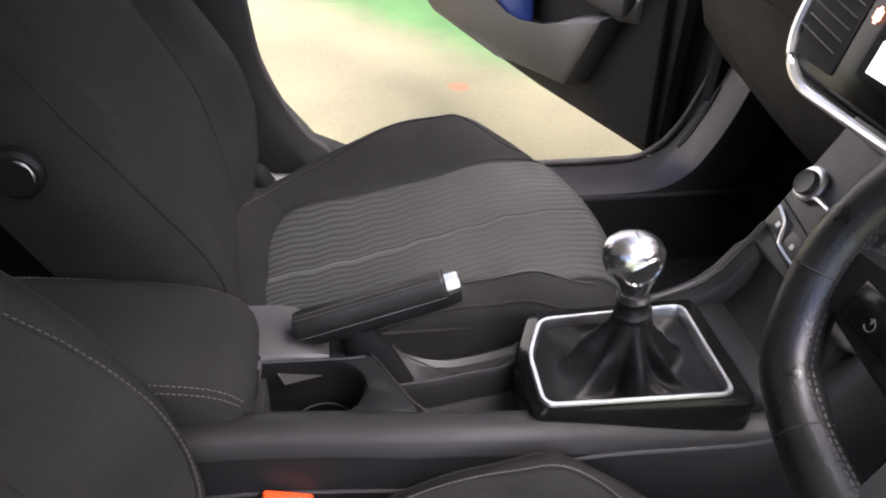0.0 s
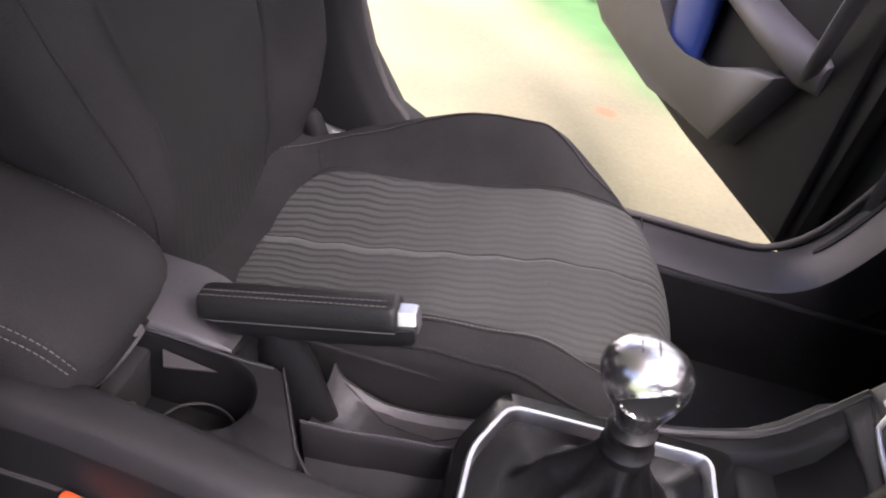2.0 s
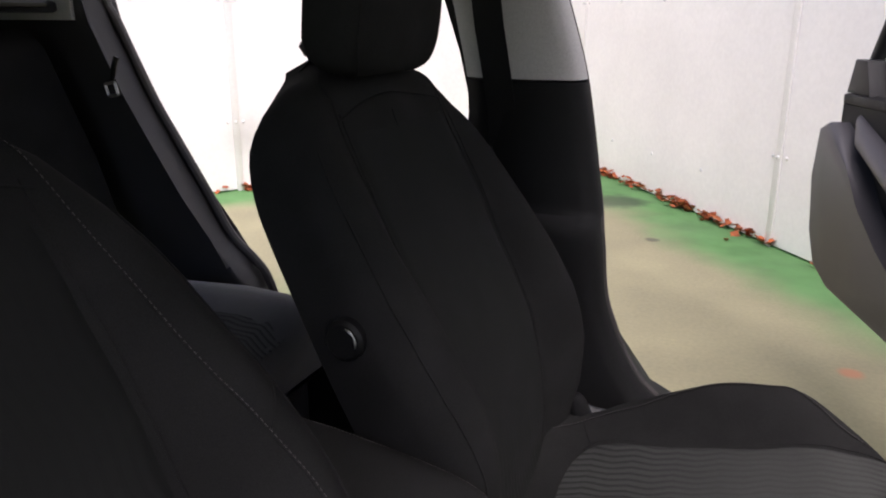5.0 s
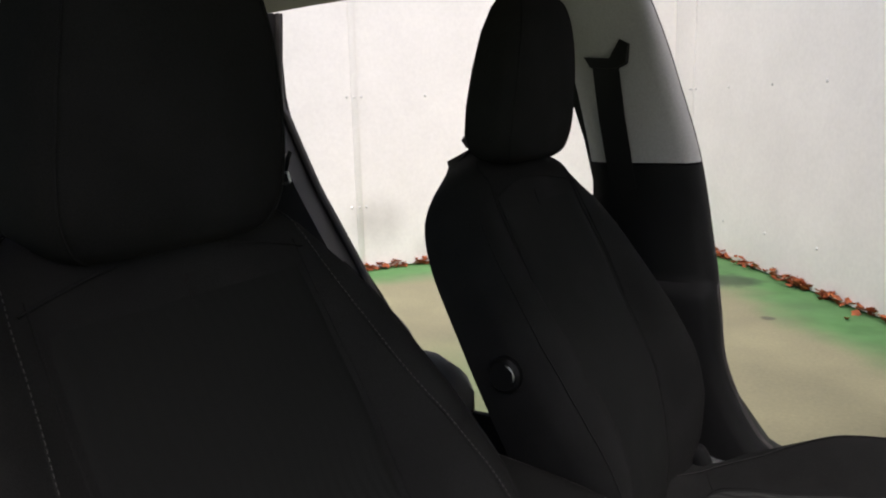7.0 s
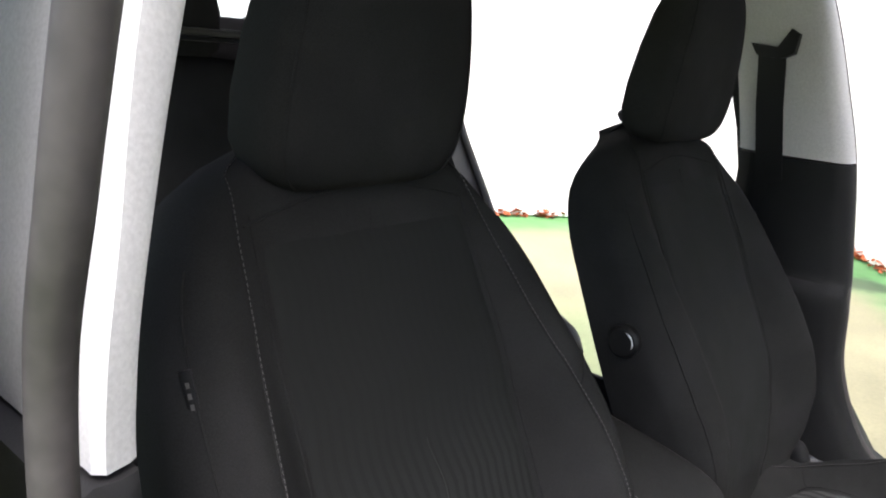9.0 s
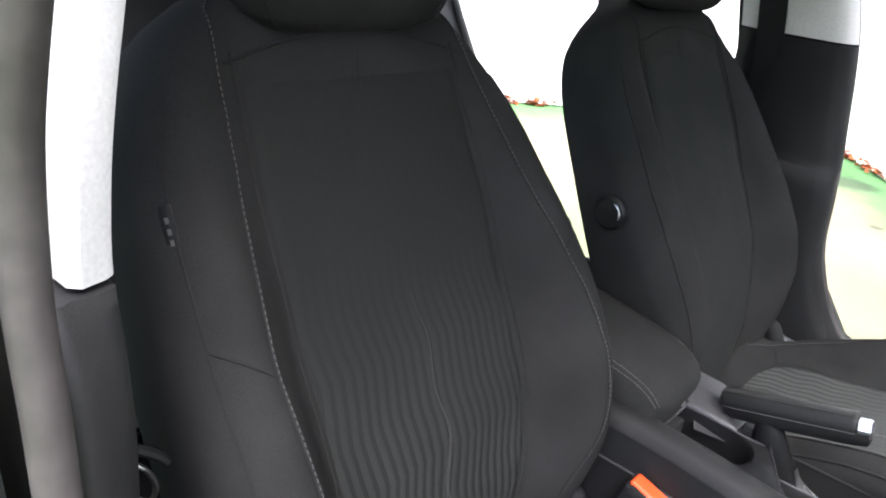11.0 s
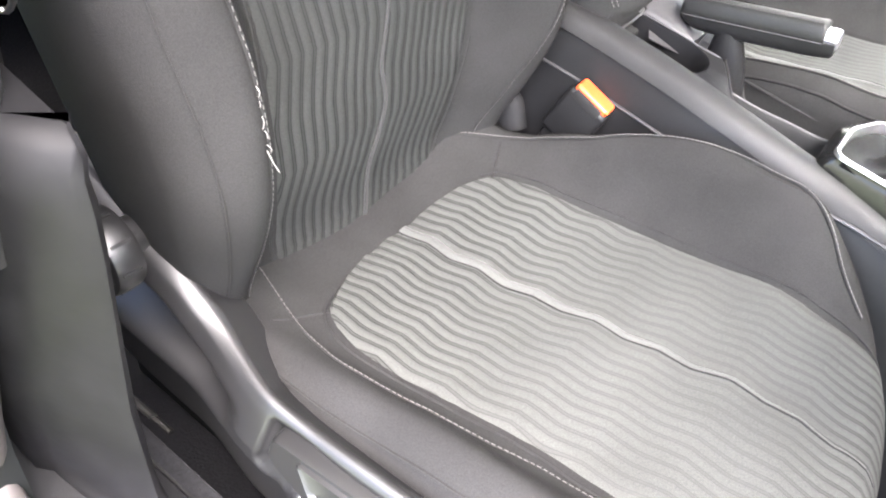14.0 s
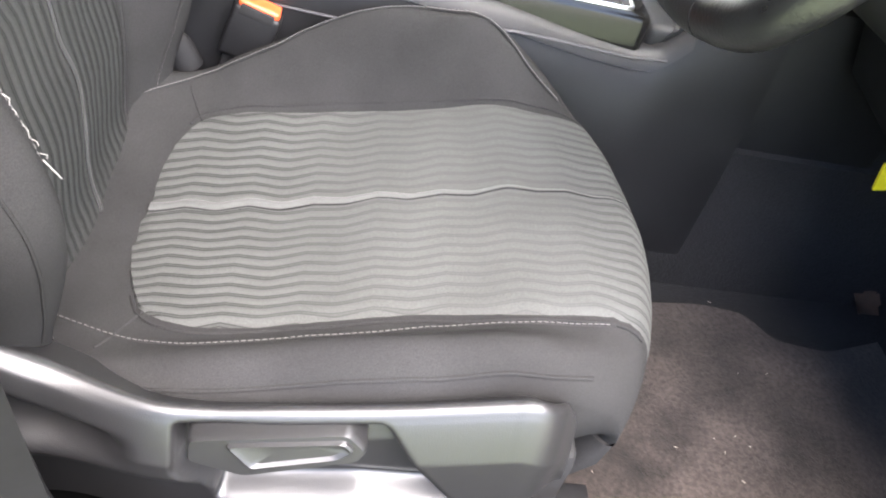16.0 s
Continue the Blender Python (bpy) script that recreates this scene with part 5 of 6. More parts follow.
def buckle(x, y, z, lean, label):
    root = thing("seat_belt_buckle", label, "belt buckle", "seat belt buckles")
    m = pose(x, y, z, 0, lean, 0)
    part("housing", boxed((-0.028, -0.016, -0.07), (0.030, 0.016, 0.0), 0.006, m, 3), PLASTIC, root, "black plastic housing")
    part("button", boxed((-0.024, -0.0125, -0.004), (0.026, 0.0125, 0.007), 0.004, m, 3), ORANGE, root, "orange-red release button")
    # dark plate on the housing: the slot's inner shade as colour
    part("slot", boxed((-0.020, -0.0165, -0.010), (0.020, -0.0125, 0.003), 0.001, m), DARK, root)
    part("strap", boxed((-0.02, -0.004, -0.25), (0.02, 0.004, -0.06), 0.002, m), PLASTIC, root)
    return root


buckle(0.040, -0.118, 0.549, 17, "black belt buckle with orange-red button beside the driver seat")
buckle(0.020, 0.122, 0.555, 22, "black belt buckle with orange-red button beside the passenger seat")

# ---- car body ----
FRONT_EDGE = [(0.30, 0.372), (0.20, 0.385), (0.14, 0.43), (0.089, 0.484), (0.045, 0.56), (0.012, 0.65), (-0.012, 0.76), (-0.03, 0.85), (-0.07, 1.065), (-0.115, 1.22), (-0.168, 1.392), (-0.20, 1.47)]


def edge_x(z, s=1):
    """Front edge of the door post; the driver's side stands a little steeper."""
    if s < 0 and z < 0.85:
        return interp([(0.37, -0.03), (0.45, -0.055), (0.52, -0.066), (0.60, -0.074), (0.70, -0.080), (0.85, -0.092)], z)
    if s < 0:
        return interp([(0.85, -0.092), (1.02, -0.108), (1.13, -0.131), (1.25, -0.156), (1.47, -0.21)], z)
    return interp([(b, a) for a, b in FRONT_EDGE], z) - (0.010 + 0.014 * sstep(0.40, 0.48, z) * sstep(0.80, 0.62, z) if s > 0 else 0)


car = thing("car", "dark painted hatchback body with both front doors open", "car")


DRIVER_EDGE = [(0.60, -0.085), (0.763, -0.080), (0.862, -0.081), (0.91, -0.086), (0.97, -0.100)]
DRIVER_RIM = [(0.45, -0.068), (0.55, -0.064), (0.62, -0.057), (0.75, -0.054), (0.83, -0.055), (0.88, -0.060), (0.92, -0.068), (0.95, -0.082), (0.97, -0.098)]
DRIVER_SEAL = [(0.36, -0.080), (0.50, -0.076), (0.58, -0.066), (0.65, -0.054), (0.75, -0.050), (0.85, -0.052), (0.92, -0.058), (1.0, -0.068), (1.06, -0.062), (1.10, -0.050), (1.14, -0.036), (1.25, -0.01), (1.47, 0.04)]


def b_pillar(s):
    name = "left" if s > 0 else "right"
    # lower black trim, upper light grey trim
    for kind, z0, z1 in (("pillar_lower_trim", 0.40 if s > 0 else 0.655, 1.06 if s > 0 else 0.966), ("pillar_upper_trim", 1.064 if s > 0 else 0.970, 1.47)):
        rings = []
        n = 60
        for i in range(n + 1):
            z = z0 + (z1 - z0) * i / n
            xf = edge_x(z, s)
            xr = interp([(0.38, -0.36), (0.6, -0.31), (1.0, -0.30), (1.17, -0.325), (1.28, -0.35), (1.47, -0.42)], z)
            yin = interp([(0.38, 0.725), (0.6, 0.712), (0.785, 0.706), (0.805, 0.712), (0.822, 0.742), (1.06, 0.752), (1.25, 0.735), (1.47, 0.66)], z) + (0.0 if kind == "pillar_lower_trim" else 0.002)
            if s < 0:
                yin = interp([(0.65, 0.735), (0.8, 0.731), (0.97, 0.731), (1.02, 0.727), (1.13, 0.700), (1.25, 0.664), (1.47, 0.59)], z)
            yo = yin + (0.075 if s > 0 else 0.030 + 0.010 * sstep(1.06, 1.25, z))
            ring = [V(xf - 0.004, yo, z), V(xf + 0.002, yo - (0.02 if s > 0 else 0.006), z), V(xf - 0.002, yin + (0.022 if s > 0 else 0.008), z), V(xf - (0.012 if s > 0 else 0.006), yin + (0.008 if s > 0 else 0.002), z), V(xf - 0.03, yin + 0.001, z), V(xf - 0.07, yin - 0.004, z),
                    V((xf + xr) / 2, yin - 0.006, z), V(xr + 0.03, yin, z), V(xr, yin + 0.02, z), V(xr, yo, z)]
            rings.append([V(p.x, s * p.y, p.z) for p in ring])
            if s < 0 and kind == "pillar_lower_trim":
                xf, xn = interp(DRIVER_EDGE, z), interp(DRIVER_RIM, z)
                ring = [V(xn - 0.010, 0.780, z), V(xn - 0.002, 0.7785, z), V(xn, 0.775, z), V(xn, 0.769, z), V(xn - 0.004, 0.763, z), V((xf + xn) / 2, 0.749, z), V(xf - 0.001, 0.7365, z), V(xf - 0.004, 0.735, z), V(xf - 0.03, 0.735, z), V(-0.30, 0.733, z), V(-0.30, 0.780, z)]
                rings[-1] = [V(p.x, -p.y, p.z) for p in ring]
        # driver's lower trim is paler: daylight on that side put into its colour
        part(kind, loft(rings), TRIM_LIGHT if kind != "pillar_lower_trim" else PLASTIC_SOFT if s > 0 else PLASTIC_DASH, car, "black plastic lower pillar trim" if kind == "pillar_lower_trim" else "light grey upper pillar trim")
    # painted post outside the trim
    rings = []
    for i in range(13):
        z = 0.36 + 1.12 * i / 12
        xf = edge_x(z, s)
        yin = interp([(0.38, 0.735), (0.78, 0.722), (0.83, 0.745), (1.06, 0.752), (1.25, 0.735), (1.48, 0.66)], z)
        rings.append([V(x, s * y, z) for x, y in ((xf - 0.012, yin + (0.076 if s > 0 else 0.058)), (xf - 0.02, yin + 0.135), (xf - 0.05, yin + 0.15), (xf - 0.24, yin + 0.15), (xf - 0.25, yin + 0.076))])
    part("pillar_post", loft(rings), PAINT, car, "dark painted door post")
    # rubber door seal round the front opening
    bm = bmesh.new()
    path = [V(edge_x(z, s) - 0.008 if s > 0 else interp(DRIVER_SEAL, z), s * (interp([(0.36, 0.82), (0.5, 0.805), (0.78, 0.80), (0.83, 0.82), (1.06, 0.828), (1.25, 0.812), (1.47, 0.74)] if s > 0 else [(0.36, 0.81), (0.6, 0.796), (1.0, 0.797), (1.14, 0.801), (1.25, 0.797), (1.47, 0.75)], z)), z) for z in [1.47 - 0.03 * i for i in range(36)]]
    path += [V(x, s * 0.845, 0.366) for x in (0.34, 0.45, 0.6, 0.72)] + [V(0.80, s * 0.845, 0.375), V(0.865, s * 0.84, 0.44), V(0.91, s * 0.835, 0.56), V(0.95, s * 0.83, 0.72), V(0.96, s * 0.825, 0.9)]
    tube(bm, spline(path, 120), 0.0075 if s > 0 else 0.0122, 10)
    part("door_seal", bm, RUBBER if s > 0 else FLANGE, car, "grey rubber door seal")


b_pillar(1)
b_pillar(-1)
# worn lower cover on the driver-side post
rings = []
for z, x1, back in ((0.20, 0.16, 0), (0.385, 0.16, 0), (0.393, 0.13, 0), (0.397, 0.075, 0), (0.405, 0.042, 0), (0.425, 0.021, 0), (0.456, 0.011, 0), (0.526, -0.001, 0), (0.585, -0.006, 0), (0.632, -0.008, 0), (0.672, -0.012, 0), (0.705, -0.017, 0.001), (0.725, -0.020, 0.004), (0.737, -0.023, 0.008), (0.744, -0.028, 0.014), (0.7475, -0.036, 0.022)):
    xr = interp(DRIVER_RIM, z) - 0.002
    a, b = V(xr, -0.767, 0), V(x1, -0.738, 0)
    n = V(-0.55, 0.83, 0) * back
    ring = [a + n + (b - a) * (k / 14) - V(-0.55, 0.83, 0) * 0.003 * math.sin(math.pi * k / 14) for k in range(14)]
    ring += [b + n * 0.4 + V(0, 0.001, 0), b + n * 0.3 + V(-0.003, 0.006, 0), b + V(-0.010, 0.010, 0), V(-0.12, -0.722, 0), V(-0.30, -0.715, 0), V(-0.30, -0.765, 0), V(xr - 0.012, -0.775, 0)]
    rings.append([p + V(0.0012 * math.sin(z * 150 + p.y * 90), 0.0012 * math.sin(z * 210 + p.x * 60), z) for p in ring])
part("lower_cover", loft(rings), VINYL, car, "scuffed black vinyl lower cover")
# bare flange of the door opening beside the seal
bm = bmesh.new()
tube(bm, spline([V(x, -0.836, z) for x, z in ((0.02, 0.34), (-0.02, 0.42), (-0.03, 0.55), (-0.022, 0.66), (-0.018, 0.74), (-0.016, 0.78))], 40), [0.010] * 33 + [0.009, 0.008, 0.007, 0.006, 0.0045, 0.003, 0.001], 10)
part("door_flange", bm, FLANGE, car, "pinkish grey painted door flange")
bm = bmesh.new()
tube(bm, spline([V(-0.030, -0.826, 0.893), V(0.0, -0.832, 0.892), V(-0.006, -0.834, 0.874), V(-0.003, -0.834, 0.858), V(-0.030, -0.828, 0.855)], 24), 0.0014, 8)
part("door_striker", bm, PANEL_GREY, car, "bare steel door striker loop")

for s in (-1, 1):
    # sill trim that sweeps up to the dashboard end
    pathc = spline([(-0.35, 0.385), (0.1, 0.388), (0.35, 0.378), (0.6, 0.37), (0.76, 0.372), (0.83, 0.40), (0.875, 0.46), (0.915, 0.56), (0.95, 0.70), (0.97, 0.86)], 46)
    rings = []
    for i, p in enumerate(pathc):
        p = V(p[0], 0, p[1])
        a, b = pathc[max(0, i - 1)], pathc[min(45, i + 1)]
        t = V(b[0] - a[0], 0, b[1] - a[1]).normalized()
        nn = V(-t.z, 0, t.x)
        rings.append([p + nn * d + V(0, s * y, 0) for y, d in ((0.70, -0.10), (0.70, -0.03), (0.708, -0.008), (0.73, 0.0), (0.78, 0.004), (0.81, 0.0), (0.832, -0.008), (0.838, -0.03), (0.838, -0.10))])
    # twin sills, two tones: light and shade of each side put into colour
    sill = part("sill_trim", loft(rings), PLASTIC_GREY if s > 0 else PLASTIC_SOFT, car, "dark plastic sill trim")
    slot = [V(p[0], 0, p[1]) for p in pathc[27:36]]
    rings = []
    for k, p in enumerate(slot):
        i = 27 + k
        a, b = pathc[i - 1], pathc[i + 1]
        t = V(b[0] - a[0], 0, b[1] - a[1]).normalized()
        nn = V(-t.z, 0, t.x)
        w = 0.006 if 0 < k < 8 else 0.003
        rings.append([p + nn * d + V(0, s * (0.785 + y), 0) for y, d in ((-w, 0.0), (-w, 0.0062), (w, 0.0062), (w, 0.0))])
    # raised near-black strip, coloured like the shade inside a slot
    part("slot", loft(rings), DARK, sill)
    part("sill_joint", boxed((0.555, s * 0.77 - 0.066, 0.365), (0.557, s * 0.77 + 0.06, 0.3738), 0.0), DARK, sill)
    part("sill_panel", boxed((-0.9, s * 0.86 - 0.05, 0.17), (0.98, s * 0.86 + 0.04, 0.352), 0.03, None, 3), PAINT, car, "dark painted outer sill")
    part("floor_side", boxed((-0.5, s * 0.69 - 0.01, 0.19), (1.3, s * 0.69 + 0.008, 0.365), 0.004), CARPET_DARK, car)
# floor
bm = bmesh.new()
NX, NY = 60, 50
vs = [[bm.verts.new((-1.1 + 2.5 * i / NX, -0.70 + 1.40 * j / NY, 0.20 + 0.002 * noise.noise(V(i * 0.3, j * 0.3, 0)) + (0.30 * sstep(1.0, 1.4, -1.1 + 2.5 * i / NX)))) for j in range(NY + 1)] for i in range(NX + 1)]
for i in range(NX):
    for j in range(NY):
        bm.faces.new((vs[i][j], vs[i + 1][j], vs[i + 1][j + 1], vs[i][j + 1]))
tagged(part("carpet", bm, CARPET_DARK), "black carpet on the car floor", "carpet")
outline_mat = rounded([V(x, y, 0) for x, y in ((0.40, -0.62), (0.40, -0.20), (0.65, -0.192), (0.74, -0.181), (0.815, -0.19), (0.850, -0.240), (0.935, -0.255), (1.06, -0.215), (1.18, -0.25), (1.18, -0.62))], 0.02, 4)
bm = bmesh.new()
low = [bm.verts.new(p + V(0, 0, 0.2035)) for p in outline_mat]
top = [bm.verts.new(p + V(0, 0, 0.2105)) for p in drawn_in(outline_mat, 0.002)]
bm.faces.new(top)
for k in range(len(low)):
    bm.faces.new((low[k], low[(k + 1) % len(low)], top[(k + 1) % len(low)], top[k]))
tagged(part("floor_mat", bm, CARPET), "worn brown-grey floor mat with lint and dirt", "floor mat")
part("floor_pan", boxed((-1.9, -0.72, 0.14), (1.4, 0.72, 0.185), 0.01), PAINT, car)
for s in (-1, 1):
    part("kick_panel", boxed((0.90, s * 0.815 - 0.025, 0.2), (1.36, s * 0.815 + 0.025, 1.0), 0.01), CARPET_DARK, car)
part("stack_body", boxed((0.66, -0.085, 0.24), (0.95, 0.085, 0.66), 0.01), PLASTIC, car)
part("bulkhead", boxed((1.30, -0.80, 0.2), (1.36, 0.80, 1.0), 0.01), CARPET_DARK, car)
for s in (-1, 1):
    part("rear_floor_side", boxed((-0.68, s * 0.68 - 0.012, 0.19), (-0.30, s * 0.68 + 0.012, 0.47), 0.01), CARPET_DARK, car, "dark carpeted side of the rear footwell")
# tunnel under the console
part("tunnel", loft([[V(x, y, z) for y, z in ((-0.135, 0.2), (-0.12, 0.32), (-0.10, 0.44), (0.10, 0.44), (0.12, 0.32), (0.135, 0.2))] for x in (-0.9, 0.2, 0.7, 1.3)]), CARPET_DARK, car)
# roof and cant rails
rings = []
for i in range(15):
    x = -1.75 + 2.17 * i / 14
    h = 1.50 - 0.05 * ((x + 0.5) / 1.1) ** 2
    rings.append([V(x, y, h + dz - 0.05 * abs(y / 0.66) ** 3) for y, dz in [(-0.66 + 1.32 * k / 12, 0) for k in range(13)]] + [V(x, y, h + 0.03 - 0.05 * abs(y / 0.70) ** 3) for y in [0.70 - 1.40 * k / 12 for k in range(13)]])
part("roof", loft(rings), TRIM_LIGHT, car, "light grey roof lining")
rings = []
for i in range(15):
    x = -1.78 + 2.22 * i / 14
    h = 1.536 - 0.05 * ((x + 0.5) / 1.1) ** 2
    rings.append([V(x, y, h - 0.05 * abs(y / 0.72) ** 3) for y in [-0.72 + 1.44 * k / 12 for k in range(13)]] + [V(x, y, h + 0.012 - 0.05 * abs(y / 0.72) ** 3) for y in [0.72 - 1.44 * k / 12 for k in range(13)]])
part("roof_skin", loft(rings), PAINT, car, "dark painted roof")
for s in (-1, 1):
    bm = bmesh.new()
    tube(bm, spline([(1.22, s * 0.78, 0.98), (0.95, s * 0.74, 1.16), (0.6, s * 0.69, 1.36), (0.2, s * 0.67, 1.455), (-0.3, s * 0.665, 1.50), (-0.9, s * 0.66, 1.505), (-1.3, s * 0.65, 1.47), (-1.75, s * 0.62, 1.34)], 50), 0.038, 12, flat=1.2)
    part("cant_rail", bm, PLASTIC_SOFT, car, "dark roof side rail")
    # rear quarter, with the rear door opening in front of it
    out = [(-1.95, 0.30), (-0.76, 0.30), (-0.78, 0.48), (-0.81, 0.585), (-0.848, 0.632), (-0.905, 0.680), (-0.965, 0.778), (-1.042, 0.90), (-1.10, 0.995), (-1.182, 1.162), (-1.21, 1.227), (-1.195, 1.45), (-1.95, 1.45)]
    pts = [Vector((a, b)) for a, b in out]
    part("rear_quarter", plate([tuple(p) for p in pts], (s * 0.70, s * 0.80), 0.012), PLASTIC_GREY, car, "dark grey rear side trim behind the door opening")
    part("quarter_upper_trim", plate([(-1.215, 1.165), (-1.215, 1.23), (-1.20, 1.445), (-1.6, 1.445), (-1.6, 1.165)], (s * 0.688, s * 0.698), 0.002), TRIM_LIGHT, car, "light grey upper trim")
    bm = bmesh.new()
    tube(bm, spline([V(a + 0.012, s * 0.775, b) for a, b in out[1:-1]], 60), 0.010, 8)
    part("rear_door_seal", bm, RUBBER, car)
# tailgate and rear window surround
part("tailgate", boxed((-1.98, -0.72, 0.3), (-1.90, 0.72, 1.25), 0.02), PLASTIC_SOFT, car)
glass = part("rear_window", boxed((-0.004, -0.6, -0.17), (0.004, 0.6, 0.17), 0.002, pose(-1.83, 0, 1.35, 0, 35, 0)), GLASS, car)
glass.visible_shadow = False
glass = part("windscreen", boxed((-0.003, -0.66, -0.50), (0.003, 0.66, 0.50), 0.002, pose(0.86, 0, 1.21, 0, -60, 0)), GLASS, car)
glass.visible_shadow = False
part("parcel_shelf", boxed((-1.88, -0.66, 1.18), (-1.22, 0.66, 1.205), 0.008), CARPET_DARK, car, "black parcel shelf")
bm = bmesh.new()
tube(bm, [V(-1.215, y, 1.20) for y in (-0.62, 0.0, 0.62)], 0.009, 8)
part("shelf_edge", bm, PLASTIC_GREY, car, "grey front edge of the parcel shelf")


def seat_belt(s):
    root = thing("seat_belt", "black seat belt with its upper guide on the door post", "seat belt", "front seat belts")
    y = s * (0.722 if s > 0 else 0.684)
    part("guide", loft([[V((0.0 if s > 0 else -0.03) + x, y - s * d, z) for x, z in ((-0.301, 1.284), (-0.286, 1.261), (-0.233, 1.258), (-0.213, 1.268), (-0.208, 1.306), (-0.226, 1.316), (-0.247, 1.279))] for d in (-0.012, 0.008, 0.014)]), PLASTIC, root, "black plastic belt guide")
    if s < 0:
        # slack webbing, placed to the camera's view; its black fills the shaded gap
        rows = []
        for z, x, yc, dx, dy in ((1.262, -0.235, -0.692, 0.024, 0.002), (1.15, -0.215, -0.700, 0.022, 0.006), (1.03, -0.200, -0.702, 0.018, 0.014), (0.92, -0.188, -0.700, 0.015, 0.017), (0.80, -0.180, -0.698, 0.015, 0.017), (0.70, -0.178, -0.694, 0.016, 0.017), (0.55, -0.175, -0.688, 0.018, 0.016), (0.42, -0.175, -0.684, 0.022, 0.012), (0.24, -0.175, -0.682, 0.024, 0.006)):
            rows.append([V(x + dx, yc - dy, z), V(x - dx, yc + dy, z), V(x - dx - 0.001, yc + dy - 0.0012, z), V(x + dx - 0.001, yc - dy - 0.0012, z)])
        part("webbing", loft(rows), PLASTIC_SOFT, root, "slack black webbing placed to fill the shaded gap")
        bm = bmesh.new()
        tube(bm, spline([V(-0.176, -0.700, 0.784), V(-0.168, -0.690, 0.787), V(-0.160, -0.676, 0.778), V(-0.158, -0.672, 0.772)], 12), 0.0048, 8)
        part("belt_stop", bm, PLASTIC, root)
        bm = bmesh.new()
        tube(bm, spline([V(-0.176, -0.690, 0.766), V(-0.170, -0.681, 0.760), V(-0.167, -0.676, 0.744), V(-0.170, -0.680, 0.730), V(-0.177, -0.690, 0.738)], 20, True), 0.0024, 8, closed=True)
        part("tongue", bm, STEEL, root, "steel belt tongue")
        return root
    part("webbing", loft([[V(x - 0.028, yw - 0.004, z), V(x + 0.028, yw - 0.004, z), V(x + 0.028, yw - 0.0025, z), V(x - 0.028, yw - 0.0025, z)] for x, yw, z in ((-0.258, 0.722, 1.268), (-0.245, 0.728, 1.16), (-0.234, 0.740, 1.08), (-0.224, 0.752, 1.0), (-0.215, 0.75, 0.8), (-0.215, 0.74, 0.55))]), PLASTIC, root, "black webbing")
    part("belt_stop", boxed((-0.19, y - 0.024, 0.760), (-0.145, y, 0.784), 0.006), PLASTIC, root)
    part("tongue", boxed((-0.195, y - s * 0.01 - 0.003, 0.70), (-0.155, y - s * 0.01 + 0.003, 0.755), 0.002), STEEL, root, "steel belt tongue")
    return root


seat_belt(1)
seat_belt(-1)

rear_belt = thing("rear_belt_tongue", "steel belt tongue hanging by the rear side trim", "seat belt")
bm = bmesh.new()
tube(bm, [V(-1.078, 0.668, 1.089), V(-1.084, 0.664, 1.072), V(-1.092, 0.667, 1.055), V(-1.100, 0.668, 1.040)], 0.006, 8)
part("holder", bm, PLASTIC, rear_belt)
bm = bmesh.new()
tube(bm, rounded([V(-1.120, 0.667, 1.030), V(-1.092, 0.667, 1.035), V(-1.084, 0.667, 1.008), V(-1.112, 0.667, 1.004)], 0.004, 3), 0.0034, 8, closed=True)
part("tongue", bm, STEEL, rear_belt, "steel belt tongue")


# ---- rear bench ----
bench = thing("rear_bench", "charcoal cloth rear bench with ribbed grey panels", "rear seat")
rings = []
for x, zt, zb in ((-1.12, 0.58, 0.40), (-1.10, 0.61, 0.36), (-0.9, 0.605, 0.34), (-0.7, 0.617, 0.33), (-0.60, 0.612, 0.49), (-0.555, 0.590, 0.49), (-0.538, 0.555, 0.49), (-0.545, 0.50, 0.49)):
    ring = []
    for k in range(41):
        y = -0.64 + 1.28 * k / 40
        e = 0.05 * sstep(0.56, 0.64, abs(y)) ** 2
        b = 0.03 * sstep(0.42, 0.55, abs(y))
        ring.append(V(x, y, zt - e + b))
    ring += [V(x, 0.64, zb), V(x, -0.64, zb)]
    rings.append(ring)
# black block added for the shadow below the bench cushion
part("bench_base", boxed((-1.10, -0.63, 0.20), (-0.60, 0.63, 0.50), 0.02), CARPET_DARK, bench, "near-black base, shade under the cushion put into its colour")
part("cushion", loft(rings), CLOTH_BENCH_LIT, bench, "charcoal cloth cushion in a paler tone that carries window light")
for c in (-0.33, 0.33):
    rows = []
    for i in range(15):
        x = -1.06 + 0.51 * i / 14
        zt = interp([(-1.12, 0.58), (-1.10, 0.61), (-0.9, 0.605), (-0.7, 0.617), (-0.60, 0.612), (-0.555, 0.590), (-0.535, 0.54)], x)
        rows.append([V(x, c + 0.15 * (-1 + 2 * k / 12), zt + 0.004 + 0.03 * sstep(0.42, 0.55, abs(c + 0.15 * (-1 + 2 * k / 12))) - 0.006 * sstep(0.9, 1, abs(-1 + 2 * k / 12))) for k in range(13)])
    part("cushion_insert", loft(rows, False, False), CLOTH_RIB, bench, "grey ribbed cloth panel")
rings = []
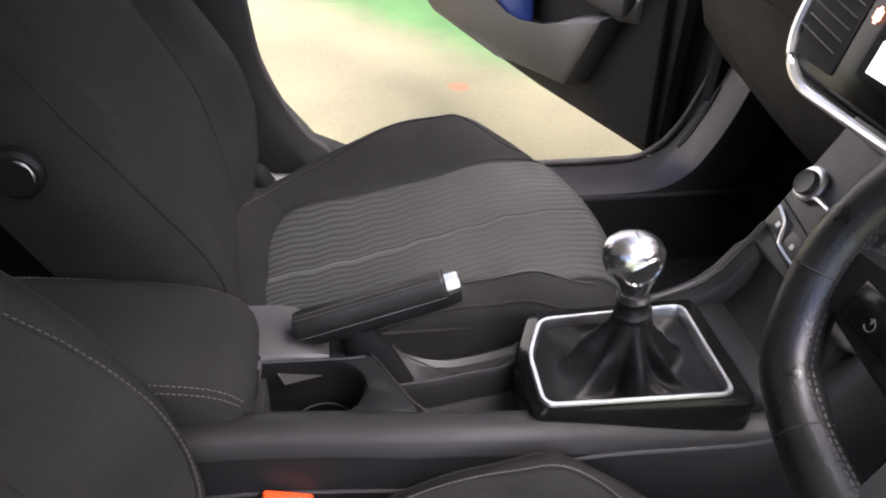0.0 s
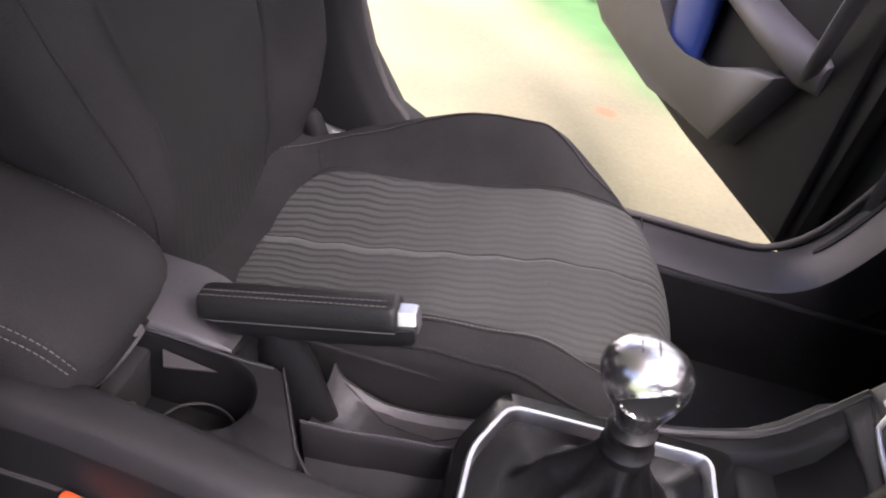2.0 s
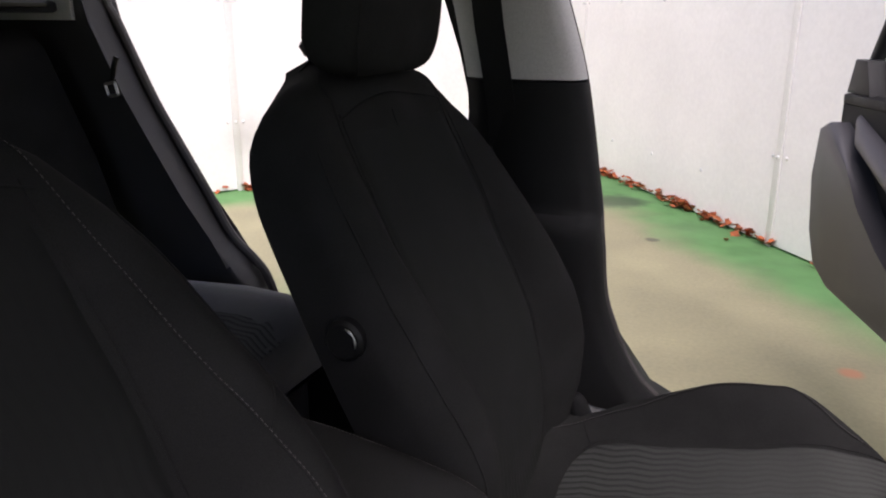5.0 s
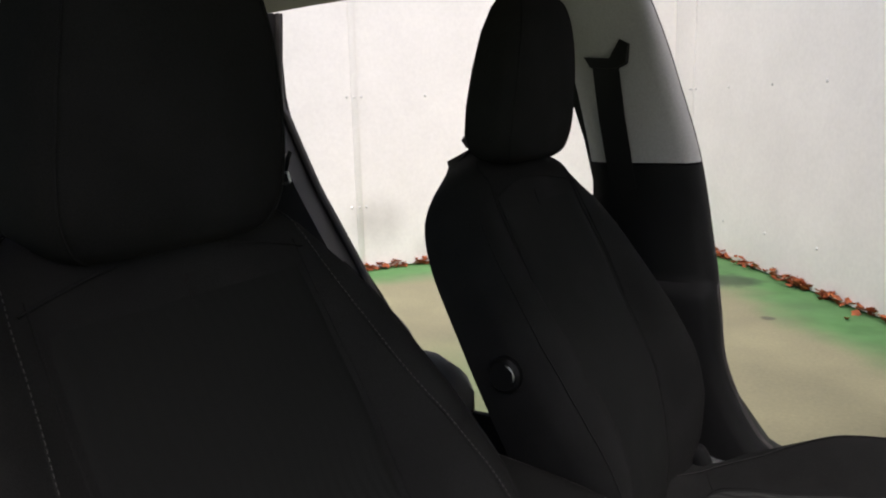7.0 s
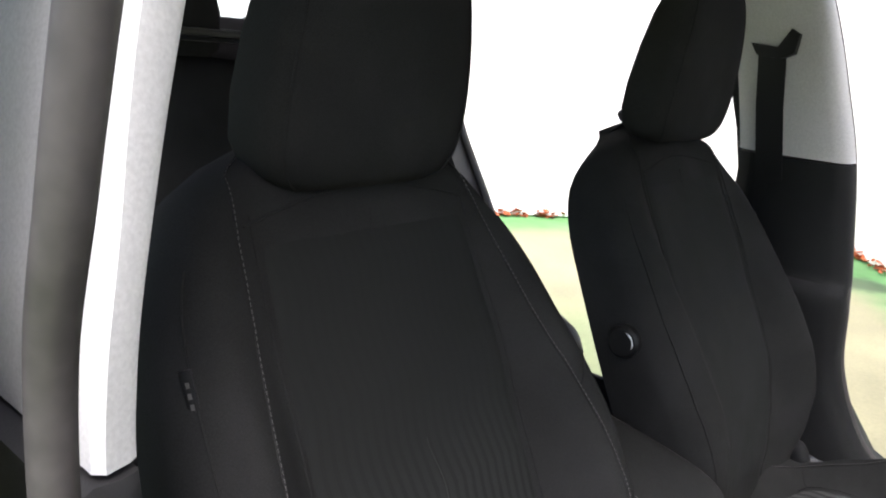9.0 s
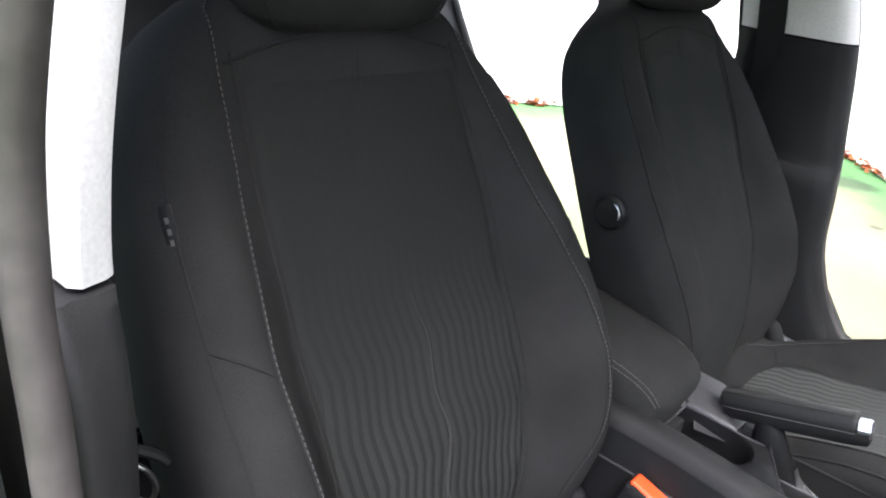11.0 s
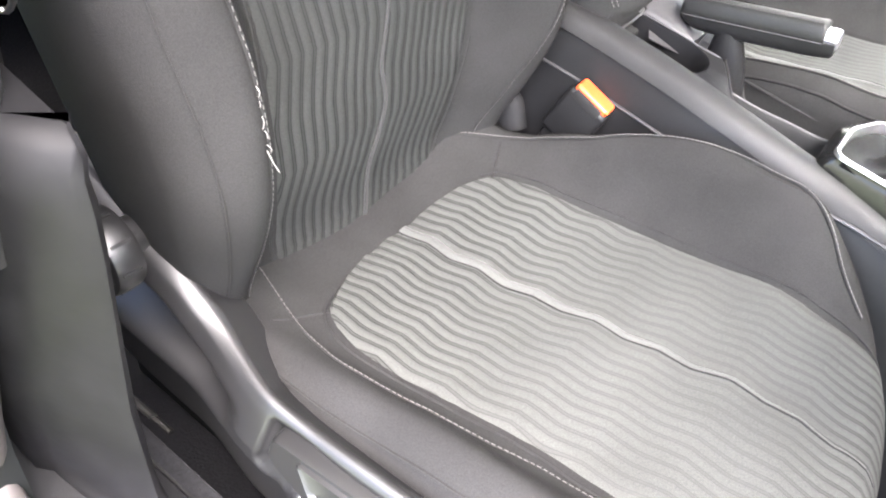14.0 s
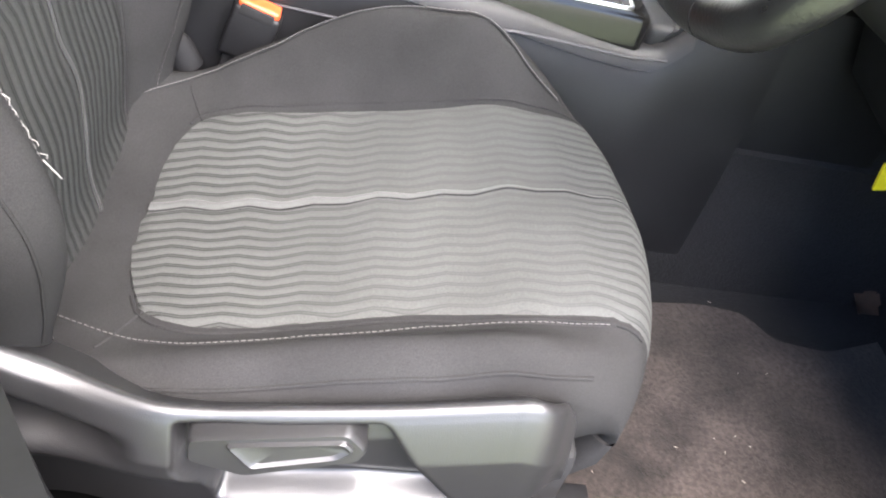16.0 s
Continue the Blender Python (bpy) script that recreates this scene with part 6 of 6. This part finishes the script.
for v, d in ((-0.02, 0.10), (0.05, 0.13), (0.3, 0.14), (0.55, 0.12), (0.60, 0.09), (0.62, 0.04)):
    base = V(-1.18, 0, 0.52) + V(-0.36, 0, 0.93) * v * 1.05
    rings.append([base + V(0.93, 0, 0.36) * (d + 0.02 * math.cos(y * 9.5)) + V(0, y, 0) for y in [-0.64 + 1.28 * k / 30 for k in range(31)]] + [base + V(0, 0.64, 0), base + V(0, -0.64, 0)])
part("backrest", loft(rings), CLOTH, bench, "charcoal cloth rear backrest")
for y, lift in ((-0.36, 0.0), (0.36, 0.0), (-0.01, 0.045)):
    rings = []
    for z, w, d in ((1.10, 0.10, 0.03), (1.12, 0.125, 0.045), (1.20, 0.125, 0.05), (1.25, 0.11, 0.04), (1.268, 0.08, 0.02)):
        rings.append([V(-1.31 + d * math.cos(a), y + w * abs(math.sin(a)) ** 0.6 * (1 if math.sin(a) >= 0 else -1), z + lift) for a in [2 * math.pi * k / 24 for k in range(24)]])
    part("head_restraint", loft(rings), CLOTH, bench, "black rear head restraint")


# ---- dashboard ----
dash = thing("dashboard", "dark dashboard with centre screen, air vent and climate panel", "dashboard")
rings = []
for i in range(25):
    y = -0.76 + 1.52 * i / 24
    k = 1 - 0.10 * abs(y / 0.76) ** 3
    sx = 0.03 * sstep(0.3, 0.76, abs(y))
    rings.append([V(x + sx, y, z * k + 0.9 * (1 - k)) for x, z in ((1.30, 0.55), (0.98, 0.56), (0.86, 0.60), (0.80, 0.68), (0.775, 0.76), (0.75, 0.83), (0.715, 0.88), (0.69, 0.93), (0.70, 0.975), (0.74, 1.005), (0.82, 1.02), (1.0, 1.0), (1.30, 0.96))])
part("pad", loft(rings), PLASTIC_DASH, dash, "soft grained black dashboard pad")
part("glovebox_joint", boxed((0.742, 0.18, 0.845), (0.76, 0.62, 0.85), 0.002), DARK, dash)
bm = bmesh.new()
tube(bm, [V(0.722, 0.19, 0.862), V(0.735, 0.24, 0.842), V(0.74, 0.30, 0.832)], 0.003, 6)
part("trim_strip", bm, CHROME, dash)
# screen unit
u0 = Matrix.Translation((0.618, 0.0, 0.955)) @ Matrix.Rotation(radians(14), 4, 'Y')
unit = part("screen_unit", boxed((-0.004, -0.13, -0.085), (0.10, 0.135, 0.085), 0.012, u0, 3), GLOSS, dash, "gloss black screen unit")
loop = rounded([V(0, -0.135, -0.09), V(0, -0.135, 0.09), V(0, 0.14, 0.09), V(0, 0.14, -0.055), V(0, 0.105, -0.09)], 0.03, 6)
bm = bmesh.new()
tube(bm, [u0 @ (p + V(-0.006, 0, 0)) for p in loop], 0.0062, 8, closed=True)
part("chrome_frame", bm, CHROME, unit, "satin chrome frame")
# flat near-black plate; the vent's inner shade is its colour
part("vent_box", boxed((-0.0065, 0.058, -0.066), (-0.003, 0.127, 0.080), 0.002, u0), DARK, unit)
for k in range(11):
    part("vent_slat", boxed((-0.009, 0.060, -0.056 + 0.0128 * k), (0.0, 0.125, -0.0550 + 0.0128 * k), 0.0005, u0 @ Matrix.Rotation(radians(8), 4, 'X')), PLASTIC_GREY, unit)
bm = bmesh.new()
tube(bm, [u0 @ V(-0.013, 0.062 + 0.064 * f, 0.032 - 0.006 * f) for f in (0, 0.5, 1)], 0.0022, 6)
part("vent_handle", bm, CHROME, unit)


def emitter(name, color, strength):
    m = bpy.data.materials.new(name)
    m.use_nodes = True
    b = m.node_tree.nodes["Principled BSDF"]
    b.inputs["Base Color"].default_value = (0.02, 0.02, 0.02, 1)
    b.inputs["Emission Color"].default_value = (*color, 1)
    b.inputs["Emission Strength"].default_value = strength
    return m


LIT = emitter("lit_screen", (0.8, 0.88, 1.0), 0.7)
LIT_ORANGE = emitter("lit_icon", (1.0, 0.45, 0.3), 1.2)
part("screen", boxed((-0.0062, -0.09, -0.052), (-0.0045, 0.028, 0.05), 0.0, u0), GLOSS, unit)
part("screen_glow", boxed((-0.0072, -0.03, -0.045), (-0.0064, 0.016, -0.014), 0.0, u0), LIT, unit, "lit part of the screen")
for k, z in enumerate((0.002, 0.032, 0.058)):
    bm = boxed((-0.0072, 0.035, z - 0.005), (-0.0064, 0.045, z + 0.005), 0.0, u0)
    box(bm, (-0.0072, 0.038, z - 0.008), (-0.0065, 0.042, z + 0.008), 0, u0)
    part("icon", bm, LIT_ORANGE if k == 0 else LIT, unit)
# climate panel: sloping face above the gear lever
c0 = Matrix.Translation((0.628, 0.0, 0.745)) @ Matrix.Rotation(radians(28), 4, 'Y')
panel = part("climate_panel", boxed((0.0, -0.10, -0.085), (0.12, 0.10, 0.105), 0.010, c0, 3), PANEL_GREY, dash, "dark grey climate panel")
kn = c0 @ Matrix.Translation((0.0, 0.073, 0.012)) @ Matrix.Rotation(radians(-90), 4, 'Y')
dial = part("rotary_dial", lathe([(0.018, -0.002), (0.018, 0.004), (0.0150, 0.006), (0.0145, 0.014), (0.0135, 0.016), (0.011, 0.0150), (0.003, 0.0148)], 28, kn), PANEL_GREY, panel, "satin grey rotary dial")
part("dial_ring", lathe([(0.0205, 0.001), (0.0215, 0.006), (0.0195, 0.008), (0.0165, 0.0085)], 28, kn), CHROME, dial)
bm = bmesh.new()
tube(bm, [c0 @ V(-0.004, y, z) for y, z in ((0.060, 0.006), (0.045, 0.007), (0.0, 0.006))], 0.005, 8, flat=0.6)
part("chrome_bar", bm, CHROME, panel, "satin chrome bar beside the dial")
for line in (((0.092, -0.054), (0.06, -0.060), (0.013, -0.069), (-0.05, -0.072)), ((0.092, -0.020), (0.06, -0.025), (0.024, -0.031), (-0.05, -0.034))):
    bm = bmesh.new()
    tube(bm, [c0 @ V(0.0004, y, z) for y, z in line], 0.0016, 6)
    part("panel_joint", bm, DARK, panel)
for y, z in ((0.072, -0.044), (0.034, -0.050), (-0.006, -0.055)):
    b = part("button", boxed((-0.0015, y - 0.017, z - 0.011), (0.004, y + 0.017, z + 0.013), 0.003, c0), PANEL_GREY, panel)
    part("button_mark", boxed((-0.0023, y - 0.003, z - 0.003), (-0.0015, y + 0.003, z + 0.003), 0.0, c0), CHROME, b)
bm = bmesh.new()
tube(bm, spline([c0 @ V(-0.003, y, z) for y, z in ((0.088, -0.028), (0.070, -0.034), (0.062, -0.040), (0.053, -0.055), (0.046, -0.059), (0.017, -0.063), (-0.03, -0.066))], 40), 0.0024, 8)
part("chrome_strip", bm, CHROME, panel, "kinked chrome strip")
part("stack_cheek", loft([[V(x, s * 0.088, z) for s in (-1, 1)] + [V(x + 0.02, s * 0.088, z - 0.03) for s in (1, -1)] for x, z in ((0.55, 0.585), (0.585, 0.63), (0.60, 0.68), (0.68, 0.84), (0.70, 0.90))]), PLASTIC, dash)

# ---- steering wheel ----
wheel = thing("steering_wheel", "black leather steering wheel with stitched rim and satin lower spoke", "steering wheel")
wm = Matrix.Translation((0.462, -0.362, 0.885)) @ Matrix.Rotation(radians(23), 4, 'Y')
bm = bmesh.new()
def low_flat(z):
    """The rim is flattened at its lowest part."""
    return z if z > -0.10 else -0.10 - 0.52 * (-0.10 - z)


def rim_at(a):
    """Middle of the rim and the direction to its inner side, in the wheel's own axes."""
    p, q = [V(0, 0.168 * math.cos(b), low_flat(0.160 * math.sin(b))) for b in (a - 0.01, a + 0.01)]
    t = (q - p).normalized()
    return (p + q) / 2, V(0, -t.z, t.y)


rim = [wm @ rim_at(2 * math.pi * k / 72)[0] for k in range(72)]
tube(bm, rim, 0.0212, 18, closed=True, flat=1.0)
rimob = part("rim", bm, RIM_LEATHER, wheel, "black leather rim")
for dx in (-0.0062, -0.0018):
    stitches = []
    for k in range(121):
        p, inner = rim_at(2 * math.pi * k / 120 - 1.2)
        stitches.append(wm @ (p + inner * math.sqrt(0.0211 ** 2 - dx * dx) + V(dx, 0, 0)))
    part("stitching", dashes(stitches, 0.0062, 0.0036, 0.0012), PLASTIC_GREY, rimob, "black cross stitching inside the rim")
for a in (-12, 192, -60, 240):
    bm = bmesh.new()
    cen, inner = rim_at(radians(a))
    tube(bm, [wm @ (cen + inner * 0.0209 * math.cos(b) + V(0.0209, 0, 0) * math.sin(b)) for b in [2 * math.pi * k / 24 for k in range(24)]], 0.0008, 5, closed=True)
    part("rim_joint", bm, DARK, rimob)
rings = []
for x, r in ((0.06, 0.05), (0.03, 0.058), (0.008, 0.06), (-0.004, 0.052), (-0.010, 0.03)):
    rings.append([wm @ V(x, r * 1.15 * math.cos(a), r * math.sin(a)) for a in [2 * math.pi * k / 32 for k in range(32)]])
part("airbag_cover", loft(rings), PLASTIC, wheel, "black airbag cover")
for a0_, a1_ in ((0, 0.155), (180, 0.155)):
    c = math.cos(radians(a0_))
    rings = []
    for f in (0.05, 0.09, 0.13, 0.156):
        h = 0.038 - 0.13 * (f - 0.05)
        rings.append([wm @ V(dx, c * f, dz - 0.024) for dx, dz in ((0.002, -h), (-0.004, -h + 0.006), (-0.005, h - 0.006), (0.002, h), (0.014, h), (0.014, -h))])
    spoke = part("spoke", loft(rings), PLASTIC, wheel)
    part("spoke_buttons", boxed((-0.0085, c * 0.10 - 0.026, -0.043), (-0.003, c * 0.10 + 0.026, -0.012), 0.003, wm), GLOSS, spoke)
    bm = bmesh.new()
    tube(bm, [wm @ V(-0.0088, c * 0.10 + 0.0042 * math.cos(b), -0.032 + 0.0042 * math.sin(b)) for b in [radians(50 + 20 * k) for k in range(15)]], 0.00045, 6)
    box(bm, (-0.0094, c * 0.10 - 0.0006, -0.031), (-0.0082, c * 0.10 + 0.0006, -0.0265), 0, wm)
    part("button_mark", bm, THREAD, spoke)
rings = []
for f in (0.045, 0.08, 0.105, 0.122):
    rings.append([wm @ V(dx, dy, -f) for dx, dy in ((-0.006, -0.03), (-0.006, 0.03), (0.010, 0.026), (0.010, -0.026))])
part("lower_spoke", loft(rings), CHROME, wheel, "satin metal lower spoke")
column = part("column", lathe([(0.05, 0.0), (0.06, 0.05), (0.07, 0.25), (0.02, 0.251)], 24, wm @ Matrix.Translation((0.03, 0, -0.0)) @ Matrix.Rotation(radians(90), 4, 'Y')), PLASTIC, wheel)
for s in (-1, 1):
    bm = bmesh.new()
    tube(bm, [wm @ V(0.07, s * f, 0.02 + 0.06 * f) for f in (0.05, 0.1, 0.15, 0.19)], [0.008, 0.007, 0.008, 0.009], 10)
    part("stalk", bm, PLASTIC, wheel)

# panel added to keep light out of the driver's footwell
part("footwell_shade_panel", loft([[V(x, y, z) for x, z in ((1.05, 0.50), (0.90, 0.52), (0.80, 0.60), (0.765, 0.70), (0.78, 0.76), (1.05, 0.76))] for y in (-0.74, -0.70, -0.16, -0.115)]), PLASTIC_SOFT, dash, "black panel added under the dashboard to shade the footwell")
# pedals and loose bits in the driver's footwell
for k, y in enumerate((-0.30, -0.40, -0.52)):
    pedal = thing("pedal", "black rubber foot pedal hanging over the carpet", "pedal", "pedals")
    part("pad", boxed((-0.012, -0.032, -0.035), (0.012, 0.032, 0.035), 0.006, pose(1.12, y, 0.36, 0, -35, 0)), RUBBER, pedal)
    bm = bmesh.new()
    tube(bm, [V(1.13, y, 0.37), V(1.2, y, 0.5), V(1.22, y, 0.62)], 0.010, 8)
    part("arm", bm, STEEL, pedal)
tag = thing("yellow_cable_tag", "bright yellow plastic tag hanging under the dashboard", "tag")
part("tag", boxed((-0.010, -0.003, -0.022), (0.010, 0.003, 0.022), 0.002, pose(0.870, -0.20, 0.503, 0, -12, 0)), YELLOW, tag)
bm = bmesh.new()
tube(bm, [V(0.876, -0.20, 0.524), V(0.90, -0.20, 0.575), V(0.93, -0.21, 0.64)], 0.003, 6)
part("cord", bm, PLASTIC, tag)
scrap = tagged(part("dried_leaf", leaf_mesh(3), material("pale_dry_leaf", (0.055, 0.032, 0.022), 0.8, vary=0.4, vary_scale=30)), "pale dried leaf lying on the carpet", "leaf")
scrap.matrix_world = pose(1.045, -0.150, 0.222, 10, -12, 40) @ Matrix.Scale(1.0, 4)
rn = random.Random(12)
bm = bmesh.new()
for _ in range(26):
    x, y = rn.uniform(0.5, 1.05), rn.uniform(-0.62, -0.16)
    a = rn.uniform(0, 6.3)
    L = rn.uniform(0.002, 0.006)
    tube(bm, [V(x, y, 0.2125), V(x + L * math.cos(a), y + L * math.sin(a), 0.214)], rn.uniform(0.0004, 0.0009), 5)
tagged(part("carpet_lint", bm, LINT), "tiny pale crumbs and lint on the carpet", "lint", kind="stuff")

# ---- passenger door, open ----
HINGE = V(0.85, 0.87, 0)
DOOR_TURN = math.atan2(1.12, -0.372)
door = thing("front_door", "open passenger door with dark grey pocket panel and black upper trim", "car door", at=HINGE)
door.rotation_euler = (0, 0, DOOR_TURN)
# local: x from the hinge to the latch, the inside faces +y, z up
REAR_END = [(1.10, 0.33), (1.16, 0.375), (1.20, 0.50), (1.225, 0.68), (1.25, 0.86), (1.235, 0.96)]


def skin(y0, y1, low, inset, mat, name, label=""):
    pts = [(0.0 + inset, low), (0.5, low - 0.004), (0.9, low + 0.004)] + [(a - inset, max(b, low + 0.012)) for a, b in REAR_END] + [(0.6, 0.95), (0.0 + inset, 0.93)]
    return part(name, plate(pts, (y0, y1), 0.010), mat, door, label)


skin(-0.115, -0.05, 0.316, 0.0, PAINT, "outer_skin", "dark painted outer panel")
skin(-0.045, -0.004, 0.336, 0.014, PAINT, "inner_frame", "dark painted inner door frame")
upper = part("upper_trim", plate([(0.03, 0.36), (0.30, 0.352), (1.04, 0.36), (1.10, 0.43), (1.17, 0.52), (1.205, 0.72), (1.22, 0.93), (0.6, 0.935), (0.06, 0.92)], (-0.003, 0.018), 0.008), PLASTIC_SOFT, door, "black moulded upper trim")
pocket = part("pocket_panel", plate([(0.278, 0.43), (0.60, 0.395), (1.0, 0.40), (1.12, 0.44), (1.18, 0.53), (1.205, 0.70), (1.205, 0.85), (1.15, 0.875), (1.08, 0.845), (0.98, 0.77), (0.88, 0.675), (0.74, 0.575), (0.62, 0.525), (0.56, 0.513), (0.49, 0.515), (0.38, 0.552), (0.26, 0.61), (0.164, 0.634)], (0.0, 0.085), 0.016), DOOR_GREY, door, "grey moulded pocket panel")
rings = []
for u, z, w, h in ((0.12, 0.655, 0.02, 0.03), (0.16, 0.66, 0.055, 0.04), (0.30, 0.675, 0.07, 0.035), (0.5, 0.705, 0.072, 0.03), (0.75, 0.76, 0.07, 0.03), (0.98, 0.84, 0.06, 0.03), (1.08, 0.885, 0.02, 0.02)):
    rings.append([V(u, 0.012 + w * max(0.0, math.sin(a)) ** 0.7, z + h * math.cos(a)) for a in [math.pi * k / 14 for k in range(15)]] + [V(u, -0.002, z)])
armp = part("armrest", loft(rings), DOOR_GREY, door, "grey door armrest")
bm = bmesh.new()
tube(bm, spline([V(0.36, 0.06, 0.715), V(0.44, 0.085, 0.745), V(0.56, 0.088, 0.775), V(0.66, 0.07, 0.785)], 24), 0.012, 10, flat=0.7)
part("grab_handle", bm, CHROME, armp, "satin grab handle")
part("switch_panel", boxed((0.60, 0.02, 0.775), (0.80, 0.066, 0.795), 0.006, Matrix.Rotation(radians(-6), 4, 'Y')), GLOSS, armp)
bm = bmesh.new()
tube(bm, spline([V(0.05, 0.088, 0.92), V(0.09, 0.07, 0.80), V(0.12, 0.055, 0.70), V(0.15, 0.035, 0.64)], 24), [0.022 - 0.006 * k / 23 for k in range(24)], 12, flat=0.6)
part("front_rib", bm, DOOR_GREY, door, "rounded grey rib at the front of the trim")
part("edge_strip", boxed((1.075, -0.05, 0.345), (1.175, -0.03, 0.40), 0.006), PLASTIC_GREY, door)
bm = bmesh.new()
tube(bm, spline([V(0.03, -0.048, 0.35), V(0.5, -0.048, 0.345), V(0.9, -0.048, 0.35), V(1.09, -0.048, 0.37), V(1.15, -0.048, 0.44), V(1.19, -0.048, 0.62), V(1.22, -0.048, 0.93)], 50), 0.011, 8)
part("door_seal", bm, RUBBER, door)
bm = bmesh.new()
tube(bm, spline([V(1.225, -0.05, 0.95), V(1.20, -0.055, 1.05), V(1.15, -0.06, 1.17), V(1.13, -0.07, 1.30), V(1.18, -0.08, 1.42), V(1.0, -0.095, 1.46), V(0.6, -0.09, 1.42), V(0.22, -0.075, 1.22), V(0.02, -0.06, 0.98)], 70), 0.022, 10)
part("window_frame", bm, PLASTIC, door, "black window frame")
pane = part("window_pane", plate([(0.06, 0.94), (1.21, 0.95), (1.18, 1.05), (1.13, 1.17), (1.12, 1.30), (1.12, 1.42), (1.0, 1.44), (0.61, 1.40), (0.24, 1.20)], (-0.07, -0.066)), GLASS, door)
pane.visible_shadow = False
part("window_sill", boxed((0.05, -0.03, 0.925), (1.215, 0.022, 0.955), 0.008), PLASTIC_SOFT, door)
part("corner_cover", plate([(1.08, 0.955), (1.235, 0.955), (1.205, 1.055), (1.13, 1.055)], (-0.06, 0.006), 0.006), PLASTIC, door)


def on_door(u, d, z):
    return Matrix.Translation(HINGE) @ Matrix.Rotation(DOOR_TURN, 4, 'Z') @ Matrix.Translation((u, d, z))


blue = thing("blue_pouch", "dark blue oval pouch with white papers standing in the door pocket", "pouch")
m = on_door(0.565, 0.046, 0.44) @ Matrix.Rotation(radians(8), 4, 'Y')
rings = []
for z, a, b, tilt in ((0.0, 0.060, 0.022, 0.0), (0.004, 0.066, 0.026, 0.0), (0.08, 0.074, 0.030, 0.0), (0.15, 0.080, 0.033, 0.012), (0.185, 0.083, 0.034, 0.022), (0.188, 0.080, 0.031, 0.022), (0.15, 0.076, 0.029, 0.012), (0.06, 0.07, 0.026, 0.0)):
    rings.append([m @ V(a * math.cos(t), b * math.sin(t), z - tilt * math.cos(t)) for t in [2 * math.pi * k / 36 for k in range(36)]])
part("body", loft(rings), BLUE, blue, "dark blue oval pouch")
bm = bmesh.new()
tube(bm, [m @ V(0.082 * math.cos(t), 0.033 * math.sin(t), 0.188 - 0.022 * math.cos(t)) for t in [2 * math.pi * k / 36 for k in range(36)]], 0.0028, 6, closed=True)
part("rim", bm, BLUE_PALE, blue, "pale blue rim")
part("paper", boxed((-0.058, -0.018, 0.05), (0.040, 0.004, 0.178), 0.004, m), PAPER, blue, "folded white papers")
part("paper", boxed((0.0, -0.002, 0.05), (0.058, 0.018, 0.160), 0.004, m @ Matrix.Rotation(radians(4), 4, 'Y')), PAPER, blue, "folded white papers")
